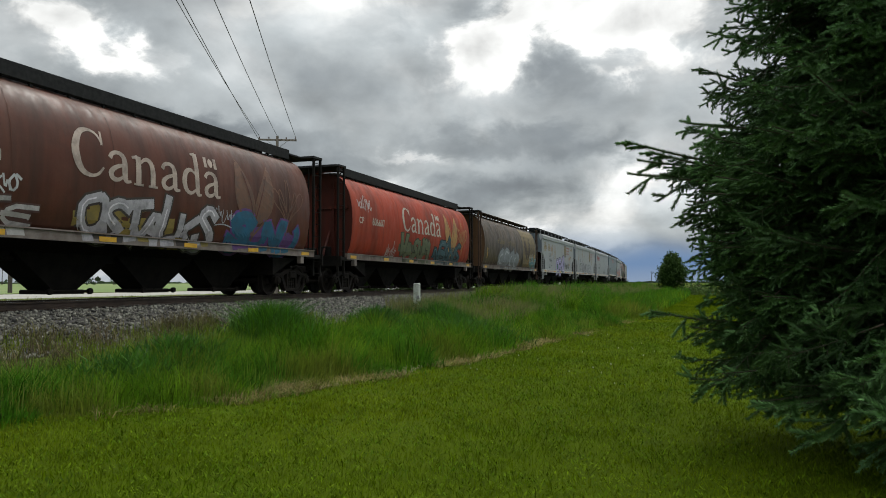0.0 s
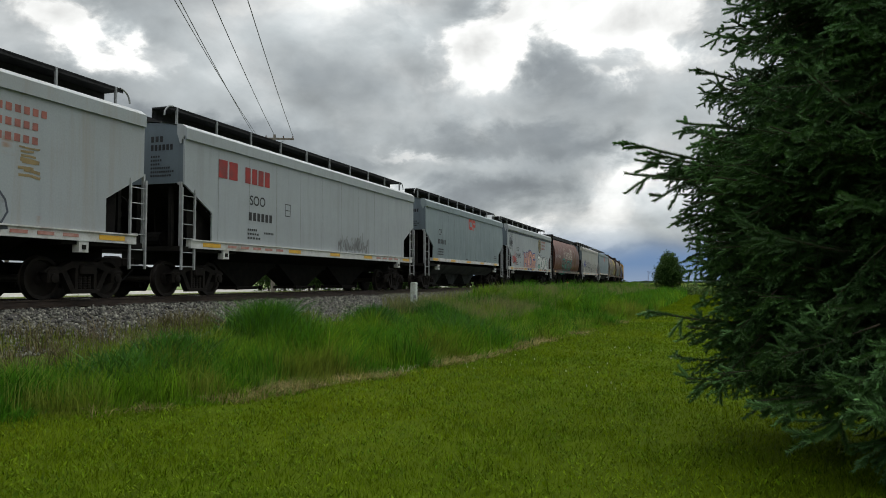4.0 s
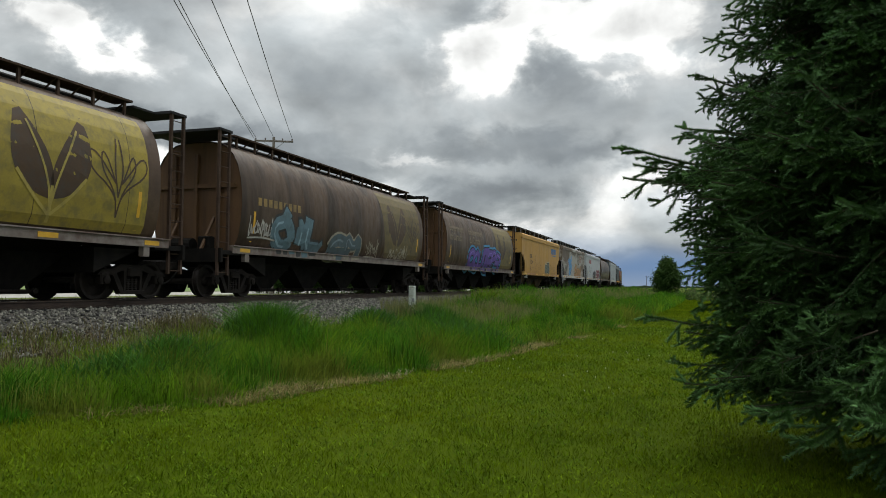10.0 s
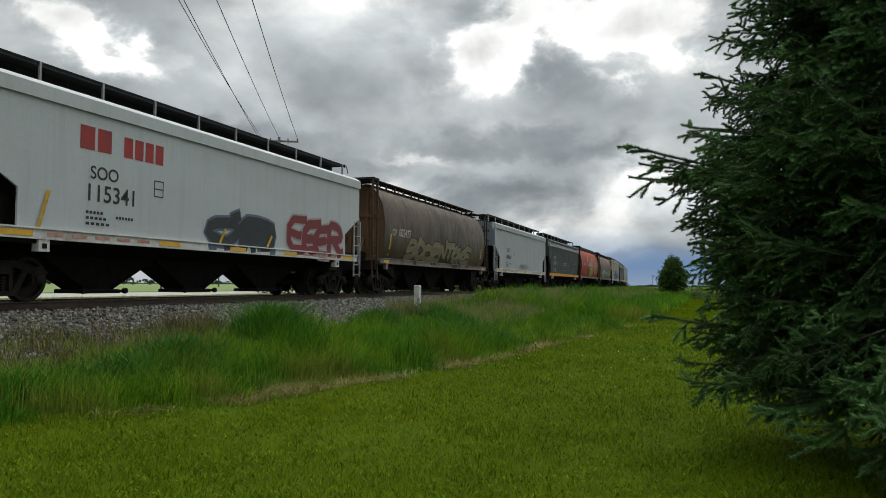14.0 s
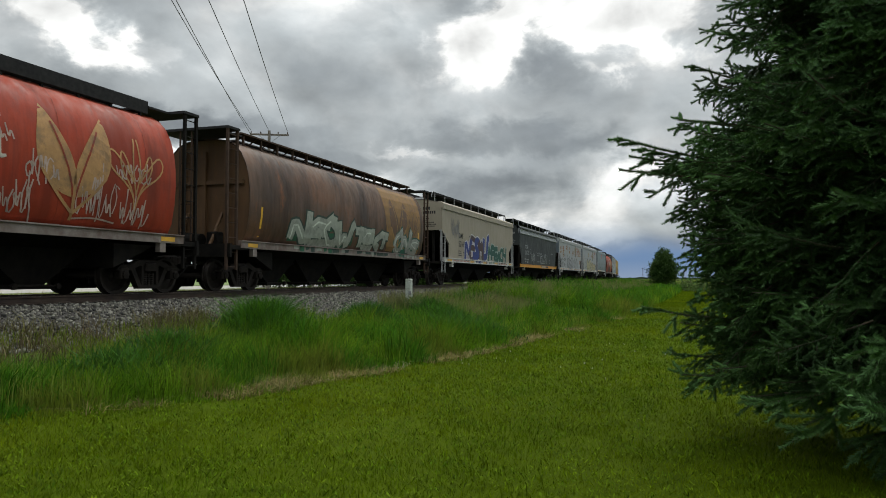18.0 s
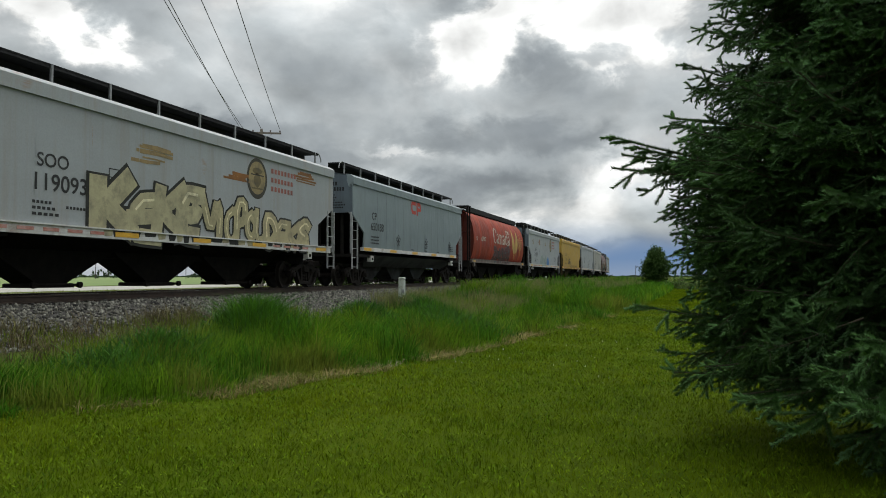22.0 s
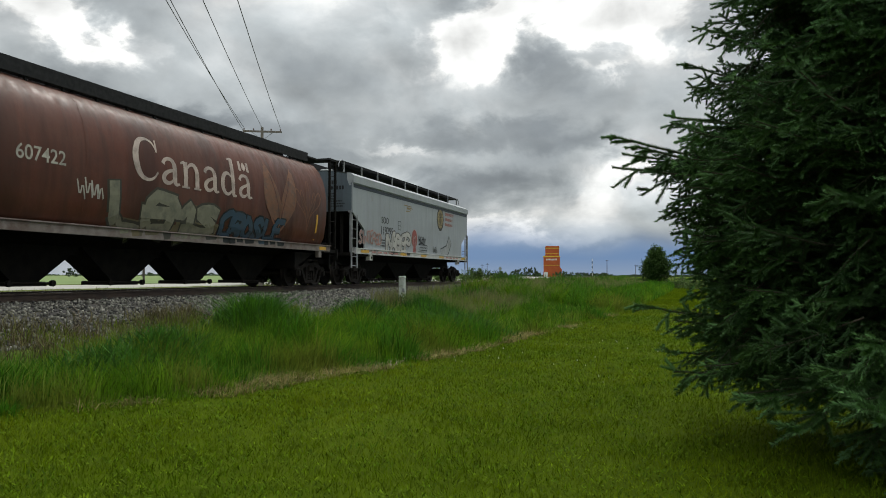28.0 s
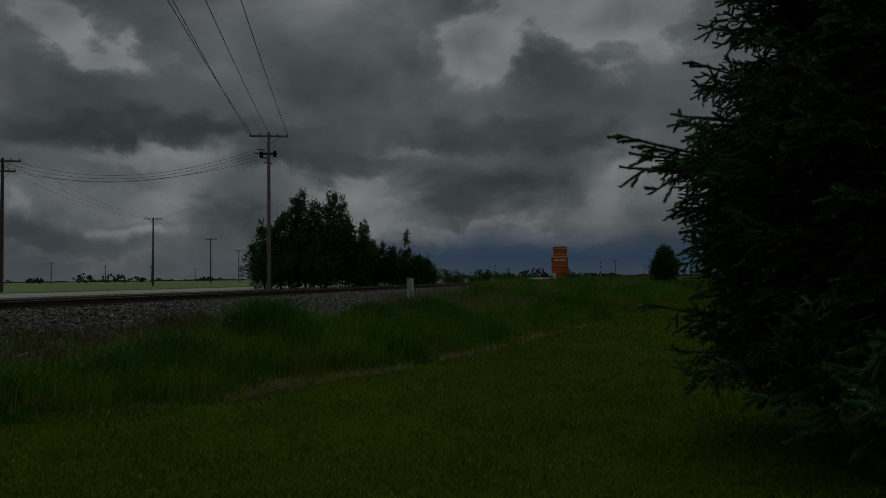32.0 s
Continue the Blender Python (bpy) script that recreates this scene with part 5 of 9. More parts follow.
def road_sign(turn, far, z, kind):
    x, y = aimed(turn, far)
    ob = thing("road_sign", "grey diamond road sign seen from behind on a post" if kind == "diamond" else "railway crossing sign on a tall post", "road sign", pose(x, y, z, 0, 0, -turn))
    part("post", Shape().box(-0.07, 0.07, -0.06, 0.06, -0.4, 4.2 if kind == "diamond" else 4.9), POLE_WOOD, ob)
    if kind == "diamond":
        part("panel", Shape().prism([(0, 2.6), (1.0, 3.6), (0, 4.6), (-1.0, 3.6)], -0.10, -0.07), SIGN_BACK, ob)
        part("tab", Shape().box(-0.7, 0.7, -0.10, -0.07, 1.7, 2.3), SIGN_BACK, ob)
    else:
        part("board", Shape().prism([(-0.5, 3.3), (0.5, 3.3), (0.8, 4.2), (0.4, 5.0), (-0.4, 5.0), (-0.8, 4.2)], -0.10, -0.07), SIGN_BACK, ob)


def elevator():
    x, y = aimed(-9.65, 500)
    ob = thing("grain_elevator", "tall orange-red wooden grain elevator with yellow trim far along the track", "grain elevator", pose(x, y, 0.6, 0, 0, 10))
    part("house", Shape().box(-5.4, 5.4, -5, 5, 2.2, 13.6), ELEV_RED, ob)
    part("cupola", Shape().box(-4.2, 4.9, -4, 4, 13.6, 19.4), ELEV_RED, ob)
    part("roof", Shape().prism([(-4.5, 19.4), (5.2, 19.4), (4.6, 20.6), (-3.8, 20.6)], -4.3, 4.3), ELEV_RED, ob)
    part("annex", Shape().prism([(5.4, 0), (6.6, 0), (6.6, 5.2), (5.4, 6.4)], -4, 4), ELEV_RED, ob)
    part("foundation", Shape().box(-5.5, 5.5, -5.1, 5.1, -0.5, 2.2), ELEV_RED, ob)
    part("driveway_shed", Shape().box(-5.0, -2.6, -7.5, -5.1, -0.4, 3.2), WHITE_PAINT, ob, "white office shed")
    for x0, x1, z0, z1, dy in ((-5.6, 5.6, 13.2, 14.0, -5.12), (-4.4, 5.1, 18.9, 19.5, -4.12), (-4.3, 5.0, 15.2, 15.6, -4.1), (-5.5, 5.5, 7.6, 7.9, -5.1)):
        part("trim", Shape().box(x0, x1, dy - 0.1, dy + 0.08, z0, z1), ELEV_YELLOW, ob, "yellow trim board")
    letters = Shape()
    for i in range(8):
        letters.box(-3.6 + 0.92 * i, -3.6 + 0.92 * i + 0.66, -5.09, -5.02, 11.0, 12.1)
    part("lettering", letters, WHITE_PAINT, ob, "white lettering, too far off to read")
    x, y = aimed(-6.6, 330)
    mast = thing("radio_mast", "thin red and white banded mast far off", "mast", pose(x, y, 0.5))
    for i in range(8):
        part("section", Shape().rod((0, 0, i * 1.05 - (0.5 if i == 0 else 0)), (0, 0, (i + 1) * 1.05), 0.16, 6), WHITE_PAINT if i % 2 else STEEL_DARK, mast)


# ---- the train ----
SIDE_ROUND = ((1.06, 1.22), (1.30, 1.33), (1.44, 1.62), (1.52, 2.1), (1.55, 2.55), (1.54, 2.95), (1.485, 3.35), (1.385, 3.70), (1.23, 4.00), (1.03, 4.22), (0.78, 4.36), (0.40, 4.43), (0.0, 4.44))


def side_round(z):
    return float(np.interp(z, [p[1] for p in SIDE_ROUND], [p[0] for p in SIDE_ROUND]))


def side_flat(z):
    return 1.56


def side_bowed(z):
    return 1.58 - 0.05 * ((z - 2.6) / 1.5) ** 2


def weld(me):
    """Joins the strips of a sheet at their common edges."""
    bm = bmesh.new()
    bm.from_mesh(me)
    bmesh.ops.remove_doubles(bm, verts=bm.verts[:], dist=0.0005)
    bm.to_mesh(me)
    bm.free()
    return me


def wheelset_mesh():
    sh = Shape()
    sh.rod((-0.9, 0, 0), (0.9, 0, 0), 0.085, 10)
    for side in (-1, 1):
        x = side * 0.755
        sh.spin([(0.10, -0.09), (0.14, -0.06), (0.16, 0.01), (0.36, 0.035), (0.385, -0.055), (0.457, -0.06), (0.455, 0.055), (0.485, 0.06), (0.485, 0.085), (0.40, 0.085), (0.34, 0.06), (0.15, 0.05), (0.12, 0.09)],
                (x, 0, 0), (-side, 0, 0), 28, 0)
        sh.rod((side * 0.86, 0, 0), (side * 0.98, 0, 0), 0.075, 8)
        for k in range(3):
            a = 2 * math.pi * k / 3
            sh.box(side * 0.985 - 0.012, side * 0.985 + 0.012, 0.04 * math.cos(a) - 0.012, 0.04 * math.cos(a) + 0.012, 0.04 * math.sin(a) - 0.012, 0.04 * math.sin(a) + 0.012)
    return sh.mesh("wheelset", WHEEL_STEEL, smooth=35)


WHEELSET = wheelset_mesh()
WHEELSETS = []
COUNT = {}


def add_truck(car, y):
    """A two-axle truck: side frames with spring nests, bolster, brake beams and two wheelsets."""
    if "frame" not in COUNT:
        fr = Shape()
        # cast frame with window openings: an outer band, columns and journal boxes
        fr.prism([(-1.14, 0.58), (-0.98, 0.70), (-0.68, 0.70), (-0.40, 0.82), (0.40, 0.82), (0.68, 0.70), (0.98, 0.70), (1.14, 0.58), (1.0, 0.55), (0.66, 0.57), (0.36, 0.68), (-0.36, 0.68), (-0.66, 0.57), (-1.0, 0.55)], 0.93, 1.10, "x")
        for k in (-1, 1):
            fr.prism([(k * 0.66, 0.60), (k * 0.52, 0.62), (k * 0.26, 0.15), (k * 0.40, 0.15)], 0.93, 1.09, "x")
            fr.prism([(k * 0.30, 0.70), (k * 0.22, 0.70), (k * 0.22, 0.18), (k * 0.30, 0.18)], 0.93, 1.10, "x")
            fr.box(0.94, 1.13, k * 0.889 - 0.15, k * 0.889 + 0.15, 0.36, 0.64, c=0.03)
            fr.spin([(0.10, 0), (0.10, 0.04), (0.06, 0.06)], (1.13, k * 0.889, 0.457), (1, 0, 0), 10)
        fr.box(0.93, 1.10, -0.40, 0.40, 0.12, 0.22, c=0.02)
        fr.box(0.90, 1.16, -0.20, 0.20, 0.55, 0.76, c=0.03)
        COUNT["frame"] = fr.mesh("side_frame", TRUCK_STEEL, smooth=30)
        sp = Shape()
        for k in (-0.13, 0.0, 0.13):
            sp.spin([(0.05 + 0.013 * (i % 2), 0.027 * i) for i in range(12)], (1.03, k, 0.22), (0, 0, 1), 8)
        COUNT["springs"] = sp.mesh("spring_nest", TRUCK_STEEL)
        bo = Shape().box(-1.0, 1.0, -0.19, 0.19, 0.52, 0.78, c=0.04)
        for k in (-1, 1):
            bo.rod((-0.85, k * 0.38, 0.42), (0.85, k * 0.38, 0.42), 0.05, 6)
            bo.box(-0.80, -0.70, k * 0.40 - 0.04, k * 0.40 + 0.04, 0.25, 0.62)
            bo.box(0.70, 0.80, k * 0.40 - 0.04, k * 0.40 + 0.04, 0.25, 0.62)
        COUNT["bolster"] = bo.mesh("bolster", TRUCK_STEEL)
    tr = part("truck", COUNT["bolster"], None, car, "cast steel two-axle truck")
    tr.matrix_basis = Matrix.Translation((0, y, 0))
    for a in (0, 180):
        fr = part("side_frame", COUNT["frame"], None, tr)
        fr.matrix_basis = pose(0, 0, 0, 0, 0, a)
        sp = part("spring_nest", COUNT["springs"], None, tr)
        sp.matrix_basis = pose(0, 0, 0, 0, 0, a)
    for k in (-0.889, 0.889):
        ws = part("wheelset", WHEELSET, None, tr, "steel wheels on an axle")
        ws.matrix_parent_inverse = Matrix.Translation((0, k, 0.457))
    return tr


def add_ladder(car, x, y0, y1, z0, z1, mat, step=0.40, r=0.022):
    sh = Shape()
    for y in (y0, y1):
        sh.box(x - r, x + r, y - r, y + r, z0, z1)
    z = z0 + 0.08
    while z < z1:
        sh.rod((x, y0, z), (x, y1, z), 0.013, 5)
        z += step
    return part("ladder", sh, mat, car)


def add_coupler(car, half):
    for k in (-1, 1):
        sh = Shape().box(-0.10, 0.10, min(k * (half - 0.9), k * (half - 0.28)), max(k * (half - 0.9), k * (half - 0.28)), 0.78, 0.98, c=0.02)
        sh.box(-0.16, 0.13, min(k * (half - 0.28), k * half), max(k * (half - 0.28), k * half), 0.74, 1.02, c=0.05)
        part("coupler", sh, TRUCK_STEEL, car)
        hose = Shape()
        last = Vector((0.22, k * (half - 0.55), 0.72))
        for i in range(1, 8):
            p = Vector((0.22 - 0.02 * i, k * (half - 0.55 + 0.08 * i), 0.72 - 0.34 * math.sin(i / 7 * math.pi * 0.62)))
            hose.rod(last, p, 0.022, 6, caps=False)
            last = p
        part("air_hose", hose, STEEL_DARK, car)


def add_hoppers(car, half, bays, z_top, wide_top, reach):
    """Discharge bays: inverted pyramids with outlet gates below."""
    span = 2 * reach / bays
    for i in range(bays):
        c = -reach + span * (i + 0.5)
        w0, w1 = span * 0.5 - 0.01, span * 0.5 * 0.24
        x0, x1 = wide_top, 0.36
        zb = 0.24
        sh = Shape()
        v = [(-x0, c - w0, z_top), (x0, c - w0, z_top), (x0, c + w0, z_top), (-x0, c + w0, z_top), (-0.46, c - w0, z_top - 0.34), (0.46, c - w0, z_top - 0.34), (0.46, c + w0, z_top - 0.34), (-0.46, c + w0, z_top - 0.34),
             (-x1, c - w1, zb), (x1, c - w1, zb), (x1, c + w1, zb), (-x1, c + w1, zb)]
        f = [(3, 2, 1, 0), (8, 9, 10, 11)]
        for a in (0, 4):
            f += [(a + j, a + (j + 1) % 4, a + 4 + (j + 1) % 4, a + 4 + j) for j in range(4)]
        sh.add(v, f)
        hp = part("hopper_bay", sh, STEEL_DARK, car, "near-black sloping discharge bay")
        gate = Shape().box(-0.48, 0.48, c - w1 - 0.12, c + w1 + 0.12, 0.14, 0.24, c=0.02)
        gate.rod((0.48, c - w1 - 0.3, 0.20), (0.48, c + w1 + 0.3, 0.20), 0.03, 6)
        gate.spin([(0.07, 0), (0.07, 0.08)], (0.48, c + w1 + 0.22, 0.20), (1, 0, 0), 8)
        gate.spin([(0.07, 0), (0.07, 0.08)], (0.48, c - w1 - 0.22, 0.20), (1, 0, 0), 8)
        part("outlet_gate", gate, TRUCK_STEEL, hp)


def brake_wheel(car, x, y, z, mat):
    sh = Shape()
    n = 16
    for i in range(n):
        a, b = 2 * math.pi * i / n, 2 * math.pi * (i + 1) / n
        sh.rod((x + 0.26 * math.cos(a), y, z + 0.26 * math.sin(a)), (x + 0.26 * math.cos(b), y, z + 0.26 * math.sin(b)), 0.016, 5, caps=False)
    for i in range(5):
        a = 2 * math.pi * i / 5
        sh.rod((x, y, z), (x + 0.26 * math.cos(a), y, z + 0.26 * math.sin(a)), 0.012, 4, caps=False)
    part("brake_wheel", sh, mat, car)


def round_car(half):
    """A cylindrical covered hopper: a barrel body between open end cages, black roof walkway, four bays."""
    car = thing("grain_hopper_car", "", "hopper car")
    end = half - 1.62
    sec = [(-x, z) for x, z in SIDE_ROUND] + [(x, z) for x, z in SIDE_ROUND[-2::-1]]
    fine = []
    for a, b in zip(sec[:-1], sec[1:]):
        fine += [a, ((a[0] + b[0]) / 2, (a[1] + b[1]) / 2)]
    fine.append(sec[-1])
    body = part("body", Shape().sweep(fine, [-end + 2 * end * i / 10 for i in range(11)]), STEEL_DARK, car, smooth=50)
    for k in (-0.86, -0.52, -0.17, 0.17, 0.52, 0.86):
        y = end * k
        part("weld_seam", Shape().sweep([(x * 1.002 + 0.003, z) for x, z in SIDE_ROUND[1:-2]], [y - 0.008, y + 0.008]), STEEL_DARK, body)
    rim = [(x, z) for x, z in fine]
    for k in (-1, 1):
        sh = Shape()
        y = k * (end - 0.02)
        sh.add([(x * 0.985, y, 1.22 + (z - 1.22) * 0.99) for x, z in rim], [tuple(range(len(rim)))])
        part("end_sheet", sh, STEEL_DARK, car)
        for x in (-0.75, 0.0, 0.75):
            part("end_rib", Shape().box(x - 0.05, x + 0.05, min(y, y + k * 0.10), max(y, y + k * 0.10), 1.2, 4.05), STEEL_DARK, car)
        part("end_rib", Shape().box(-1.35, 1.35, min(y, y + k * 0.08), max(y, y + k * 0.08), 3.05, 3.17), STEEL_DARK, car)
        # slanting stiffeners down to the platform
        for x in (-0.6, 0.6):
            part("end_rib", Shape().rod((x, y, 2.2), (x, k * (half - 1.0), 1.15), 0.05, 4), STEEL_DARK, car)
        # corner posts, ladders and the roof platform over the end
        for x in (-1.42, 1.42):
            add_ladder(car, x, k * (half - 0.68), k * (half - 1.14), 0.62 if x > 0 else 0.9, 4.66, STEEL_DARK, 0.42, 0.036)
        add_ladder_end = Shape()
        for x in (-0.2, 0.2):
            add_ladder_end.box(x - 0.02, x + 0.02, k * (half - 0.70) - 0.02, k * (half - 0.70) + 0.02, 1.1, 4.64)
        for i in range(8):
            add_ladder_end.rod((-0.2, k * (half - 0.70), 1.3 + 0.4 * i), (0.2, k * (half - 0.70), 1.3 + 0.4 * i), 0.012, 5)
        part("ladder", add_ladder_end, STEEL_DARK, car)
        part("roof_platform", Shape().box(-1.47, 1.47, min(k * (half - 0.62), k * (half - 1.22)), max(k * (half - 0.62), k * (half - 1.22)), 4.63, 4.70).box(-1.0, 1.0, min(k * (half - 1.22), k * (half - 2.0)), max(k * (half - 1.22), k * (half - 2.0)), 4.63, 4.68), GRATE_DARK, car)
        pl = Shape().box(-1.5, 1.5, min(k * (half - 0.66), k * (end - 0.1)), max(k * (half - 0.66), k * (end - 0.1)), 1.08, 1.20)
        pl.box(-1.55, 1.55, min(k * (half - 0.66), k * (half - 0.76)), max(k * (half - 0.66), k * (half - 0.76)), 0.86, 1.24)
        part("end_platform", pl, STEEL_DARK, car)
        tank = Shape().rod((-0.9, k * (half - 1.35), 1.38), (0.1, k * (half - 1.35), 1.38), 0.2, 12)
        tank.box(0.35, 0.75, k * (half - 1.35) - 0.15, k * (half - 1.35) + 0.15, 1.12, 1.62, c=0.03)
        part("brake_reservoir", tank, STEEL_DARK, car)
    for x in (-1, 1):
        sh = Shape().box(min(x * 1.40, x * 1.52), max(x * 1.40, x * 1.52), -(half - 1.25), half - 1.25, 1.13, 1.35)
        sh.box(min(x * 1.40, x * 1.56), max(x * 1.40, x * 1.56), -(half - 1.25), half - 1.25, 1.325, 1.355)
        part("side_sill", sh, SILL_PALE, car, "chalky worn side sill")
        for k in (-1, 1):
            part("jacking_pad", Shape().box(min(x * 1.36, x * 1.50), max(x * 1.36, x * 1.50), k * (half - 2.0) - 0.10, k * (half - 2.0) + 0.10, 0.90, 1.13), SILL_PALE, car)
    walk_ = Shape()
    for x in (-1, 1):
        walk_.box(min(x * 0.42, x * 0.98), max(x * 0.42, x * 0.98), -(half - 2.0), half - 2.0, 4.62, 4.67)
        part("walkway_skirt", Shape().box(min(x * 0.95, x * 0.98), max(x * 0.95, x * 0.98), -(half - 2.0), half - 2.0, 4.36, 4.62), GRATE_DARK, car)
        for i in range(21):
            y = -(half - 2.2) + 2 * (half - 2.2) * i / 20
            walk_.rod((x * 0.95, y, 4.62), (x * 0.55, y, 4.36), 0.022, 5)
        for i in range(15):
            y = -(half - 2.2) + 2 * (half - 2.2) * i / 14
            walk_.box(min(x * 0.88, x * 0.94), max(x * 0.88, x * 0.94), y - 0.03, y + 0.03, 4.15, 4.62)
    part("roof_walkway", walk_, GRATE_DARK, car, "black steel grating walkway")
    hatch = Shape().box(-0.36, 0.36, -(half - 2.6), half - 2.6, 4.40, 4.60, c=0.05)
    part("loading_hatch", hatch, STEEL_DARK, car)
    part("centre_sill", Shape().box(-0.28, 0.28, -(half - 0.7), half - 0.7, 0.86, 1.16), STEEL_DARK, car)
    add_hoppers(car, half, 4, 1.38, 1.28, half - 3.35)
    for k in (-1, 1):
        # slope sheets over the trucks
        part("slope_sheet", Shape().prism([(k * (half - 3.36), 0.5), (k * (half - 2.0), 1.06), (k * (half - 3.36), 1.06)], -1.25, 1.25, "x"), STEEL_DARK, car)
        add_truck(car, k * (half - 1.96))
    brake_wheel(car, -0.8, -(half - 0.62), 2.7, STEEL_DARK)
    add_coupler(car, half)
    return car


RIDE = 0.16


def flat_car(half, kind):
    """A flat-sided covered hopper with cut-away lower corners; kind 'g' is the taller ribbed sort with no side sill, 'd' the dark one."""
    car = thing("grain_hopper_car", "", "hopper car")
    e = half - (0.70 if kind == "g" else 0.78)
    side = side_bowed if kind == "g" else side_flat
    z0 = 1.42 if kind == "g" else 1.30
    # the cut-away lower corner: how far in, its inner and its outer height
    cut_y, cut_in, cut_out = {"s": (1.15, 2.05, 2.70), "g": (1.05, 1.98, 2.62), "d": (0.62, 1.75, 2.45)}[kind]
    for x in (-1, 1):
        sh = Shape()
        # panel drawn in upright strips between the cuts, so that it can bow
        ys = sorted({-e, e, *[k * (e - cut_y * j / 2) for k in (-1, 1) for j in (1, 2)], *[(e - 1.4) * k for k in (-0.75, -0.5, -0.25, 0, 0.25, 0.5, 0.75)]})

        for a, b in zip(ys[:-1], ys[1:]):
            rows = 6
            for j in range(rows):
                q = []
                for y, t in ((a, j), (b, j), (b, j + 1), (a, j + 1)):
                    lo = z0 if abs(a + b) / 2 < e - cut_y else cut_in + (cut_out - cut_in) * (abs(y) - e + cut_y) / cut_y
                    z = lo + (3.93 - lo) * t / rows
                    q.append((y, z))
                sh.add([(x * side(z), y, z) for y, z in q] + [(x * (side(z) - 0.05), y, z) for y, z in q], [(0, 1, 2, 3), (7, 6, 5, 4), (0, 4, 5, 1), (1, 5, 6, 2), (2, 6, 7, 3), (3, 7, 4, 0)])
        part("side_panel", weld(sh.mesh("side_panel", SILL_WHITE, 40)), None, car)
        if x > 0:
            n = 12 if kind == "g" else 9
            for i in range(1, n) if kind != "s" else range(n + 1):
                y = -e + 1.4 + (2 * e - 2.8) * i / n
                zs = [z0 + (4.0 - z0) * j / 6 for j in range(7)]
                w = 0.018 if kind == "g" else 0.007
                part("weld_seam", Shape().sweep([(side(z) + 0.006, z) for z in zs], [y - w, y + w]), SILL_WHITE, car)
        w = side(4.0)
        foot_z, head_z = (3.995, 4.09) if kind == "d" else (3.85, 4.13)
        ev = Shape().prism([(x * (w - 0.16), foot_z - 0.1), (x * (w - 0.10), foot_z - 0.1), (x * (w - 0.10), foot_z), (x * (w + 0.055), foot_z), (x * (w + 0.055), head_z), (x * (w - 0.10), 4.24), (x * (w - 0.25), 4.26), (x * (w - 0.25), 4.0)], -e, e)
        part("side_plate", ev, SILL_WHITE, car)
        if kind == "d":
            part("roof_flank", Shape().prism([(x * 1.50, 3.60), (x * 1.575, 3.60), (x * 1.625, 3.64), (x * 1.62, 3.72), (x * 1.595, 3.74), (x * 1.60, 3.82), (x * 1.575, 3.84), (x * 1.58, 3.91), (x * 1.55, 3.93), (x * 1.545, 4.03), (x * 1.51, 4.05), (x * 1.50, 4.14), (x * 1.40, 4.25), (x * 1.30, 4.25)], -e, e), SILL_WHITE, car, "paler grey corrugated roof edge")
        if kind == "g":
            sl = Shape().box(min(x * 1.42, x * 1.57), max(x * 1.42, x * 1.57), -(e - 1.0), e - 1.0, 1.26, 1.415)
            part("hopper_bay", Shape().add([(x * 1.50, -(e - 1.2), 1.26), (x * 1.50, e - 1.2, 1.26), (x * 1.0, e - 2.2, 0.80), (x * 1.0, -(e - 2.2), 0.80)], [(0, 1, 2, 3)]), STEEL_DARK, car)
        else:
            sl = Shape().box(min(x * 1.44, x * 1.60), max(x * 1.44, x * 1.60), -(e - 0.25), e - 0.25, 1.08, 1.30)
            sl.box(min(x * 1.44, x * 1.64), max(x * 1.44, x * 1.64), -(e - 0.25), e - 0.25, 1.275, 1.305)
        part("side_sill", sl, SILL_WHITE, car)
        for k in (-1, 1):
            jk = Shape()
            jk.box(min(x * 1.40, x * 1.58), max(x * 1.40, x * 1.58), k * (half - 2.55) - 0.13, k * (half - 2.55) + 0.13, 0.84, 1.08)
            jk.box(min(x * 1.57, x * 1.60), max(x * 1.57, x * 1.60), k * (half - 2.55) - 0.05, k * (half - 2.55) + 0.05, 0.90, 1.0, 1)
            part("jacking_pad", jk, [SILL_WHITE, STEEL_DARK], car)
    roof = [(side(4.06) - 0.2, 4.22), (1.25, 4.26), (0.9, 4.32), (0.45, 4.37), (0, 4.38), (-0.45, 4.37), (-0.9, 4.32), (-1.25, 4.26), (-side(4.06) + 0.2, 4.22)]
    part("roof", Shape().sweep(roof, [-e, e]), SILL_WHITE, car, smooth=40)
    for k in (-1, 1):
        up = Shape().prism([(-1.55, 2.74), (1.55, 2.74), (1.55, 4.15), (0.9, 4.31), (0, 4.37), (-0.9, 4.31), (-1.55, 4.15)], k * (e - 0.03), k * (e - 0.07), "y")
        part("end_sheet", up, SILL_WHITE, car)
        # slope sheet in near-black steel: the shade of the recess is put into its colour
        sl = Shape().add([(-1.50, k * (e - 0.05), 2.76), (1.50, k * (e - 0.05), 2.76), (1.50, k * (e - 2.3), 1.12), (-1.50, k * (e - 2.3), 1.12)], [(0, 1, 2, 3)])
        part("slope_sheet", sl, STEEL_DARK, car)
        # web plates that carry the slope sheet to the platform and fill the recess black
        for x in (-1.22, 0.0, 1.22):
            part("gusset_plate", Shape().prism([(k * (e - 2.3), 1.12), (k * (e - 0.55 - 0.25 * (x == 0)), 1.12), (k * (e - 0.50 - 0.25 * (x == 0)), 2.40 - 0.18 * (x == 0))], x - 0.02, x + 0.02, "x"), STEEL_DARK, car)
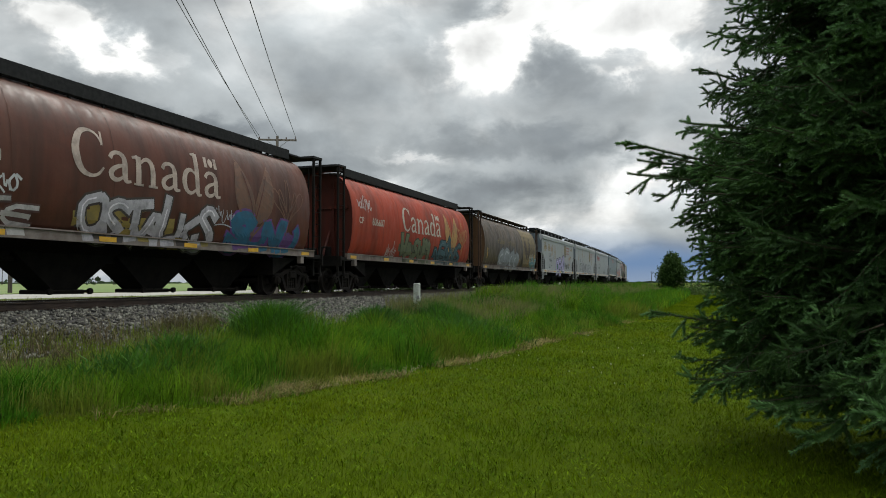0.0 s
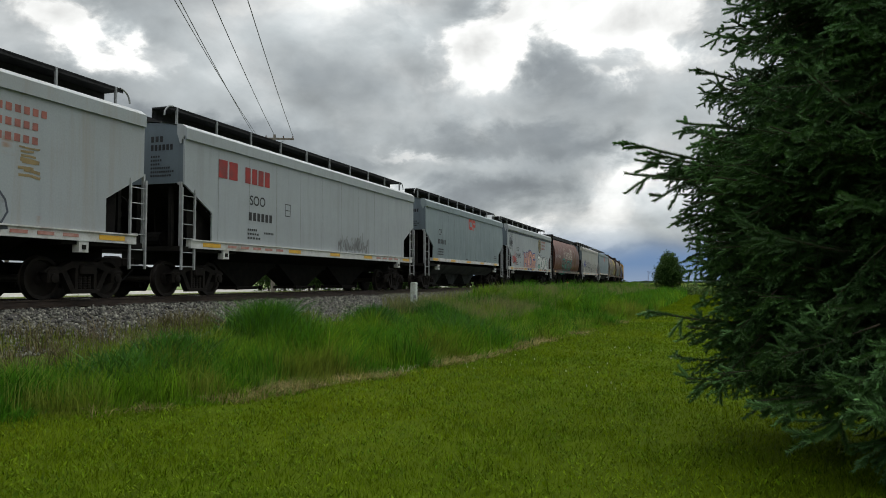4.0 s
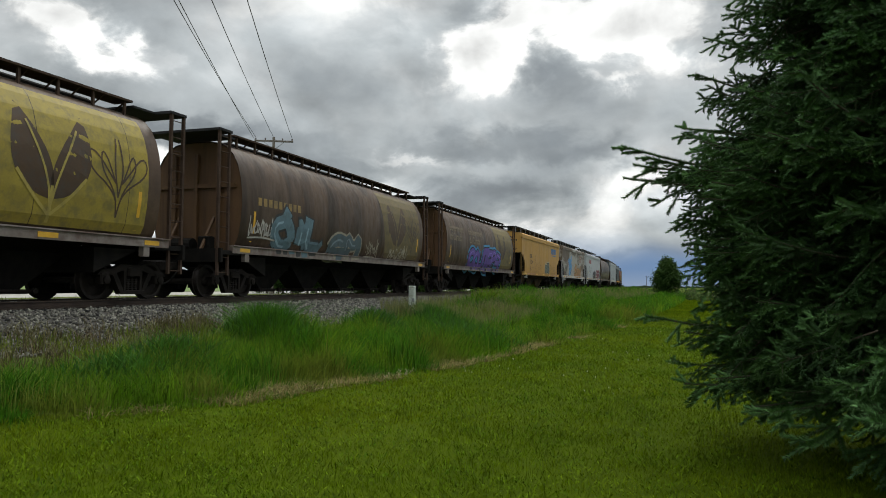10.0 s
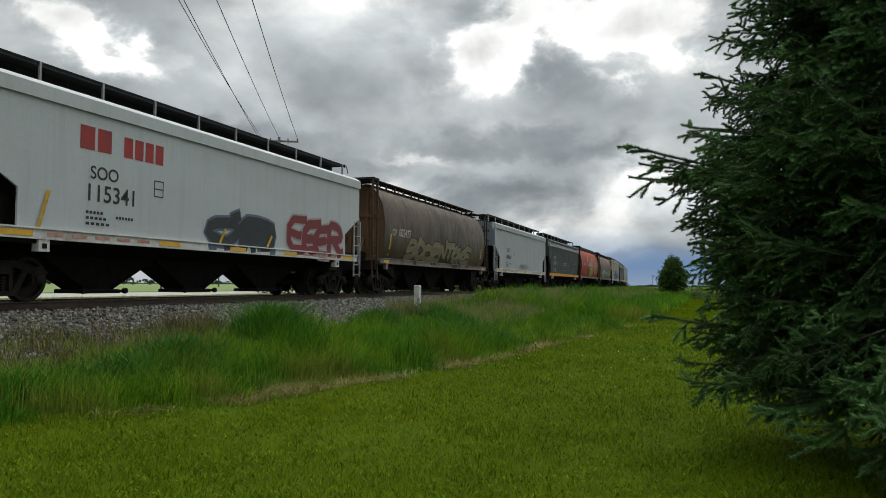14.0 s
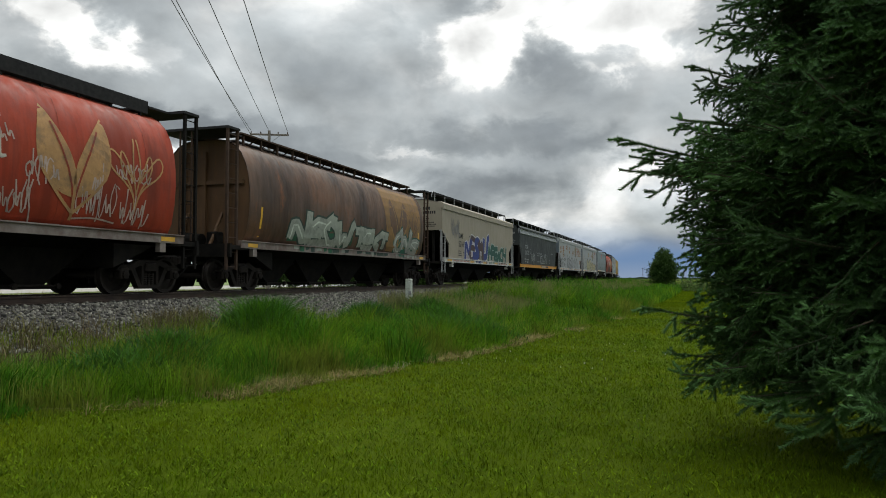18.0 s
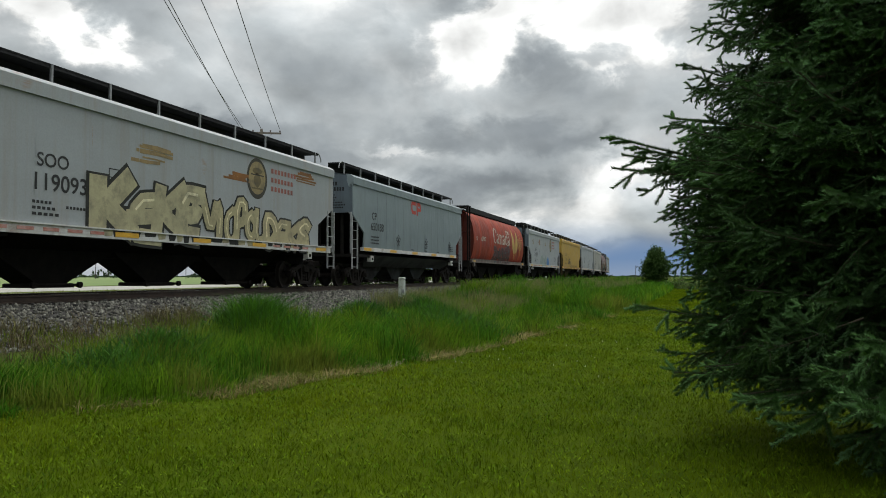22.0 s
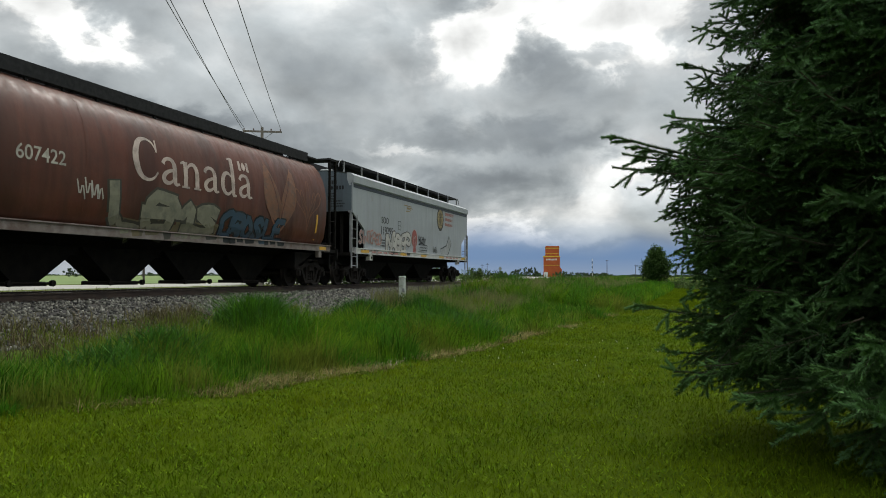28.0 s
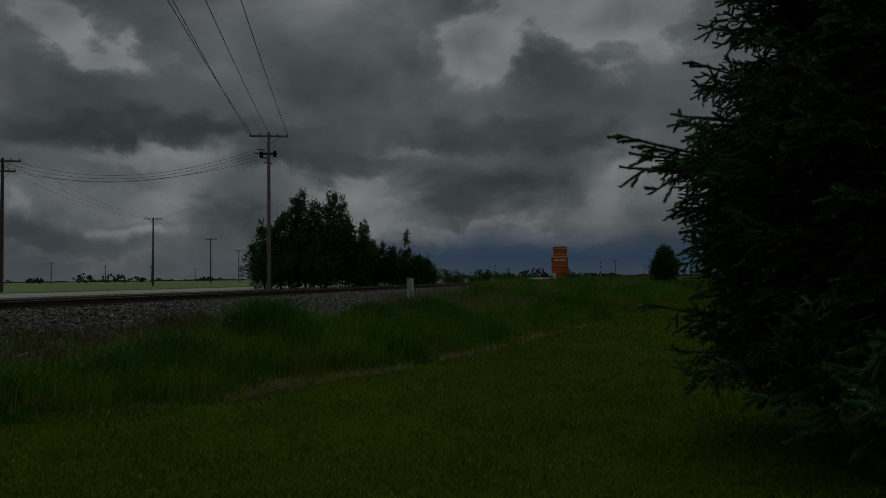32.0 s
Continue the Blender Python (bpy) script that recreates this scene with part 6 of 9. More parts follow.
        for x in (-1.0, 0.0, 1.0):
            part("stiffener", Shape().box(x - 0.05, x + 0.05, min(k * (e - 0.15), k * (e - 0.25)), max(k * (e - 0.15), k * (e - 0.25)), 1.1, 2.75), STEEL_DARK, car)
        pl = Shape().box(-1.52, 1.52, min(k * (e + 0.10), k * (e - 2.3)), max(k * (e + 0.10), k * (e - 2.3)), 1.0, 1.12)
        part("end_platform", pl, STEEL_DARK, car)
        for x in (-1.56, 1.56):
            add_ladder(car, x, k * (e + 0.08), k * (e - 0.42), 0.52, 2.72 if x < 0 else 2.6, LADDER_WHITE, 0.36, 0.024)
        for x in (-1.5, 1.5):
            post = Shape()
            post.box(x - 0.03, x + 0.03, k * (e + 0.06) - 0.03, k * (e + 0.06) + 0.03, 1.0, 2.75)
            post.box(min(x, x * 0.94), max(x, x * 0.94), k * (e + 0.06) - 0.02, k * (e + 0.06) + 0.02, 2.68, 2.75)
            part("corner_post", post, LADDER_WHITE, car)
        tank = Shape().rod((-0.7, k * (half - 1.5), 1.36), (0.35, k * (half - 1.5), 1.36), 0.2, 12)
        part("brake_reservoir", tank, STEEL_DARK, car)
    walk_ = Shape()
    for x in (-1, 1):
        walk_.box(min(x * 0.42, x * 1.0), max(x * 0.42, x * 1.0), -(e - 0.1), e - 0.1, 4.65, 4.69)
        walk_.box(min(x * 0.985, x * 1.0), max(x * 0.985, x * 1.0), -(e - 0.1), e - 0.1, 4.61, 4.71)
        walk_.box(min(x * 0.42, x * 0.44), max(x * 0.42, x * 0.44), -(e - 0.1), e - 0.1, 4.40, 4.65)
    part("roof_walkway", walk_, GRATE_DARK, car, "dark steel grating walkway")
    for x in (-1, 1):
        for i in range(10):
            y = -(e - 0.35) + 2 * (e - 0.35) * i / 9
            part("walkway_post", Shape().box(min(x * 0.98, x * 1.03), max(x * 0.98, x * 1.03), y - 0.025, y + 0.025, 4.17, 4.69), GALV, car)
    for k in (-1, 1):
        stand = Shape()
        last = Vector((1.0, k * (e - 0.2), 4.71))
        for i in range(1, 7):
            a = i / 6 * math.pi / 2
            p = Vector((1.0, k * (e - 0.2 + 0.32 * math.sin(a)), 4.71 - 0.30 * (1 - math.cos(a))))
            stand.rod(last, p, 0.022, 6, caps=False)
            last = p
        part("grab_iron", stand, GALV, car)
    part("loading_hatch", Shape().box(-0.34, 0.34, -(e - 0.8), e - 0.8, 4.36, 4.56, c=0.05), GALV, car)
    if kind == "g":
        for k in (-1, 1):
            part("stub_sill", Shape().box(-0.33, 0.33, min(k * (half - 0.7), k * (half - 4.0)), max(k * (half - 0.7), k * (half - 4.0)), 0.76, 1.16), STEEL_DARK, car)
    else:
        part("centre_sill", Shape().box(-0.30, 0.30, -(half - 0.7), half - 0.7, 0.84, 1.16), STEEL_DARK, car)
    add_hoppers(car, half, 3, 1.32, 1.42, half - 3.5)
    for k in (-1, 1):
        add_truck(car, k * (half - 1.98))
    brake_wheel(car, 0.75, half - 0.66, 2.0, STEEL_DARK)
    # the body rides on the trucks at its proper height
    for ob in car.children:
        if ob.name.split(".")[0] not in ("truck", "hopper_bay", "centre_sill"):
            up = RIDE + (0.07 if ob.name.split(".")[0] in ("roof_walkway", "walkway_post", "grab_iron") else 0.0)
            ob.matrix_basis = Matrix.Translation((0, 0, up)) @ ob.matrix_basis
    add_coupler(car, half)
    return car


# ---- lettering and spray paint on the near sides ----
LETTERS = {
    "A": [[(0, 0), (.5, 1), (1, 0)], [(.2, .4), (.8, .4)]], "B": [[(0, 0), (0, 1), (.7, 1), (.9, .75), (.7, .52), (0, .52)], [(.7, .52), (1, .28), (.7, 0), (0, 0)]],
    "C": [[(1, .85), (.6, 1), (.1, .8), (0, .4), (.3, 0), (1, .1)]], "D": [[(0, 0), (0, 1), (.6, 1), (1, .6), (.9, .2), (.5, 0), (0, 0)]], "E": [[(1, 1), (0, 1), (0, 0), (1, 0)], [(0, .5), (.8, .5)]],
    "H": [[(0, 0), (0, 1)], [(1, 0), (1, 1)], [(0, .5), (1, .5)]], "I": [[(.5, 0), (.5, 1)]], "K": [[(0, 0), (0, 1)], [(1, 1), (.1, .5), (1, 0)]], "L": [[(0, 1), (0, 0), (1, 0)]],
    "M": [[(0, 0), (.1, 1), (.5, .4), (.9, 1), (1, 0)]], "N": [[(0, 0), (0, 1), (1, 0), (1, 1)]], "O": [[(.5, 1), (.05, .75), (.05, .25), (.5, 0), (.95, .25), (.95, .75), (.5, 1)]],
    "P": [[(0, 0), (0, 1), (.8, 1), (1, .75), (.8, .5), (0, .5)]], "R": [[(0, 0), (0, 1), (.8, 1), (1, .75), (.8, .5), (0, .5)], [(.4, .5), (1, 0)]], "S": [[(1, .85), (.6, 1), (.1, .85), (.2, .6), (.8, .42), (.95, .15), (.5, 0), (0, .12)]],
    "T": [[(0, 1), (1, 1)], [(.5, 1), (.5, 0)]], "U": [[(0, 1), (.05, .2), (.5, 0), (.95, .2), (1, 1)]], "V": [[(0, 1), (.5, 0), (1, 1)]], "W": [[(0, 1), (.25, 0), (.5, .6), (.75, 0), (1, 1)]],
    "Y": [[(0, 1), (.5, .5), (1, 1)], [(.5, .5), (.5, 0)]], "Z": [[(0, 1), (1, 1), (0, 0), (1, 0)]],
}
FLAT_PAINT = {}


def spray(rgb):
    key = tuple(round(c, 3) for c in rgb)
    if key not in FLAT_PAINT:
        FLAT_PAINT[key] = material("weathered_marking_paint", key, tuple(c * 0.75 + 0.01 for c in key), 2.2, 0.6, spec=0.2, dirt=tuple(c * 0.45 + 0.03 for c in key), dirt_amount=0.5, dirt_scale=3.5)
    return FLAT_PAINT[key]


def ribbon(sh, pts, width, side, lift, slot):
    """A band of paint along a line of (y, z) points, laid on the car's side."""
    fine = []
    for a, b in zip(pts[:-1], pts[1:]):
        n = max(1, int(math.dist(a, b) / 0.12))
        fine += [(a[0] + (b[0] - a[0]) * i / n, a[1] + (b[1] - a[1]) * i / n) for i in range(n)]
    fine.append(pts[-1])
    left, right = [], []
    for i, p in enumerate(fine):
        a, b = fine[max(i - 1, 0)], fine[min(i + 1, len(fine) - 1)]
        d = math.dist(a, b) or 1.0
        ny, nz = -(b[1] - a[1]) / d, (b[0] - a[0]) / d
        k = width / 2
        e = 0.5 * width / max(d, 1e-6) if i in (0, len(fine) - 1) else 0
        oy, oz = ((a[0] - b[0]) * e * 0.6, (a[1] - b[1]) * e * 0.6) if i == 0 else (((b[0] - a[0]) * e * 0.6, (b[1] - a[1]) * e * 0.6) if e else (0, 0))
        left.append((p[0] + ny * k + oy, p[1] + nz * k + oz))
        right.append((p[0] - ny * k + oy, p[1] - nz * k + oz))
    n = len(fine)
    k = max(1, math.ceil(width / 0.09)) if side is side_round else 1
    v = []
    for j in range(k + 1):
        for (y0, z0), (y1, z1) in zip(left, right):
            y, z = y0 + (y1 - y0) * j / k, z0 + (z1 - z0) * j / k
            v.append((side(max(z, 1.0)) + lift + 0.0045 * (len(v) % n) / n, y, z))
    sh.add(v, [(j * n + i, j * n + i + 1, (j + 1) * n + i + 1, (j + 1) * n + i) for j in range(k) for i in range(n - 1)], slot)


def curved(pts, times=2):
    """Rounds a line's corners by cutting them."""
    for _ in range(times):
        out = [pts[0]]
        for a, b in zip(pts[:-1], pts[1:]):
            out += [(a[0] * 0.75 + b[0] * 0.25, a[1] * 0.75 + b[1] * 0.25), (a[0] * 0.25 + b[0] * 0.75, a[1] * 0.25 + b[1] * 0.75)]
        pts = out + [pts[-1]]
    return pts


def tag(car, side, word, y0, z0, w, h, fill, outline, seed=0, weight=0.24, back=None, shine=True, lean=0.12, label="", halo=None, fill2=None, sill=True):
    """A spray-painted piece: fat overlapping letters with an outline, on a cloud of background colour."""
    rng = random.Random(seed)
    z0 += 0.08 if side is side_round else 0.16
    h *= 0.84 if side is side_round else 0.93
    mats = [spray(outline), spray(fill), spray(back or outline), spray(tuple(min(1, c * 1.7 + 0.05) for c in fill)), spray(halo or outline), spray(fill2 or fill)]
    sh = Shape()
    if back:
        for j in range(9):
            a = rng.uniform(y0 - 0.1, y0 + w * 0.8)
            b = rng.uniform(z0 + 0.1 * h, z0 + 0.75 * h)
            ribbon(sh, [(a, b), (a + w * 0.25, b + rng.uniform(-0.15, 0.2) * h)], h * rng.uniform(0.25, 0.45), side, 0.002 + 0.0006 * j, 2)
    if back:
        part("graffiti_cloud", sh, mats, car, "soft cloud of spray paint behind the letters")
    n = len(word)
    cell = w / n
    for i, ch in enumerate(word):
        sh = Shape()
        sx, sz = cell * rng.uniform(0.82, 1.12), h * rng.uniform(0.75, 1.1)
        oy, oz = y0 + cell * i + cell * 0.04, z0 + h * rng.uniform(0, 0.14)
        sk = lean * rng.uniform(0.3, 1.8)
        bend = rng.uniform(-0.12, 0.12)
        strokes = [[(oy + (u + sk * (v - 0.5) + bend * v * v + rng.uniform(-0.11, 0.11)) * sx, oz + (v + rng.uniform(-0.09, 0.09)) * sz) for u, v in s] for s in LETTERS.get(ch, LETTERS["S"])]
        # a flourish off the letter's end, then rounded corners
        y_, z_ = strokes[-1][-1]
        strokes[-1] = strokes[-1] + [(y_ + rng.uniform(-0.25, 0.35) * sx, z_ + rng.uniform(-0.10, 0.22) * sz)]
        strokes = [curved(s, 1) for s in strokes]
        wt = weight * 1.35 * min(cell, h) * rng.uniform(0.85, 1.25)
        for s in strokes if halo else ():
            ribbon(sh, s, wt * 1.25 + 0.30, side, 0.0045 + 0.0004 * i, 4)
        for s in strokes:
            ribbon(sh, s, wt * 1.22 + 0.06, side, 0.008 + 0.0006 * i, 0)
        for k, s in enumerate(strokes):
            ribbon(sh, s, wt, side, 0.0150 + 0.0006 * i + 0.002 * k, 5 if fill2 and i % 2 else 1)
        if shine:
            for s in strokes[:1]:
                ribbon(sh, s[1:len(s) // 2], wt * 0.16, side, 0.026 + 0.0006 * i, 3)
        part("graffiti_letter", sh, mats, car, label or "spray-painted graffiti letter")
    if sill and w > 2.0:
        # overspray that runs down onto the sill
        sh = Shape()
        x, lo, hi = (1.523, 1.14, 1.32) if side is side_round else (1.603, 1.25, 1.43)
        y = y0 + 0.1
        while y < y0 + w - 0.3:
            k = rng.uniform(0.18, 0.5)
            t = rng.uniform(0.5, 1.0)
            z = hi - (hi - lo) * t
            slot = rng.choice((0, 1, 1, 2))
            sh.add([(x, y, z), (x, y + k * rng.uniform(0.8, 1.1), z + rng.uniform(0, 0.04)), (x, y + k, hi), (x, y - 0.04, hi)], [(0, 1, 2, 3)], slot)
            y += k * rng.uniform(0.9, 1.6)
        tagged(part("overspray", sh, mats, car, "spray paint run over onto the sill"), kind="stuff")


def bubbles(car, side, n, y0, z0, w, h, rgb, seed, width=0.045):
    """Fat letters sprayed in outline only, each one a loop with an eye."""
    rng = random.Random(seed)
    cell = w / n
    for i in range(n):
        sh = Shape()
        c, m, k, t = y0 + cell * (i + 0.5), z0 + h * rng.uniform(0.42, 0.52), cell * rng.uniform(0.5, 0.66), h * rng.uniform(0.45, 0.6)
        ring = [(c + k * rng.uniform(0.82, 1.12) * math.cos(a), m + t * rng.uniform(0.8, 1.15) * math.sin(a)) for a in [2 * math.pi * q / 9 + 0.4 for q in range(9)]]
        ribbon(sh, curved(ring + ring[:1]), width, side, 0.008 + 0.0012 * i, 0)
        eye = [(c + rng.uniform(-0.1, 0.1) * k + k * 0.28 * math.cos(a), m + t * 0.3 * math.sin(a)) for a in [2 * math.pi * q / 5 for q in range(5)]]
        ribbon(sh, curved(eye + eye[:1]) if rng.random() < 0.6 else curved([(c, m - t * 0.8), (c + 0.2 * k, m), (c - 0.1 * k, m + t * 0.5)]), width * 0.9, side, 0.010, 0)
        part("graffiti_letter", sh, [spray(rgb)], car, "black outline of a sprayed letter")


def scrawl(car, side, y0, z0, w, h, rgb, seed, width=0.03):
    """A quick one-line scribble."""
    rng = random.Random(seed)
    sh = Shape()
    y = y0
    while y < y0 + w - 0.1:
        c = rng.uniform(0.12, 0.26)
        k = rng.choice("cvvklon")
        top = h * rng.uniform(0.55, 1.1)
        shape = {"c": [(0.9, 0.8), (0.4, 1.0), (0.0, 0.5), (0.4, 0.0), (1.0, 0.25)], "k": [(0.1, 1.1), (0.0, 0.0), (0.15, 0.55), (0.9, 1.0), (0.2, 0.5), (1.1, -0.1)], "n": [(0.0, 0.0), (0.2, 1.1), (0.5, 0.2), (0.8, 1.2), (0.9, -0.15)], "l": [(0.3, 1.2), (0.1, 0.1), (0.5, 0.0), (0.9, 0.5)], "v": [(0.0, 0.9), (0.4, 0.0), (0.6, 0.8), (1.0, 0.1)],
                 "o": [(0.5, 0.9), (0.0, 0.5), (0.4, 0.0), (0.9, 0.4), (0.5, 0.9), (1.1, 0.7)]}[k]
        ribbon(sh, curved([(y + u * c, z0 + v * top + rng.uniform(-0.05, 0.05)) for u, v in shape], 1), width * rng.uniform(0.8, 1.2), side, 0.007 + 0.004 * (y - y0) / w, 0)
        y += c * rng.uniform(0.6, 0.95)
    if rng.random() < 0.5:
        ribbon(sh, curved([(y0, z0 - 0.08), (y0 + w * 0.5, z0 - 0.02), (y0 + w, z0 - 0.1)]), width, side, 0.011, 0)
    part("graffiti", sh, [spray(rgb)], car, "thin scribbled graffiti")


def rust_brush(car, side, y0, z0, w, h, seed, rgb=(0.27, 0.115, 0.032)):
    """A patch where rust has been brushed out in level strokes."""
    rng = random.Random(seed)
    n = max(4, int(h / 0.075))
    for i in range(n):
        sh = Shape()
        a = y0 + rng.uniform(0, 0.35) * w
        b = y0 + w * rng.uniform(0.65, 1.0)
        z = z0 + h * (i + rng.uniform(0.1, 0.9)) / n
        ribbon(sh, [(a, z), ((a + b) / 2, z + rng.uniform(-0.02, 0.02)), (b, z + rng.uniform(-0.04, 0.03))], rng.uniform(0.03, 0.085), side, 0.0035 + 0.0002 * i, 0)
        part("rust_streak", sh, [spray(rgb)], car, "brushed streak of orange rust")


def bars(car, side, y0, z0, w, h, n, rgb, name="marking", gap=0.28, label=""):
    """Painted marks: n upright blocks in a row."""
    sh = Shape()
    cell = w / n
    for i in range(n):
        a, b = y0 + cell * i, y0 + cell * (i + 1 - gap)
        rows = max(1, int(h / 0.2))
        for j in range(rows):
            z, t = z0 + h * j / rows, z0 + h * (j + 1) / rows
            sh.add([(side(z) + 0.007, a, z), (side(z) + 0.007, b, z), (side(t) + 0.007, b, t), (side(t) + 0.007, a, t)], [(0, 1, 2, 3)])
    tagged(part(name, sh, [spray(rgb)], car, label), kind="stuff")


TEXTS = {}


def lettering(car, side, text, y0, z0, w, rgb, label="", name="lettering", squash=1.0):
    """Real words, laid on the side: w is the width of the line."""
    if text not in TEXTS:
        cu = bpy.data.curves.new("words", "FONT")
        cu.body, cu.offset = text, 0.012
        tmp = new("words", cu)
        bpy.context.view_layer.update()
        me = bpy.data.meshes.new_from_object(tmp.evaluated_get(bpy.context.evaluated_depsgraph_get()))
        bpy.data.objects.remove(tmp)
        bm = bmesh.new()
        bm.from_mesh(me)
        for i in range(-3, 12):
            bmesh.ops.bisect_plane(bm, geom=bm.verts[:] + bm.edges[:] + bm.faces[:], plane_co=(0, i * 0.09, 0), plane_no=(0, 1, 0))
        TEXTS[text] = ([tuple(v.co) for v in bm.verts], [tuple(v.index for v in f.verts) for f in bm.faces])
        bm.free()
    v, f = TEXTS[text]
    x0, x1 = min(p[0] for p in v), max(p[0] for p in v)
    k = w / (x1 - x0)
    pts = [(side(z0 + p[1] * k * squash) + 0.007, y0 + (p[0] - x0) * k, z0 + p[1] * k * squash) for p in v]
    if w / len(text) < 0.15:
        tagged(part(name, Shape().add(pts, f), [spray(rgb)], car, label), kind="stuff")
        return
    # each letter a piece of its own
    root = list(range(len(v)))

    def top(i):
        while root[i] != i:
            i = root[i]
        return i

    for face in f:
        for i in face[1:]:
            root[top(i)] = top(face[0])
    groups = {}
    for face in f:
        groups.setdefault(top(face[0]), []).append(face)
    for faces in groups.values():
        use = sorted({i for face in faces for i in face})
        at = {i: n for n, i in enumerate(use)}
        part("letter", Shape().add([pts[i] for i in use], [tuple(at[i] for i in face) for face in faces]), [spray(rgb)], car, label)


def blob(sh, side, cy_, cz_, ry, rz, slot=0, lift=0.007, n=20, lean=0.0, point=1.0):
    """A filled oval or leaf on the side, in upright slices."""
    rows = 16
    for j in range(rows):
        t0, t1 = (-math.cos(math.pi * q / rows) for q in (j, j + 1))
        w0, w1 = [ry * max(0.0, 1 - t * t) ** (0.5 * point) for t in (t0, t1)]
        z_0, z_1 = cz_ + rz * t0, cz_ + rz * t1
        a, b = lean * t0 * rz, lean * t1 * rz
        sh.add([(side(z_0) + lift, cy_ - w0 + a, z_0), (side(z_0) + lift, cy_ + w0 + a, z_0), (side(z_1) + lift, cy_ + w1 + b, z_1), (side(z_1) + lift, cy_ - w1 + b, z_1)], [(0, 1, 2, 3)], slot)


# upright serif letters as pen strokes: points (across, up, pen width)
SERIF = {
    "C": (1.0, [[(0.90, 0.74, 0.05), (0.80, 0.92, 0.05), (0.55, 0.98, 0.06), (0.26, 0.88, 0.14), (0.12, 0.50, 0.21), (0.28, 0.13, 0.15), (0.56, 0.03, 0.07), (0.80, 0.09, 0.06), (0.94, 0.25, 0.05)], [(0.91, 0.98, 0.05), (0.90, 0.70, 0.06)]]),
    "a": (0.80, [[(0.13, 0.48, 0.12), (0.20, 0.59, 0.09), (0.40, 0.63, 0.08), (0.56, 0.55, 0.13), (0.58, 0.40, 0.16), (0.58, 0.10, 0.16), (0.66, 0.03, 0.08), (0.78, 0.06, 0.05)], [(0.56, 0.38, 0.07), (0.28, 0.31, 0.09), (0.13, 0.18, 0.15), (0.20, 0.06, 0.12), (0.38, 0.04, 0.08), (0.56, 0.15, 0.06)]]),
    "n": (0.92, [[(0.02, 0.58, 0.05), (0.20, 0.62, 0.08)], [(0.22, 0.63, 0.16), (0.22, 0.02, 0.16)], [(0.24, 0.46, 0.06), (0.44, 0.61, 0.08), (0.62, 0.58, 0.12), (0.70, 0.42, 0.16), (0.70, 0.02, 0.16)], [(0.06, 0.02, 0.05), (0.38, 0.02, 0.05)], [(0.54, 0.02, 0.05), (0.86, 0.02, 0.05)]]),
    "d": (0.88, [[(0.62, 0.50, 0.06), (0.42, 0.62, 0.08), (0.20, 0.52, 0.14), (0.13, 0.30, 0.17), (0.22, 0.09, 0.13), (0.42, 0.02, 0.08), (0.62, 0.14, 0.06)], [(0.66, 1.02, 0.16), (0.66, 0.06, 0.16), (0.74, 0.02, 0.08), (0.84, 0.03, 0.05)], [(0.48, 0.98, 0.05), (0.66, 1.00, 0.08)]]),
}


def pen(sh, pts, side, lift, slot=0):
    """A stroke whose width changes along it; pts: (y, z, width)."""
    fine = curved3(pts)
    v, n = [], len(fine)
    for i, (y, z, w) in enumerate(fine):
        a, b = fine[max(i - 1, 0)], fine[min(i + 1, n - 1)]
        d = math.dist(a[:2], b[:2]) or 1.0
        ny, nz = -(b[1] - a[1]) / d, (b[0] - a[0]) / d
        for j in (-0.5, -0.17, 0.17, 0.5):
            q = z + nz * w * j
            v.append((side(q) + lift + 0.0015 * (i % 2), y + ny * w * j, q))
    sh.add(v, [(4 * i + j, 4 * i + j + 1, 4 * i + 5 + j, 4 * i + 4 + j) for i in range(n - 1) for j in range(3)], slot)


def pen_line(pts, w, side, lift):
    """One sprayed line, thin where it starts and ends."""
    sh = Shape()
    n = len(pts) - 1
    pen(sh, [(y, z, w * (0.7 + 0.5 * math.sin(math.pi * k / n))) for k, (y, z) in enumerate(pts)], side, lift)
    return sh


def curved3(pts, times=2):
    """Rounds a stroke's corners, with its width."""
    if len(pts) == 2:
        return [tuple(p + (q - p) * k / 4 for p, q in zip(*pts)) for k in range(5)]
    for _ in range(times):
        out = [pts[0]]
        for a, b in zip(pts[:-1], pts[1:]):
            out += [tuple(p * 0.75 + q * 0.25 for p, q in zip(a, b)), tuple(p * 0.25 + q * 0.75 for p, q in zip(a, b))]
        pts = out + [pts[-1]]
    return pts


def canada(car, rgb=(0.55, 0.50, 0.42)):
    """The serif wordmark, a letter at a time, and its small flag."""
    y, z0, wide, tall = -2.5, 2.52, 0.98, 1.08
    for ch in "Canada":
        sh = Shape()
        step, strokes = SERIF[ch]
        for k, s in enumerate(strokes):
            pen(sh, [(y + u * wide, z0 + v * tall, w * 1.05) for u, v, w in s], side_round, 0.007 + 0.003 * k)
        part("letter", sh, [spray(rgb)], car, "large faded white letter of the wordmark")
        y += step * wide
    sh = Shape()
    for a, b in ((1.95, 2.07), (2.36, 2.48)):
        sh.add([(side_round(z) + 0.008, q, z) for q, z in ((a, 3.32), (b, 3.32), (b, 3.60), (a, 3.60))], [(0, 1, 2, 3)])
    blob(sh, side_round, 2.215, 3.46, 0.10, 0.13, 0, 0.008, point=1.8)
    part("emblem", sh, [spray(rgb)], car, "small flag emblem")


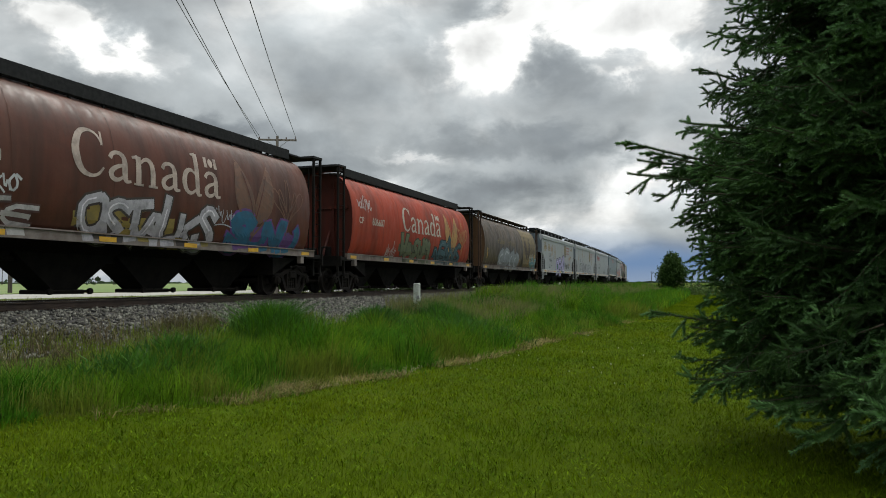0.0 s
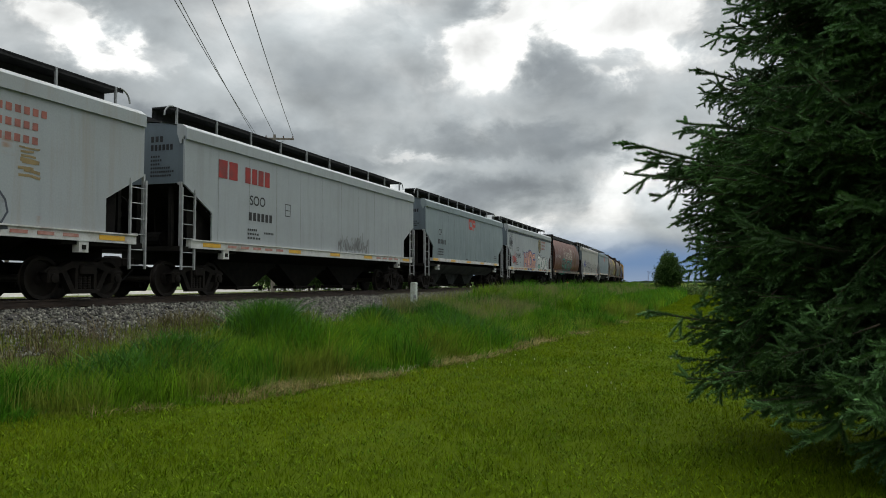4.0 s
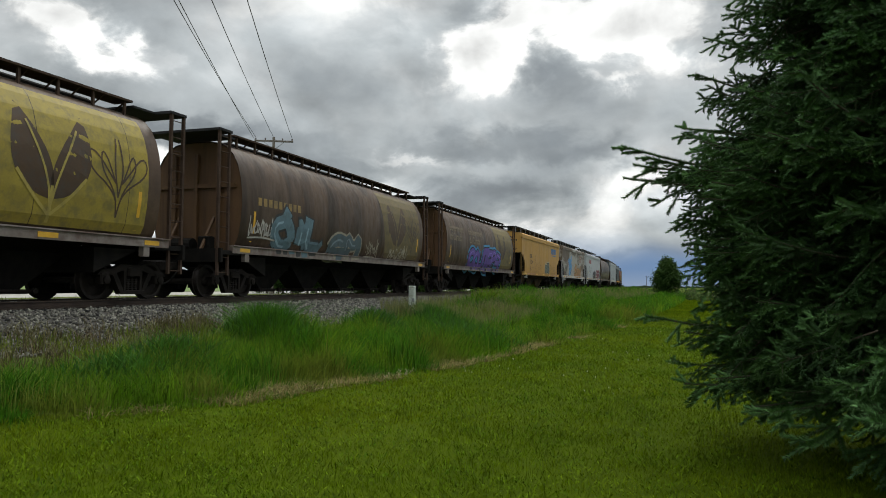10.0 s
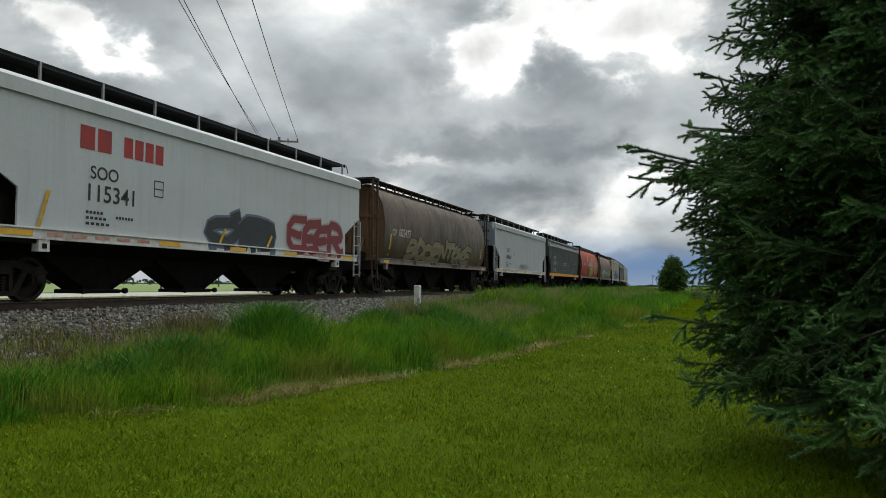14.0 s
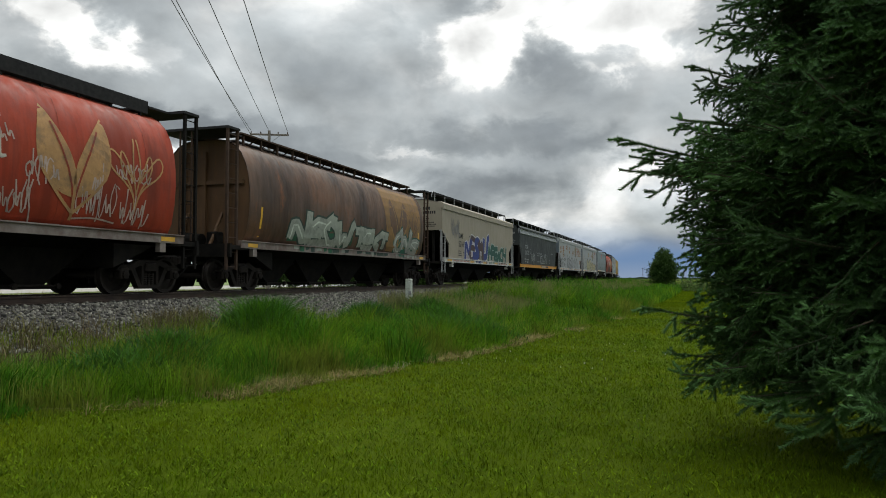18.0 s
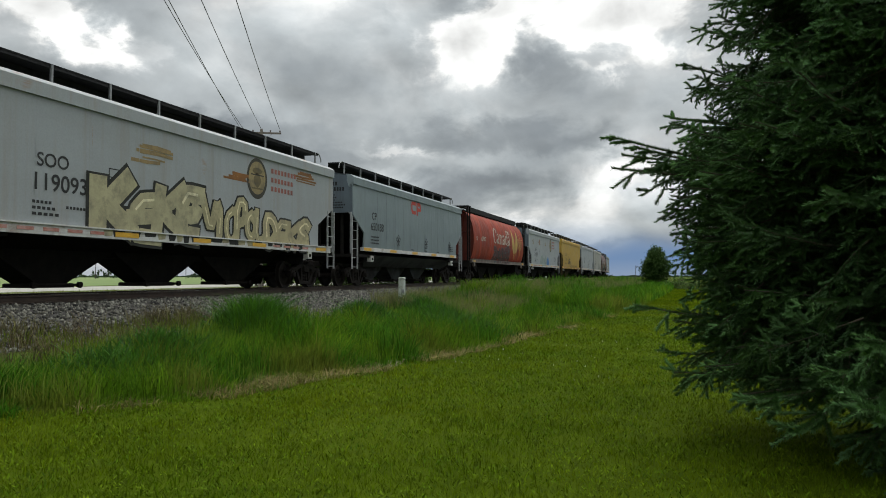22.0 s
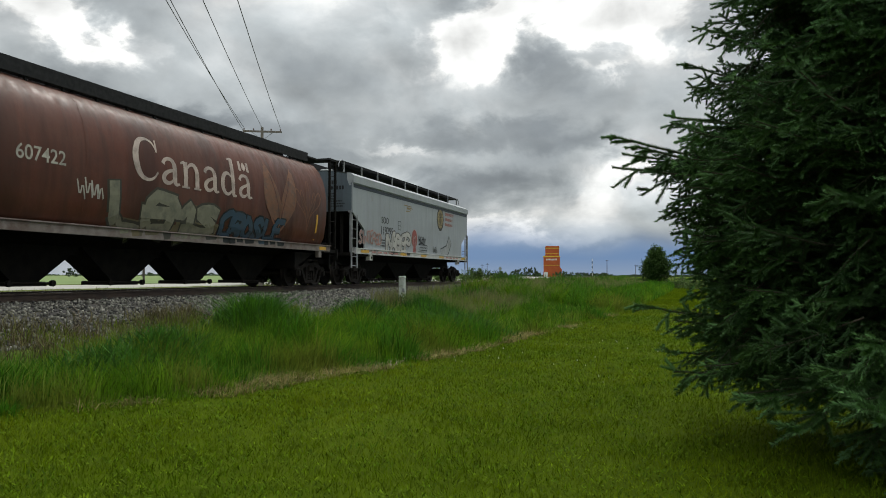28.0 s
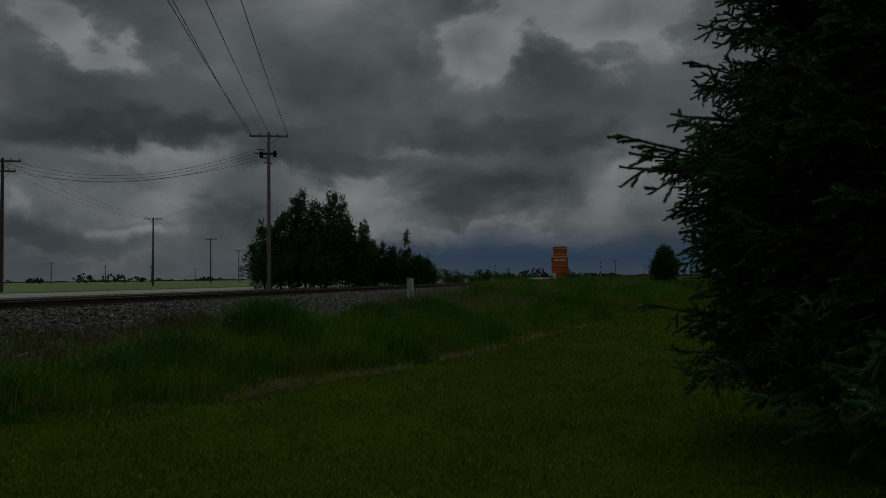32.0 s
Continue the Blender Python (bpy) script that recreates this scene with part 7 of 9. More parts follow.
def leaf_shape(sh, base, tip, wide, slot, lift, bow=0.0):
    """A pointed leaf from base to tip on a round side."""
    n, m = 12, 6
    d = math.dist(base, tip)
    ny, nz = -(tip[1] - base[1]) / d, (tip[0] - base[0]) / d
    v = []
    for i in range(n + 1):
        t = i / n
        hw = wide * math.sin(math.pi * t ** 0.8) ** 0.9
        o = bow * math.sin(math.pi * t)
        for j in range(m + 1):
            q = o + hw * (2 * j / m - 1)
            y, z = base[0] + (tip[0] - base[0]) * t + ny * q, base[1] + (tip[1] - base[1]) * t + nz * q
            v.append((side_round(z) + lift, y, z))
    k = m + 1
    sh.add(v, [(i * k + j, i * k + j + 1, (i + 1) * k + j + 1, (i + 1) * k + j) for i in range(n) for j in range(m)], slot)


def wheat(car, y0, leaf_rgb, line_rgb, panel=None):
    """A big two-leaved plant and a smaller one in outline, on a panel of its own or on the car's paint."""
    mats = [spray(leaf_rgb), spray(line_rgb), spray(panel or line_rgb)]
    if panel:
        sh = Shape()
        for j in range(54):
            a, b = 1.42 + 2.72 * j / 54, 1.42 + 2.72 * (j + 1) / 54
            p, q = (y0 - 0.35 - 0.55 * math.sin((z - 1.42) / 2.72 * 1.5) for z in (a, b))
            sh.add([(side_round(z) + 0.005, y, z) for y, z in ((p, a), (y0 + 3.5, a), (y0 + 3.5, b), (q, b))], [(0, 1, 2, 3)], 2)
        part("wheat_panel", sh, mats, car, "yellow panel behind the wheat emblem")
    sh = Shape()
    root = (y0 + 0.75, 1.75)
    for k in (-1, 1):
        leaf_shape(sh, (root[0] + 0.04 * k, 1.95), (root[0] + 0.82 * k, 3.8), 0.43, 0, 0.008, -0.16 * k)
        ribbon(sh, curved([root, (root[0] + 0.12 * k, 2.4), (root[0] + 0.62 * k, 3.45)]), 0.05, side_round, 0.012, 1)
        ribbon(sh, curved([(root[0], 1.62), (root[0] + 0.5 * k, 2.05), (root[0] + 0.85 * k, 2.45)]), 0.07, side_round, 0.012, 0 if not panel else 1)
    ribbon(sh, [(root[0], 1.5), root, (root[0], 2.2)], 0.08, side_round, 0.011, 0 if not panel else 1)
    part("wheat_emblem", sh, mats, car, "wheat emblem of two large leaves")
    sh = Shape()
    c = y0 + 2.55
    for k in (-1, 1):
        for w in (0.55, 0.95):
            ribbon(sh, curved([(c, 1.75), (c + 0.1 * k, 2.3), (c + w * k, 2.8), (c + w * 0.85 * k, 3.3), (c + 0.1 * k, 2.5)]), 0.045, side_round, 0.009, 0)
        ribbon(sh, curved([(c, 2.2), (c + 0.14 * k, 2.8), (c + 0.05 * k, 3.5)]), 0.045, side_round, 0.010, 0)
    part("wheat_emblem", sh, mats, car, "wheat emblem drawn in thin outline")


def shield(car, y0, ring=(0.06, 0.055, 0.04), gold=(0.30, 0.22, 0.10), red=(0.36, 0.13, 0.10), small=1.0):
    """A round company crest and three rows of small capitals, as plain shapes."""
    sh = Shape()
    blob(sh, side_flat, y0 + 0.5, 3.35, 0.56 * small, 0.62 * small, 0, 0.007)
    blob(sh, side_flat, y0 + 0.5, 3.37, 0.46 * small, 0.50 * small, 1, 0.010)
    blob(sh, side_flat, y0 + 0.5, 3.30, 0.20 * small, 0.24 * small, 2, 0.013, point=2.0)
    blob(sh, side_flat, y0 + 0.5, 3.58, 0.26 * small, 0.10 * small, 2, 0.013)
    ribbon(sh, [(y0 + 0.16, 3.46), (y0 + 0.84, 3.46)], 0.035, side_flat, 0.014, 0)
    ribbon(sh, [(y0 + 0.22, 3.05), (y0 + 0.78, 3.05)], 0.05, side_flat, 0.014, 2)
    part("crest", sh, [spray(ring), spray(gold), spray(tuple(c * 0.5 for c in gold))], car, "round gold and black crest")
    for i, n in enumerate((8, 7, 7)):
        bars(car, side_flat, y0 + 1.3, 3.62 - 0.28 * i, 0.20 * n, 0.15, n, red, "marking", 0.34)


def soo_marks(car, y0=-5.1, rgb=(0.03, 0.03, 0.03), mark="SOO", number=""):
    if mark:
        lettering(car, side_flat, mark, y0, 2.62, 0.80, rgb, "black reporting mark")
    if number:
        lettering(car, side_flat, number, y0 - 0.05, 2.14, 0.225 * len(number), rgb, "black car number")
    else:
        bars(car, side_flat, y0 - 0.05, 2.16, 1.30, 0.24, 6, rgb, "marking", 0.3)
    for i in range(3):
        bars(car, side_flat, y0 - 0.1, 1.86 - 0.12 * i, 0.5 + 0.1 * i, 0.06, 5, rgb, "marking", 0.3)
    bars(car, side_flat, y0 + 0.75, 1.80, 0.55, 0.06, 6, rgb, "marking", 0.3)
    sh = Shape()
    for a in ((y0 + 1.95, 2.45, y0 + 2.25, 2.45), (y0 + 2.25, 2.45, y0 + 2.25, 2.82), (y0 + 2.25, 2.82, y0 + 1.95, 2.82), (y0 + 1.95, 2.82, y0 + 1.95, 2.45), (y0 + 1.98, 2.63, y0 + 2.22, 2.63)):
        ribbon(sh, [(a[0], a[1]), (a[2], a[3])], 0.025, side_flat, 0.007, 0)
    part("stencil_box", sh, [spray(rgb)], car)


def end_marks(car, half, e, rgb):
    """Rows of small stencilled marks on the leading end sheet."""
    y = -(e - 0.022)
    for z, h, w, n in ((3.98, 0.15, 0.42, 3), (3.76, 0.15, 0.72, 6), (3.58, 0.05, 0.30, 4), (3.48, 0.05, 0.36, 5), (3.38, 0.05, 0.30, 4), (3.28, 0.05, 0.62, 9), (3.18, 0.05, 0.74, 11), (3.08, 0.05, 0.66, 9)):
        sh = Shape()
        for i in range(n):
            a = 0.48 + w * i / n
            b = a + w / n * 0.68
            sh.add([(a, y, z), (b, y, z), (b, y, z + h), (a, y, z + h)], [(0, 1, 2, 3)])
        tagged(part("marking", sh, [spray(rgb)], car), kind="stuff")


def tape(car, x, half, z0, z1, spots, rgb_mat, w=0.62):
    for y in spots:
        part("reflector", Shape().box(x, x + 0.006, y - w / 2, y + w / 2, z0, z1), rgb_mat, car, "yellow reflective strip" if rgb_mat is REFLECT else "")


def set_paint(car, paints):
    """Gives parts of a copied car materials of their own."""
    for ob in car.children_recursive:
        key = ob.name.split(".")[0]
        if key in paints and ob.data:
            ob.material_slots[0].link = "OBJECT"
            ob.material_slots[0].material = paints[key]


def paints():
    P = {}
    P["oxide"] = car_paint("faded_oxide_brown_paint", (0.105, 0.033, 0.019), (0.120, 0.058, 0.040), (0.050, 0.026, 0.018), (0.15, 0.055, 0.02), 0.25, 0.7, rough=0.40, bands=0.55)
    P["oxide2"] = car_paint("chalky_red_brown_paint", (0.125, 0.040, 0.023), (0.145, 0.066, 0.044), (0.06, 0.029, 0.018), (0.20, 0.075, 0.025), 0.25, 0.6, rough=0.40, bands=0.3)
    P["red"] = car_paint("sun_faded_red_paint", (0.33, 0.040, 0.015), (0.35, 0.062, 0.028), (0.13, 0.028, 0.016), (0.09, 0.032, 0.016), 0.26, 0.65, bands=0.45)
    P["drab"] = car_paint("grimy_brown_grey_paint", (0.082, 0.057, 0.036), (0.118, 0.088, 0.060), (0.042, 0.028, 0.018), (0.09, 0.046, 0.022), 0.35, 0.8, rough=0.42, bands=0.75)
    P["brown"] = car_paint("dirty_brown_paint", (0.085, 0.052, 0.033), (0.128, 0.088, 0.058), (0.038, 0.024, 0.016), (0.12, 0.062, 0.024), 0.45, 0.85, rough=0.42, bands=0.75)
    P["rusty"] = car_paint("orange_brown_worn_paint", (0.105, 0.066, 0.045), (0.19, 0.078, 0.033), (0.05, 0.030, 0.021), (0.20, 0.075, 0.026), 0.5, 0.8, rough=0.42, bands=0.85)
    P["grey"] = car_paint("light_grey_paint", (0.325, 0.345, 0.352), (0.29, 0.305, 0.31), (0.22, 0.22, 0.21), (0.22, 0.12, 0.055), 0.14, 0.4, patchy=0.6)
    P["grey_rust"] = car_paint("rust_streaked_grey_paint", (0.325, 0.345, 0.352), (0.30, 0.31, 0.31), (0.26, 0.21, 0.15), (0.30, 0.125, 0.030), 0.10, 0.4, patchy=0.6, brushed=True)
    P["blue_grey"] = car_paint("blue_grey_paint", (0.205, 0.245, 0.255), (0.18, 0.215, 0.225), (0.145, 0.165, 0.165), (0.17, 0.14, 0.11), 0.05, 0.3, patchy=0.6)
    P["beige"] = car_paint("dusty_beige_grey_paint", (0.34, 0.33, 0.295), (0.29, 0.28, 0.245), (0.22, 0.20, 0.16), (0.18, 0.11, 0.06), 0.18, 0.5)
    P["tan"] = car_paint("dusty_tan_paint", (0.30, 0.265, 0.205), (0.26, 0.225, 0.17), (0.20, 0.17, 0.125), (0.17, 0.11, 0.06), 0.16, 0.5)
    P["burnt"] = car_paint("rust_browned_grey_paint", (0.36, 0.345, 0.305), (0.088, 0.054, 0.031), (0.14, 0.095, 0.06), (0.12, 0.065, 0.034), 0.35, 0.5, patchy=0.92, blotch=0.42)
    P["dark"] = car_paint("dark_slate_paint", (0.027, 0.032, 0.031), (0.036, 0.041, 0.040), (0.045, 0.046, 0.044), (0.06, 0.05, 0.04), 0.15, 0.4)
    P["yellow"] = car_paint("faded_yellow_paint", (0.45, 0.255, 0.065), (0.40, 0.235, 0.08), (0.26, 0.145, 0.05), (0.18, 0.09, 0.035), 0.22, 0.6)
    P["straw"] = car_paint("straw_yellow_paint", (0.42, 0.265, 0.045), (0.37, 0.24, 0.055), (0.27, 0.19, 0.06), (0.17, 0.1, 0.04), 0.18, 0.5)
    P["sill_orange"] = material("orange_sill_paint", (0.72, 0.33, 0.03), (0.62, 0.28, 0.04), 2.0, 0.6)
    # the grey cars' ends face away from the sun; that shade darkens this paint
    P["end_slate_shaded"] = car_paint("shaded_slate_end_paint", (0.115, 0.14, 0.16), (0.095, 0.115, 0.135), (0.065, 0.075, 0.085), (0.07, 0.05, 0.04), 0.15, 0.5)
    # darker copies of the oxide and red paints, with the end-face shade mixed in
    P["end_oxide_shaded"] = car_paint("shaded_red_brown_end_paint", (0.075, 0.024, 0.014), (0.06, 0.024, 0.015), (0.03, 0.015, 0.010), (0.09, 0.04, 0.02), 0.3, 0.7)
    P["end_red_shaded"] = car_paint("shaded_grimy_red_end_paint", (0.12, 0.020, 0.011), (0.09, 0.020, 0.012), (0.03, 0.012, 0.008), (0.06, 0.025, 0.014), 0.4, 0.8, bands=0.6)
    P["seam_blue"] = material("blue_grey_weld_line", (0.10, 0.125, 0.135), (0.15, 0.18, 0.19), 3.0, 0.7)
    P["white_grey"] = car_paint("white_grey_paint", (0.42, 0.44, 0.45), (0.38, 0.40, 0.405), (0.28, 0.28, 0.27), (0.25, 0.14, 0.07), 0.12, 0.4, patchy=0.6)
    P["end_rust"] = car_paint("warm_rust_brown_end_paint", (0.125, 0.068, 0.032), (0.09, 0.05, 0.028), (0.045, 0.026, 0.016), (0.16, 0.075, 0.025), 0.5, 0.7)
    P["seam"] = material("dark_weld_line", (0.11, 0.11, 0.105), (0.17, 0.165, 0.155), 3.0, 0.7)
    P["roof_grey"] = car_paint("pale_slate_roof_paint", (0.26, 0.275, 0.285), (0.22, 0.235, 0.245), (0.13, 0.135, 0.135), (0.10, 0.08, 0.06), 0.1, 0.4)
    P["rusty_walk"] = material("rusty_walkway_steel", (0.045, 0.028, 0.020), (0.07, 0.045, 0.032), 5.0, 0.85, spec=0.15)
    # bay paints: much darker copies of the body colours, blotched near black
    P["bay_blue_grey"] = material("dark_green_grey_bay_paint", (0.035, 0.040, 0.036), (0.055, 0.060, 0.055), 1.2, 0.75, dirt=(0.012, 0.011, 0.010), dirt_amount=0.6, dirt_scale=0.9, spec=0.15)
    P["bay_yellow"] = material("dark_yellow_bay_paint", (0.12, 0.075, 0.022), (0.07, 0.045, 0.018), 1.2, 0.8, dirt=(0.012, 0.010, 0.008), dirt_amount=0.75, dirt_scale=0.8, spec=0.15)
    P["bay_straw"] = material("dark_straw_bay_paint", (0.13, 0.092, 0.03), (0.08, 0.058, 0.022), 1.2, 0.8, dirt=(0.012, 0.010, 0.008), dirt_amount=0.7, dirt_scale=0.8, spec=0.15)
    P["bay_burnt"] = material("dark_grey_bay_paint", (0.09, 0.082, 0.068), (0.055, 0.05, 0.042), 1.2, 0.8, dirt=(0.012, 0.010, 0.008), dirt_amount=0.7, dirt_scale=0.8, spec=0.15)
    return P


PAINT = paints()

# kind, paint, end paint, label
CARS = [
    ("c", "oxide", "brown", "rust-brown cylindrical grain hopper car covered in graffiti"),
    ("c", "red", "red", "sun-faded red cylindrical grain hopper car with wheat emblem"),
    ("c", "drab", "brown", "grimy brown-grey cylindrical grain hopper car"),
    ("s", "grey_rust", "grey", "light grey flat-sided hopper car with rust streaks and lilac graffiti"),
    ("s", "grey_rust", "grey", "light grey flat-sided hopper car with rust spots and grey tags"),
    ("s", "grey", "grey", "plain light grey flat-sided hopper car"),
    ("g", "blue_grey", "blue_grey", "clean blue-grey ribbed hopper car with a red mark"),
    ("s", "grey", "grey", "light grey flat-sided hopper car with orange and blue graffiti"),
    ("c", "oxide2", "brown", "chalky red-brown cylindrical grain hopper car with teal graffiti"),
    ("s", "beige", "grey", "pale grey flat-sided hopper car with black outline graffiti"),
    ("g", "blue_grey", "blue_grey", "clean blue-grey ribbed hopper car with a red mark"),
    ("c", "brown", "brown", "dark brown cylindrical hopper car with a yellow wheat panel"),
    ("c", "brown", "brown", "dirty brown cylindrical grain hopper car with wheat emblem"),
    ("c", "brown", "brown", "dirty brown cylindrical hopper car with violet and blue graffiti"),
    ("s", "yellow", "yellow", "faded yellow flat-sided hopper car with blue marks"),
    ("s", "burnt", "burnt", "grey flat-sided hopper car browned by rust, with blue graffiti"),
    ("s", "white_grey", "white_grey", "white-grey flat-sided hopper car with red marks"),
    ("c", "drab", "brown", "grimy brown-grey cylindrical grain hopper car with pale graffiti"),
    ("s", "grey", "grey", "plain light grey flat-sided hopper car"),
    ("d", "dark", "dark", "dark slate hopper car with an orange sill stripe"),
    ("c", "red", "red", "sun-faded red cylindrical grain hopper car with green graffiti"),
    ("c", "rusty", "brown", "worn orange-brown cylindrical hopper car with white-green graffiti"),
    ("s", "tan", "tan", "dusty beige-grey flat-sided hopper car with blue and green graffiti"),
    ("d", "dark", "dark", "dark slate hopper car with an orange sill stripe and outline tag"),
    ("s", "grey_rust", "grey", "light grey flat-sided hopper car with orange rust streaks and black tags"),
    ("s", "grey_rust", "grey", "light grey flat-sided hopper car with rust streaks and yellow graffiti"),
    ("g", "blue_grey", "blue_grey", "blue-grey ribbed hopper car with a red mark and small black tags"),
    ("c", "red", "red", "bright red cylindrical grain hopper car with gold wheat emblem"),
    ("s", "grey", "grey", "light grey flat-sided hopper car with small blue tags"),
    ("s", "straw", "straw", "straw-yellow flat-sided hopper car with black writing"),
    ("s", "grey", "grey", "light grey flat-sided hopper car with a few dark tags"),
    ("s", "beige", "grey", "pale grey flat-sided hopper car with black outline tags"),
    ("c", "oxide", "brown", "rust-brown cylindrical grain hopper car with green-grey graffiti"),
    ("s", "grey", "grey", "light grey flat-sided hopper car, last of the train"),
]
# where each car's rear coupling stands, in metres along the track at the start
COUPLINGS = [5.23, 23.33, 41.41, 59.47, 76.92, 94.37, 111.83, 128.5, 145.5, 163.63, 181.2, 197.95, 215.97, 234.49, 253.03, 270.92, 288.82, 306.41, 324.61, 342.17, 360.0, 378.15, 396.3, 414.7,
             432.95, 450.25, 467.55, 484.55, 502.8, 519.85, 537.9, 555.2, 572.4, 590.57, 607.65]
HALF = {"c": 9.05, "s": 8.78, "d": 8.78, "g": 8.1}
TRAIN = []


def build_train():
    first = {}
    for i, (kind, coat, ends, label) in enumerate(CARS):
        if kind not in first:
            car = round_car(HALF["c"]) if kind == "c" else flat_car(HALF[kind], kind)
            first[kind] = car
            TRAIN.append(car)
        else:
            TRAIN.append(copy_thing(first[kind], Matrix()))
    for i, (kind, coat, ends, label) in enumerate(CARS):
        car = TRAIN[i]
        tagged(car, label, "hopper car", "grain train")
        P = PAINT
        if kind == "c":
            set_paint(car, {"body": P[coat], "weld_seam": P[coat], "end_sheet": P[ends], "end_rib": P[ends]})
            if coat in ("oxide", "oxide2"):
                set_paint(car, {"end_sheet": P["end_oxide_shaded"], "end_rib": P["end_oxide_shaded"]})
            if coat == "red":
                set_paint(car, {"end_sheet": P["end_red_shaded"], "end_rib": P["end_red_shaded"]})
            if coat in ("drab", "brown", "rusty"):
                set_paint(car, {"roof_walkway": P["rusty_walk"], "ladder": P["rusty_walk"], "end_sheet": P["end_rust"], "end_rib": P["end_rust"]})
                for ob in [o for o in car.children_recursive if o.name.split(".")[0] == "walkway_skirt"]:
                    bpy.data.objects.remove(ob)
        else:
            sill = {"d": P["sill_orange"], "g": SILL_WHITE, "s": SILL_WHITE}[kind]
            if coat in ("yellow", "straw"):
                sill = P[coat]
            set_paint(car, {"side_panel": P[coat], "weld_seam": P["seam_blue"] if kind == "g" else (P["seam"] if i in (9, 31, 5, 18) else P[coat]), "side_plate": P[coat], "roof": P[coat], "end_sheet": P[ends], "side_sill": sill, "roof_flank": P["roof_grey"]})
            if kind == "d":
                set_paint(car, {"ladder": STEEL_DARK, "corner_post": STEEL_DARK})
            if coat in ("yellow", "straw"):
                set_paint(car, {"ladder": P["bay_" + coat], "corner_post": P["bay_" + coat]})
            if coat in ("grey", "grey_rust", "beige", "blue_grey"):
                set_paint(car, {"end_sheet": P["end_slate_shaded"]})
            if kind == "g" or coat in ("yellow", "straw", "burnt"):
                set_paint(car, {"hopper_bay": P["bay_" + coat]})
    WHEELSETS.extend(o for c in TRAIN for o in c.children_recursive if o.name.split(".")[0] == "wheelset")


build_train()
R, F, B = side_round, side_flat, side_bowed
WHITE, BLACK = (0.55, 0.55, 0.53), (0.025, 0.025, 0.028)


def decorate():
    T = TRAIN
    for i, (kind, *_rest) in enumerate(CARS):
        h = HALF[kind]
        if kind == "c":
            tape(T[i], 1.525, h, 1.17, 1.28, (-7.3, -4.2, -1.4, 1.4, 4.2, 7.2) if i in (0, 1, 11) else (-7.2, 7.2), REFLECT, 0.5)
        if kind != "c":
            end_marks(T[i], h, h - (0.70 if kind == "g" else 0.78), (0.28, 0.28, 0.28) if kind == "d" else (0.02, 0.02, 0.022))
        if kind == "s":
            tape(T[i], 1.605, h, 1.29, 1.40, (-6.9, -2.6, 0.2, 3.0, 7.0), REFLECT, 0.75)
            tape(T[i], 1.605, h, 1.31, 1.38, [-6.0 + 0.62 * k for k in range(5)] + [4.0 + 0.62 * k for k in range(4)], TAPE_RED, 0.4)
        elif kind == "g":
            tape(T[i], 1.575, h, 1.44, 1.55, (-6.0, -3.2, -0.4, 2.4, 5.6), REFLECT, 0.75)
    pale = (0.50, 0.46, 0.38)
    for i in (2, 11, 12, 13, 17, 21, 32):
        for y in (-6.75, 6.75):
            part("reflector", Shape().sweep([(R(z) + 0.006, z) for z in (1.5, 1.8, 2.1, 2.4)], [y - 0.05, y + 0.05]), REFLECT, T[i], "yellow reflective strip")
    for i in (0, 1, 8, 20, 27, 32):
        canada(T[i], {0: (0.50, 0.40, 0.34), 32: (0.50, 0.40, 0.34)}.get(i, pale))
        lettering(T[i], R, "CP", -6.85, 2.55, 0.42, pale)
        num = {1: "606607", 8: "608366", 20: "606808", 27: "607977", 32: "607422"}.get(i)
        if num:
            lettering(T[i], R, num, -5.65, 2.55, 1.22, pale)
        else:
            bars(T[i], R, -5.4, 2.55, 1.4, 0.22, 6, pale, "marking", 0.4)
    for i, a, b, bed in ((1, (0.42, 0.24, 0.08), (0.30, 0.05, 0.02), None), (20, (0.45, 0.25, 0.10), (0.30, 0.05, 0.02), None), (27, (0.55, 0.36, 0.10), (0.30, 0.05, 0.02), None), (32, (0.19, 0.09, 0.05), (0.13, 0.045, 0.03), None),
                         (0, (0.17, 0.09, 0.06), (0.12, 0.04, 0.03), None), (8, (0.17, 0.085, 0.035), (0.07, 0.025, 0.017), None), (12, (0.10, 0.066, 0.045), (0.20, 0.15, 0.07), (0.17, 0.13, 0.06)), (2, (0.075, 0.050, 0.036), (0.26, 0.20, 0.09), (0.205, 0.155, 0.075)),
                         (13, (0.09, 0.06, 0.042), (0.24, 0.19, 0.08), (0.20, 0.155, 0.065)), (21, (0.15, 0.085, 0.05), (0.33, 0.20, 0.07), (0.26, 0.145, 0.05)), (11, (0.085, 0.052, 0.030), (0.46, 0.36, 0.09), (0.34, 0.26, 0.045))):
        wheat(T[i], 3.5, a, b, bed)
    # flat-sided cars: marks, crests
    soo_marks(T[15], y0=-6.35, number="121789")
    shield(T[15], 2.3, gold=(0.40, 0.36, 0.30))
    for i in (3, 4, 7, 9, 24, 25, 28, 33):
        soo_marks(T[i], y0={28: -5.45, 7: -5.35}.get(i, -5.1), number={3: "119414", 4: "122037", 7: "119642", 9: "124272", 24: "120059", 25: "119093", 28: "119091", 33: "119295"}.get(i, ""))
        if i != 9:
            shield(T[i], 2.05 if i == 28 else 2.4, gold=(0.32, 0.25, 0.12))
    for i, num in ((5, ""), (16, "115341"), (18, ""), (30, "124351"), (31, "")):
        soo_marks(T[i], number=num)
    soo_marks(T[22], mark="DME", number="52168")
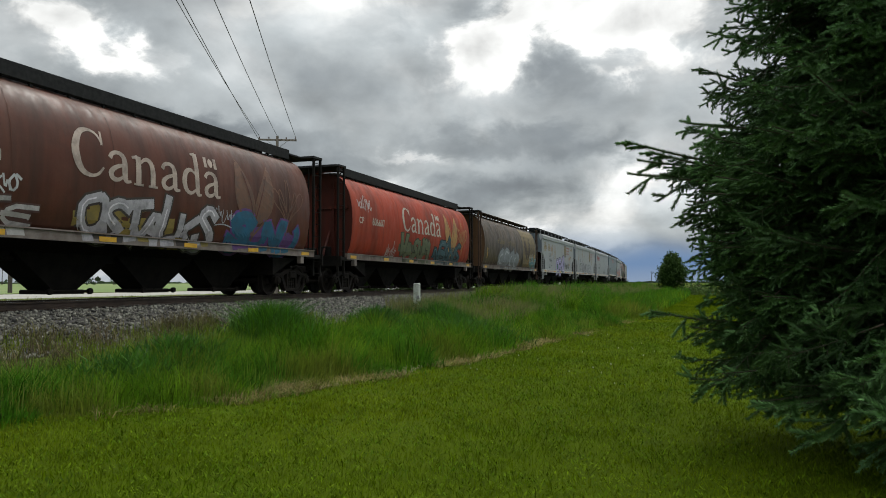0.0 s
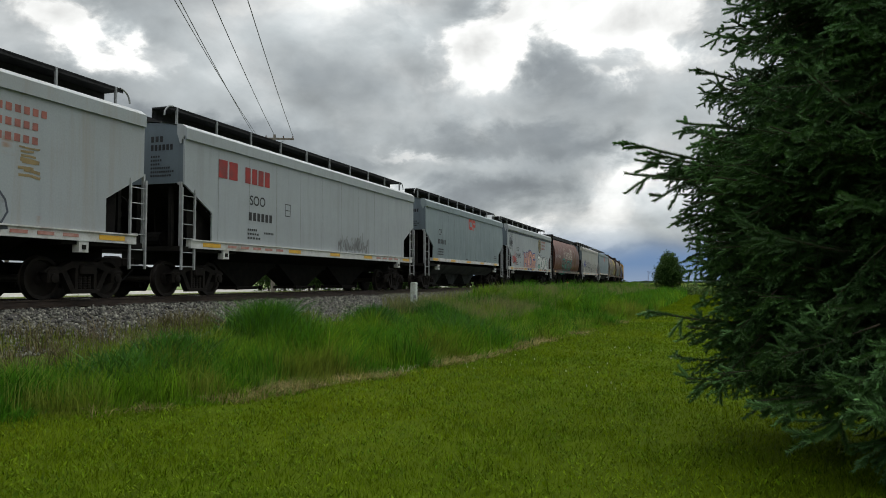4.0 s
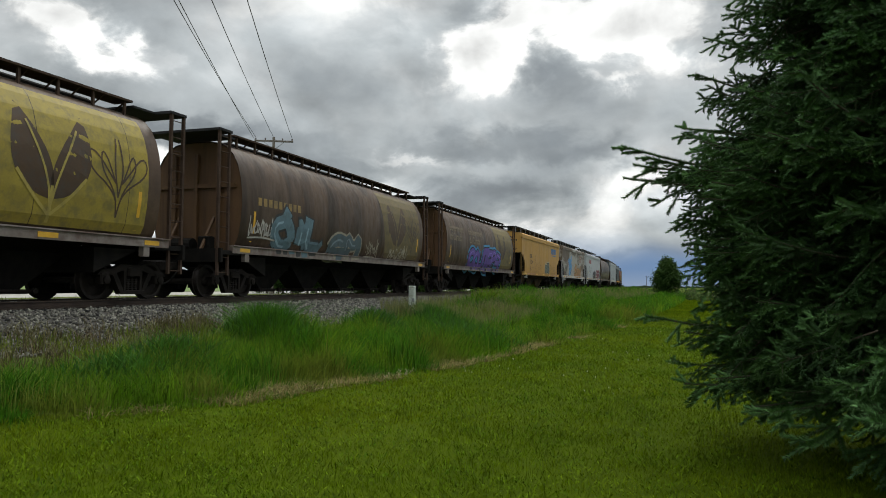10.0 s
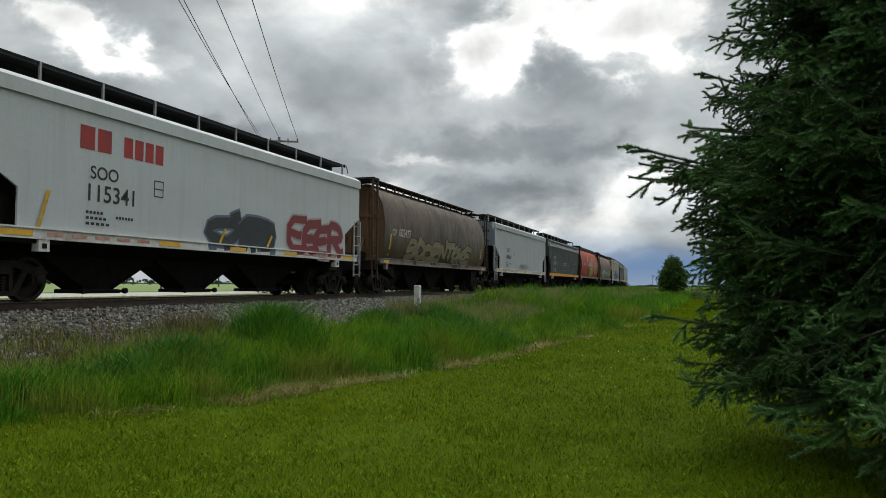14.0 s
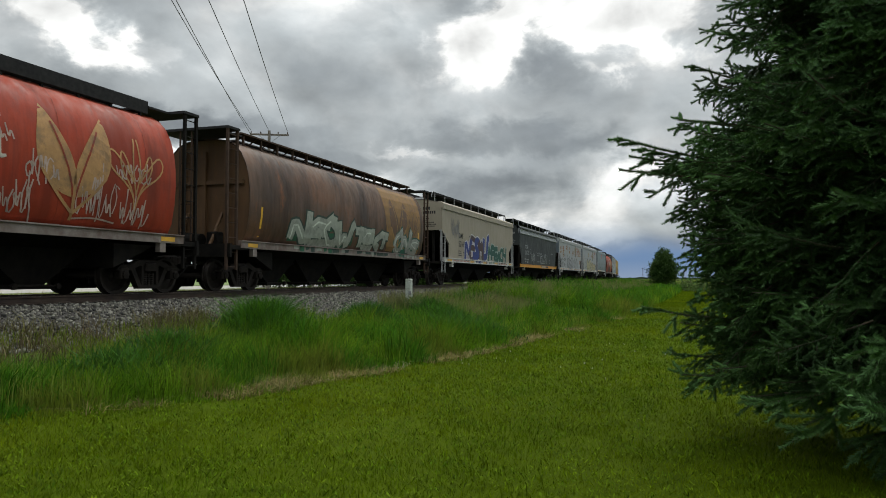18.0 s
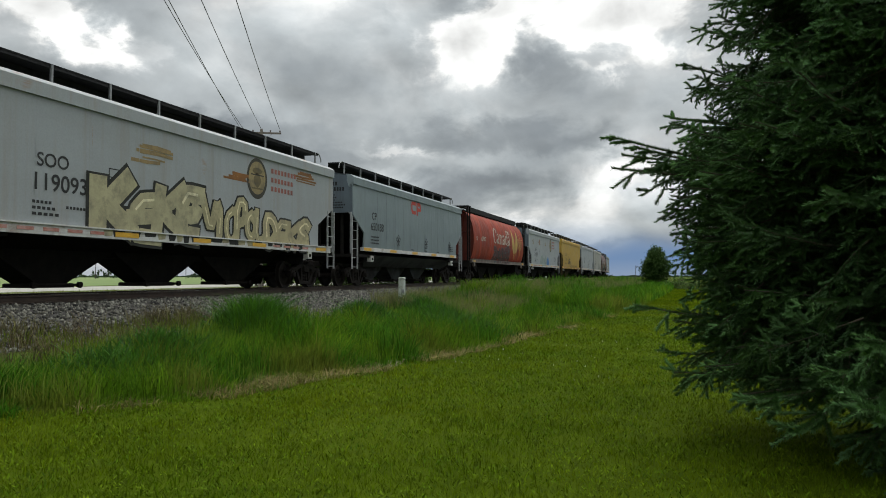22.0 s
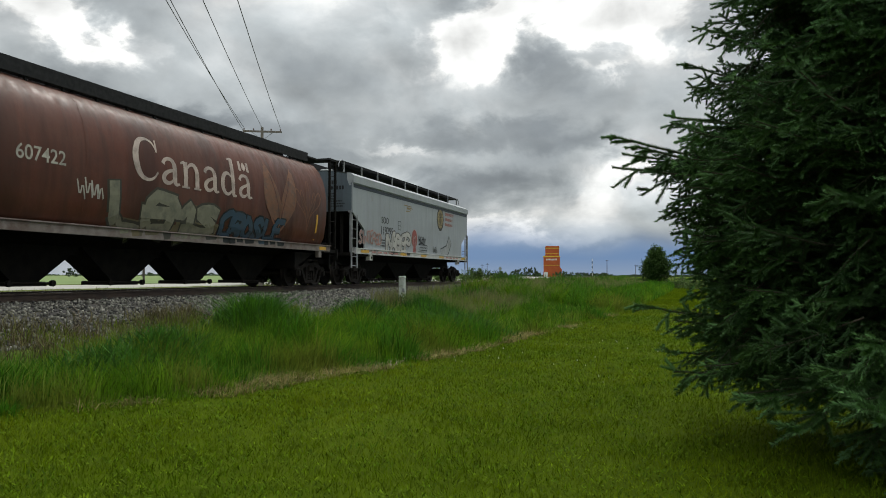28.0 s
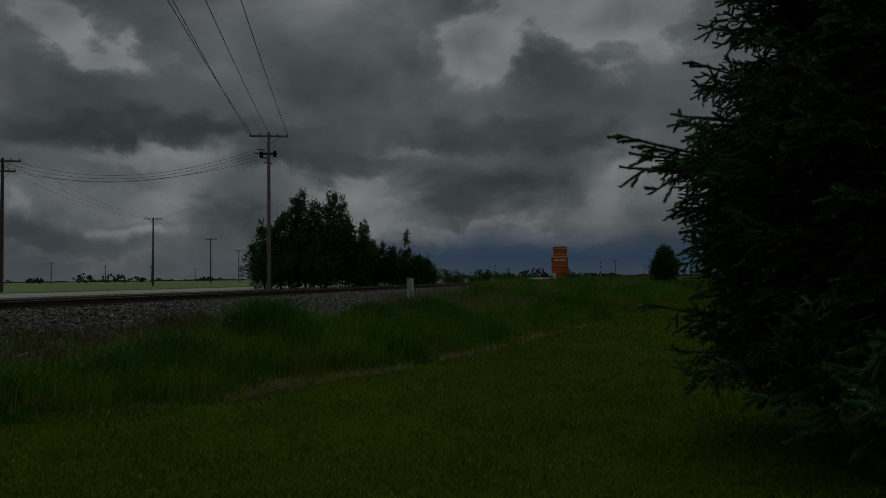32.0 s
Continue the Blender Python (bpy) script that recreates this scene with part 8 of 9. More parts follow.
    for i in (6, 10, 26):
        y0 = -0.35 if i != 26 else -0.9
        sh = Shape()
        for a, b in (((0.0, 3.38), 0), ((0.74, 3.38), 1)):
            y, z = y0 + a[0], a[1]
            pts = [(y + 0.58, z + 0.06), (y + 0.16, z + 0.06), (y + 0.08, z + 0.14), (y + 0.08, z + 0.42), (y + 0.16, z + 0.5), (y + 0.58, z + 0.5)] if b == 0 else [(y + 0.08, z), (y + 0.08, z + 0.5), (y + 0.52, z + 0.5), (y + 0.56, z + 0.4), (y + 0.52, z + 0.24), (y + 0.08, z + 0.24)]
            ribbon(sh, pts, 0.17, B, 0.008, 0)
        part("red_mark", sh, [spray((0.50, 0.05, 0.03))], T[i], "bright red angular mark")
        lettering(T[i], B, "CP", -5.6, 2.75, 0.5, BLACK)
        if i == 6:
            bars(T[i], B, -5.7, 2.30, 1.25, 0.24, 6, BLACK, "marking", 0.35)
        else:
            lettering(T[i], B, {10: "650197", 26: "650188"}[i], -5.7, 2.30, 1.35, BLACK)
        for k in range(3):
            bars(T[i], B, -5.7, 2.0 - 0.13 * k, 0.9, 0.06, 8, BLACK)
            bars(T[i], B, 5.2, 1.75 + 0.11 * k, 0.55, 0.05, 6, BLACK)
            bars(T[i], B, 1.0 + 1.9 * (k - 1), 1.62, 0.4, 0.05, 5, BLACK)
    # the shadow line under the eave, painted on the side as a dark band
    for i in (7, 33):
        sh = Shape()
        ribbon(sh, [(-7.9, 3.90), (7.9, 3.90)], 0.14, F, 0.006, 0)
        part("stripe", sh, [spray((0.045, 0.055, 0.07))], T[i], "eave shadow painted as a dark stripe below the roof")
    # the government car: flag, two columns of words, yellow wheat panel
    c = T[11]
    gold = (0.52, 0.40, 0.17)
    sh = Shape()
    for a, b in ((-6.15, -5.72),):
        sh.sweep([(R(2.95 + 0.05 * j) + 0.008, 2.95 + 0.05 * j) for j in range(13)], [a, b])
    for q in range(5):
        w = radians(18 + 36 * q)
        leaf_shape(sh, (-5.22, 3.12), (-5.22 + 0.36 * math.cos(w), 3.16 + 0.36 * math.sin(w)), 0.09, 0, 0.008 + 0.001 * q)
    ribbon(sh, [(-5.22, 3.14), (-5.22, 2.95)], 0.05, R, 0.008, 0)
    part("flag_emblem", sh, [spray((0.62, 0.46, 0.10))], c, "yellow flag emblem")
    lettering(c, R, "Government", -4.55, 3.22, 2.15, gold, squash=1.1)
    lettering(c, R, "of Canada", -4.55, 2.80, 1.80, gold, squash=1.1)
    lettering(c, R, "Gouvernement", -1.7, 3.22, 2.55, gold, squash=1.1)
    lettering(c, R, "du Canada", -1.6, 2.80, 1.85, gold, squash=1.1)
    lettering(c, R, "CPWX", -6.1, 2.35, 0.95, gold)
    lettering(c, R, "604192", -4.7, 2.30, 1.45, gold)
    # yellow car, red marks of the white-grey car
    bars(T[14], F, 4.0, 3.25, 2.3, 0.5, 4, (0.05, 0.17, 0.38), "marking", 0.16, "large blue marks")
    bars(T[14], F, 4.1, 3.08, 2.2, 0.06, 1, (0.05, 0.17, 0.38), "marking", 0.0)
    soo_marks(T[14], mark="DME", number="51204")
    soo_marks(T[29], mark="DME", number="51516")
    for i, y0 in ((16, -5.4), (5, -6.6)):
        bars(T[i], F, y0, 3.22, 0.95, 0.50, 2, (0.33, 0.04, 0.035), "marking", 0.16, "large red marks")
        bars(T[i], F, y0 + 1.25, 3.22, 1.35, 0.46, 4, (0.33, 0.04, 0.035), "marking", 0.2, "large red marks")
    ink = (0.36, 0.37, 0.37)
    for i, num in ((19, "355076"), (23, "354772")):
        lettering(T[i], F, "COER", -6.0, 2.72, 1.05, ink)
        lettering(T[i], F, num, -6.05, 2.24, 1.35, ink)
        lettering(T[i], F, "LD LMT", -6.25, 1.80, 0.6, ink)
        lettering(T[i], F, "LT WT", -6.25, 1.62, 0.5, ink)
        bars(T[i], F, -5.45, 1.80, 0.65, 0.10, 6, ink, "marking", 0.3)
        bars(T[i], F, -5.45, 1.62, 0.55, 0.10, 5, ink, "marking", 0.3)
        lettering(T[i], F, "DO NOT HAMMER ON CAR", -1.4, 2.42, 2.1, ink)
        bars(T[i], F, -1.4, 2.26, 2.0, 0.05, 24, ink, "marking", 0.3)
        bars(T[i], F, -1.3, 1.75, 1.2, 0.05, 14, ink, "marking", 0.3)
        bars(T[i], F, 5.1, 2.55, 1.0, 0.06, 12, ink, "marking", 0.3)
        sh = Shape()
        for a, b in (((-4.25, 2.35), (-3.9, 2.35)), ((-3.9, 2.35), (-3.9, 2.7)), ((-3.9, 2.7), (-4.25, 2.7)), ((-4.25, 2.7), (-4.25, 2.35)), ((4.25, 1.7), (4.65, 1.7)), ((4.65, 1.7), (4.65, 2.0)), ((4.65, 2.0), (4.25, 2.0)), ((4.25, 2.0), (4.25, 1.7))):
            ribbon(sh, [a, b], 0.03, F, 0.007, 0)
        part("stencil_box", sh, [spray(ink)], T[i])
    scrawl(T[23], F, -3.7, 1.75, 1.4, 0.8, (0.30, 0.31, 0.31), 142, 0.04)
    # rust brushed out on the flat sides
    amber, ochre = (0.27, 0.115, 0.032), (0.30, 0.215, 0.10)
    for k, (i, y, z, w, h, c_) in enumerate(((3, -7.3, 3.05, 1.2, 0.75, ochre), (3, -5.5, 3.1, 0.9, 0.6, ochre), (3, -3.6, 2.9, 0.4, 0.9, ochre), (3, -2.6, 2.5, 0.6, 1.2, ochre), (3, 5.9, 3.5, 1.3, 0.25, ochre), (3, 5.6, 2.8, 0.8, 0.12, ochre),
                                              (4, -5.9, 2.7, 0.25, 1.1, ochre), (4, -2.9, 2.6, 0.35, 1.2, ochre), (4, 4.6, 2.4, 0.5, 0.6, ochre), (4, 0.6, 2.6, 0.3, 0.9, ochre),
                                              (24, -7.6, 2.9, 0.9, 0.7, amber), (24, -6.2, 2.55, 1.3, 1.1, amber), (24, -3.9, 3.2, 1.1, 0.6, amber), (24, -1.7, 3.0, 1.0, 0.7, amber), (24, 0.6, 2.9, 1.2, 0.5, amber), (24, 4.5, 2.85, 1.6, 0.8, amber),
                                              (24, 6.2, 2.9, 0.9, 0.7, amber), (24, 5.8, 2.0, 1.4, 0.4, amber), (24, 3.4, 2.3, 0.5, 0.7, ochre), (25, 1.1, 3.15, 1.6, 0.25, amber), (25, 5.0, 3.55, 1.8, 0.4, amber), (25, -2.6, 3.1, 1.6, 0.5, ochre),
                                              (28, -3.8, 3.25, 0.9, 0.45, amber), (28, -6.6, 3.2, 0.8, 0.4, ochre), (28, -0.6, 3.2, 0.8, 0.3, ochre), (33, -2.4, 3.35, 1.1, 0.35, ochre))):
        rust_brush(T[i], F, y, z, w, h, 300 + k, c_)
    # spray paint, car by car
    tag(T[0], R, "OSTALKS", -2.2, 1.12, 4.6, 1.15, (0.50, 0.47, 0.50), (0.07, 0.055, 0.05), 1, 0.25, back=(0.30, 0.22, 0.06))
    tag(T[0], R, "SUNU", 3.1, 1.12, 3.4, 0.95, (0.03, 0.13, 0.22), (0.15, 0.06, 0.22), 2, 0.3, back=(0.13, 0.06, 0.20), shine=False)
    scrawl(T[0], R, 2.4, 1.9, 0.8, 0.45, (0.45, 0.47, 0.5), 3)
    tag(T[0], R, "NOTE", -5.9, 1.3, 2.6, 0.5, (0.55, 0.52, 0.5), (0.12, 0.06, 0.05), 4, 0.16, shine=False)
    scrawl(T[0], R, -4.8, 2.0, 1.0, 0.5, (0.6, 0.6, 0.6), 5, 0.05)
    tag(T[1], R, "WASUM", -2.6, 1.28, 3.6, 0.95, (0.14, 0.16, 0.09), (0.035, 0.04, 0.02), 6, 0.26, shine=False, back=(0.09, 0.10, 0.05))
    tag(T[1], R, "NEONS", 1.7, 1.20, 4.0, 1.05, (0.035, 0.085, 0.10), (0.012, 0.018, 0.02), 7, 0.22, back=(0.05, 0.10, 0.12), fill2=(0.06, 0.12, 0.14))
    scrawl(T[1], R, -4.0, 1.30, 1.0, 0.6, (0.50, 0.45, 0.42), 8, 0.04)
    scrawl(T[1], R, -6.9, 3.1, 1.2, 0.6, (0.50, 0.42, 0.40), 9, 0.05)
    tag(T[2], R, "OBOO", -3.9, 1.28, 5.4, 0.95, (0.25, 0.27, 0.28), (0.10, 0.10, 0.10), 10, 0.55)
    tag(T[2], R, "VENZ", 5.2, 1.28, 2.1, 0.85, (0.12, 0.28, 0.31), (0.42, 0.44, 0.40), 110, 0.2, shine=False)
    scrawl(T[2], R, 4.9, 2.05, 1.6, 0.4, (0.45, 0.43, 0.36), 11, 0.04)
    for y in (1.7, 4.6):
        ribbon_part = Shape()
        ribbon(ribbon_part, [(y, 1.5), (y + 0.22, 1.95)], 0.09, R, 0.010, 0)
        part("marking", ribbon_part, [spray((0.42, 0.22, 0.03))], T[2], "orange slanting dash")
    tag(T[3], F, "DEMO", -1.7, 1.12, 4.0, 1.35, (0.36, 0.33, 0.52), (0.05, 0.04, 0.07), 12, 0.30, back=(0.06, 0.22, 0.16))
    scrawl(T[3], F, 2.9, 1.75, 1.1, 0.5, BLACK, 13, 0.04)
    scrawl(T[3], F, 4.3, 1.75, 0.9, 0.45, BLACK, 14, 0.04)
    tag(T[4], F, "GREASY", -3.6, 1.32, 3.8, 0.9, (0.30, 0.31, 0.32), (0.07, 0.07, 0.08), 15, 0.2)
    tag(T[4], F, "KENO", 1.0, 1.32, 3.4, 0.85, (0.34, 0.36, 0.37), (0.06, 0.07, 0.09), 16, 0.22)
    scrawl(T[5], F, 0.5, 1.5, 2.6, 0.6, (0.2, 0.2, 0.2), 17, 0.04)
    tag(T[7], F, "HIDE", -2.8, 1.25, 3.7, 1.12, (0.50, 0.26, 0.20), (0.05, 0.07, 0.28), 18, 0.30)
    tag(T[7], F, "PORU", 2.1, 1.20, 3.9, 1.05, (0.52, 0.52, 0.50), BLACK, 19, 0.26, back=(0.20, 0.36, 0.30))
    scrawl(T[7], F, -6.6, 1.7, 1.3, 0.7, (0.45, 0.06, 0.05), 20, 0.05)
    bubbles(T[7], F, 2, -7.5, 2.75, 1.0, 1.1, BLACK, 21, 0.035)
    scrawl(T[7], F, -7.4, 3.0, 0.8, 0.5, BLACK, 121, 0.035)
    tag(T[8], R, "ZLEY", -3.1, 1.2, 4.9, 1.0, (0.12, 0.115, 0.10), (0.035, 0.03, 0.028), 22, 0.28, back=(0.03, 0.27, 0.22), halo=(0.035, 0.30, 0.25))
    bubbles(T[9], F, 3, -5.6, 1.34, 2.6, 1.35, BLACK, 23)
    navy = (0.012, 0.016, 0.045)
    for rgb, w, lines in (
            (navy, 0.075, ([(-3.1, 2.3), (-2.7, 2.55), (-2.42, 2.85), (-2.4, 2.2), (-2.5, 1.9)], [(-2.3, 2.75), (-1.9, 2.1), (-1.55, 1.85), (-1.6, 2.4), (-1.4, 2.75), (-1.1, 2.6), (-1.05, 2.25)],
                           [(-1.35, 2.2), (-1.45, 1.85), (-1.8, 1.72), (-1.3, 1.75)])),
            ((0.012, 0.013, 0.016), 0.065, ([(-2.9, 1.45), (-2.85, 1.95), (-2.4, 2.2), (-1.95, 2.1), (-1.75, 1.8), (-1.78, 1.5)], [(-1.25, 1.45), (-1.25, 1.9), (-0.95, 2.2), (-0.6, 2.1), (-0.5, 1.75), (-0.75, 1.45)],
                                            [(-0.6, 1.8), (-0.45, 2.4), (-0.1, 2.62), (0.3, 2.45), (0.35, 2.05)], [(-0.35, 1.6), (0.0, 2.0), (0.5, 2.1), (0.72, 1.8), (0.45, 1.45)])),
            (BLACK, 0.05, ([(0.75, 1.5), (0.9, 1.75), (1.0, 1.5), (1.15, 1.8), (0.95, 1.95)], [(1.2, 1.9), (1.15, 2.35), (1.45, 2.66), (1.85, 2.5), (2.0, 2.1), (1.8, 1.75), (1.4, 1.5), (1.2, 1.7)],
                           [(1.5, 2.3), (1.65, 1.85)], [(1.4, 2.0), (1.8, 2.12)], [(1.45, 1.85), (1.75, 2.3)], [(2.2, 2.45), (2.2, 2.65), (2.4, 2.68), (2.5, 2.52), (2.35, 2.4), (2.2, 2.45)],
                           [(2.05, 1.45), (2.25, 2.1), (2.5, 2.25), (2.75, 1.95), (2.8, 1.5), (2.6, 1.5), (2.55, 1.95)])),
            (BLACK, 0.05, ([(2.8, 2.1), (2.95, 2.5), (3.3, 2.66), (3.65, 2.45), (3.7, 2.0), (3.4, 1.65)], [(3.35, 1.55), (3.75, 1.5), (3.7, 1.95), (4.0, 2.25), (4.4, 2.15), (4.45, 1.8), (4.1, 1.5)], [(4.05, 2.05), (4.1, 1.8)],
                           [(4.55, 1.5), (4.6, 2.3), (4.85, 2.62), (5.25, 2.5), (5.2, 2.15), (4.85, 2.0), (5.3, 1.9), (5.35, 1.6), (4.9, 1.48)], [(5.5, 1.5), (5.45, 2.1), (5.7, 2.45), (6.0, 2.35), (6.0, 1.9), (5.75, 1.55)]))):
        for k, pts in enumerate(lines):
            part("graffiti_stroke", pen_line(pts, w, F, 0.008 + 0.0012 * k), [spray(rgb)], T[9], "loose black and navy sprayed outline")
    # stencilled notice in a box, and small print
    notice = Shape()
    for pts in ([(-0.1, 2.02), (1.0, 2.02)], [(-0.1, 1.68), (1.0, 1.68)], [(-0.1, 1.68), (-0.1, 2.02)], [(1.0, 1.68), (1.0, 2.02)]):
        ribbon(notice, pts, 0.035, F, 0.018, 0)
    part("marking", notice, [spray(BLACK)], T[9], "black stencilled frame")
    for k in range(3):
        bars(T[9], F, 0.02, 1.90 - 0.09 * k, 0.85, 0.05, 10, BLACK)
    scrawl(T[9], F, 6.0, 1.75, 0.6, 0.4, (0.35, 0.07, 0.06), 126, 0.05)
    scrawl(T[9], F, -6.6, 2.2, 1.4, 0.7, (0.05, 0.06, 0.3), 24, 0.05)
    tag(T[11], R, "UTTAK", -5.7, 1.22, 2.9, 0.75, (0.36, 0.37, 0.40), (0.07, 0.06, 0.06), 25, 0.34)
    scrawl(T[11], R, -1.6, 1.75, 2.6, 0.25, (0.55, 0.52, 0.46), 26, 0.03)
    tag(T[12], R, "OIL", -5.6, 1.25, 3.0, 1.0, (0.13, 0.21, 0.25), (0.05, 0.05, 0.05), 27, 0.46)
    scrawl(T[12], R, -7.0, 1.7, 1.6, 0.5, (0.5, 0.47, 0.42), 127, 0.05)
    bars(T[12], R, -6.6, 2.6, 2.6, 0.24, 9, (0.30, 0.20, 0.07), "marking", 0.35)
    tag(T[12], R, "CM", -1.8, 1.25, 2.4, 0.8, (0.10, 0.14, 0.16), (0.35, 0.31, 0.24), 28, 0.42)
    scrawl(T[12], R, 1.2, 1.45, 1.2, 0.6, (0.42, 0.38, 0.3), 128, 0.04)
    scrawl(T[12], R, 3.6, 1.4, 2.0, 0.5, (0.42, 0.38, 0.3), 129, 0.05)
    tag(T[13], R, "COUTEPR", -3.3, 1.2, 7.0, 1.25, (0.15, 0.09, 0.36), (0.012, 0.010, 0.018), 29, 0.26, back=(0.03, 0.02, 0.05), halo=(0.05, 0.26, 0.48))
    gov = (0.25, 0.20, 0.13)
    lettering(T[2], R, "of Canada", -4.4, 2.80, 1.80, (0.20, 0.155, 0.07), squash=1.1)
    lettering(T[2], R, "du Canada", -1.6, 2.80, 1.85, (0.20, 0.155, 0.07), squash=1.1)
    lettering(T[13], R, "Government", -6.9, 3.22, 2.5, gov, squash=1.1)
    lettering(T[13], R, "of Canada", -6.9, 2.72, 2.15, gov, squash=1.1)
    lettering(T[13], R, "Gouvernement", -3.4, 3.22, 3.0, gov, squash=1.1)
    lettering(T[13], R, "du Canada", -3.3, 2.72, 2.2, gov, squash=1.1)
    tag(T[14], F, "ONE", 1.1, 1.30, 1.8, 0.8, (0.12, 0.15, 0.125), (0.02, 0.022, 0.02), 30, 0.34, shine=False, halo=(0.42, 0.38, 0.25))
    bubbles(T[14], F, 5, -4.0, 1.45, 3.6, 0.8, (0.20, 0.12, 0.035), 230, 0.04)
    bubbles(T[14], F, 4, 3.2, 1.45, 2.6, 0.7, (0.20, 0.12, 0.035), 231, 0.04)
    tag(T[15], F, "SUSHI", -0.2, 1.30, 5.0, 1.05, (0.42, 0.21, 0.08), (0.15, 0.17, 0.07), 31, 0.24, back=(0.30, 0.17, 0.07))
    sh = Shape()
    for dy, dz, ry, rz, lean in ((0, 0, 0.78, 0.62, 0), (-0.75, 0.55, 0.26, 0.5, -0.9), (-0.3, 0.7, 0.34, 0.55, -0.4), (0.55, 0.75, 0.30, 0.7, 0.5), (0.15, 0.6, 0.4, 0.45, 0.1), (0.75, 0.2, 0.35, 0.4, 0.9), (-0.5, -0.35, 0.5, 0.3, 0.4)):
        blob(sh, F, -3.1 + dy, 2.15 + dz, ry, rz, 0, 0.005 + len(sh.f) * 0.0002, lean=lean)
    for pts in ([(-3.75, 2.0), (-3.4, 2.3), (-3.3, 2.8)], [(-2.9, 1.65), (-2.6, 2.1), (-2.75, 2.7)], [(-3.6, 1.7), (-3.1, 1.9), (-2.7, 1.75)]):
        ribbon(sh, curved(pts), 0.06, F, 0.022, 1)
    part("graffiti", sh, [spray((0.13, 0.34, 0.62)), spray((0.03, 0.05, 0.10))], T[15], "sky-blue spray-painted shape")
    tag(T[16], F, "OB", -1.2, 1.3, 3.6, 0.8, (0.035, 0.04, 0.045), (0.12, 0.15, 0.20), 32, 0.32, shine=False)
    tag(T[16], F, "EEER", 2.9, 1.25, 3.6, 1.0, (0.20, 0.035, 0.04), (0.40, 0.34, 0.34), 33, 0.24, shine=False)
    tag(T[17], R, "BOCENTOKE", -4.8, 1.3, 9.4, 0.95, (0.20, 0.17, 0.10), (0.035, 0.03, 0.018), 34, 0.26, shine=False)
    lettering(T[17], R, "CP", -6.6, 2.35, 0.45, (0.5, 0.46, 0.38))
    lettering(T[17], R, "602477", -5.9, 2.35, 1.4, (0.5, 0.46, 0.38))
    for y, z, h in ((-6.4, 1.45, 0.75), (-0.6, 1.5, 0.35), (1.7, 1.5, 0.3)):
        sh = Shape()
        ribbon(sh, [(y, z), (y + 0.22, z + h)], 0.09, F, 0.03, 0)
        part("marking", sh, [spray((0.60, 0.36, 0.03))], T[16], "yellow slanting dash")
    scrawl(T[18], F, -1.5, 1.5, 3.0, 0.5, (0.25, 0.25, 0.25), 35, 0.04)
    tag(T[20], R, "BIES", -0.3, 1.25, 2.4, 1.05, (0.40, 0.42, 0.05), (0.02, 0.03, 0.03), 36, 0.42, back=(0.05, 0.20, 0.32))
    for k, (y, z, w, h) in enumerate(((2.2, 1.5, 1.1, 0.7), (3.0, 2.2, 0.8, 0.6), (4.3, 1.6, 1.2, 0.9), (5.6, 1.5, 1.0, 0.8), (5.4, 2.5, 1.2, 0.4), (2.0, 2.9, 0.7, 0.3))):
        scrawl(T[20], R, y, z, w, h, (0.48, 0.36, 0.30), 210 + k, 0.035)
    scrawl(T[20], R, -4.0, 1.35, 1.2, 0.6, (0.5, 0.42, 0.38), 37, 0.04)
    tag(T[21], R, "NEOW", -4.9, 1.25, 4.4, 1.15, (0.33, 0.36, 0.30), (0.03, 0.06, 0.045), 38, 0.27, back=(0.02, 0.12, 0.06))
    tag(T[21], R, "TEKT", -0.1, 1.25, 3.2, 0.95, (0.33, 0.36, 0.30), (0.03, 0.06, 0.045), 138, 0.27)
    tag(T[21], R, "ONS", 3.9, 1.25, 2.8, 1.0, (0.32, 0.34, 0.30), (0.02, 0.10, 0.07), 139, 0.27, back=(0.03, 0.16, 0.10))
    tag(T[22], F, "NESMU", -4.0, 1.32, 4.8, 1.35, (0.025, 0.045, 0.20), (0.55, 0.55, 0.55), 39, 0.30, back=(0.42, 0.36, 0.40), fill2=(0.07, 0.035, 0.035), shine=False)
    tag(T[22], F, "MPEACH", 1.1, 1.32, 4.6, 1.05, (0.012, 0.085, 0.06), (0.36, 0.42, 0.38), 40, 0.27, shine=False)
    scrawl(T[22], F, -6.5, 2.7, 1.5, 0.9, (0.2, 0.2, 0.2), 41, 0.04)
    tag(T[23], F, "CLOI", 0.0, 1.5, 3.4, 0.75, (0.06, 0.066, 0.07), (0.42, 0.43, 0.43), 42, 0.10, shine=False)
    tag(T[24], F, "IVICEA", -3.0, 1.25, 4.0, 0.95, (0.30, 0.31, 0.31), BLACK, 43, 0.40)
    tag(T[24], F, "VVEO", 1.9, 1.25, 2.6, 0.8, (0.32, 0.33, 0.33), BLACK, 143, 0.42, shine=False)
    tag(T[24], F, "CO", -6.9, 1.35, 1.2, 0.7, (0.33, 0.34, 0.34), BLACK, 144, 0.4, shine=False)
    tag(T[25], F, "KEKE", -3.4, 1.20, 3.6, 1.2, (0.44, 0.40, 0.24), (0.025, 0.025, 0.02), 44, 0.36)
    tag(T[25], F, "VIOPOL", 0.3, 1.20, 3.0, 1.0, (0.42, 0.37, 0.21), (0.025, 0.025, 0.02), 145, 0.36)
    tag(T[25], F, "DEKS", 3.4, 1.20, 2.6, 0.8, (0.44, 0.38, 0.22), (0.025, 0.025, 0.02), 146, 0.38)
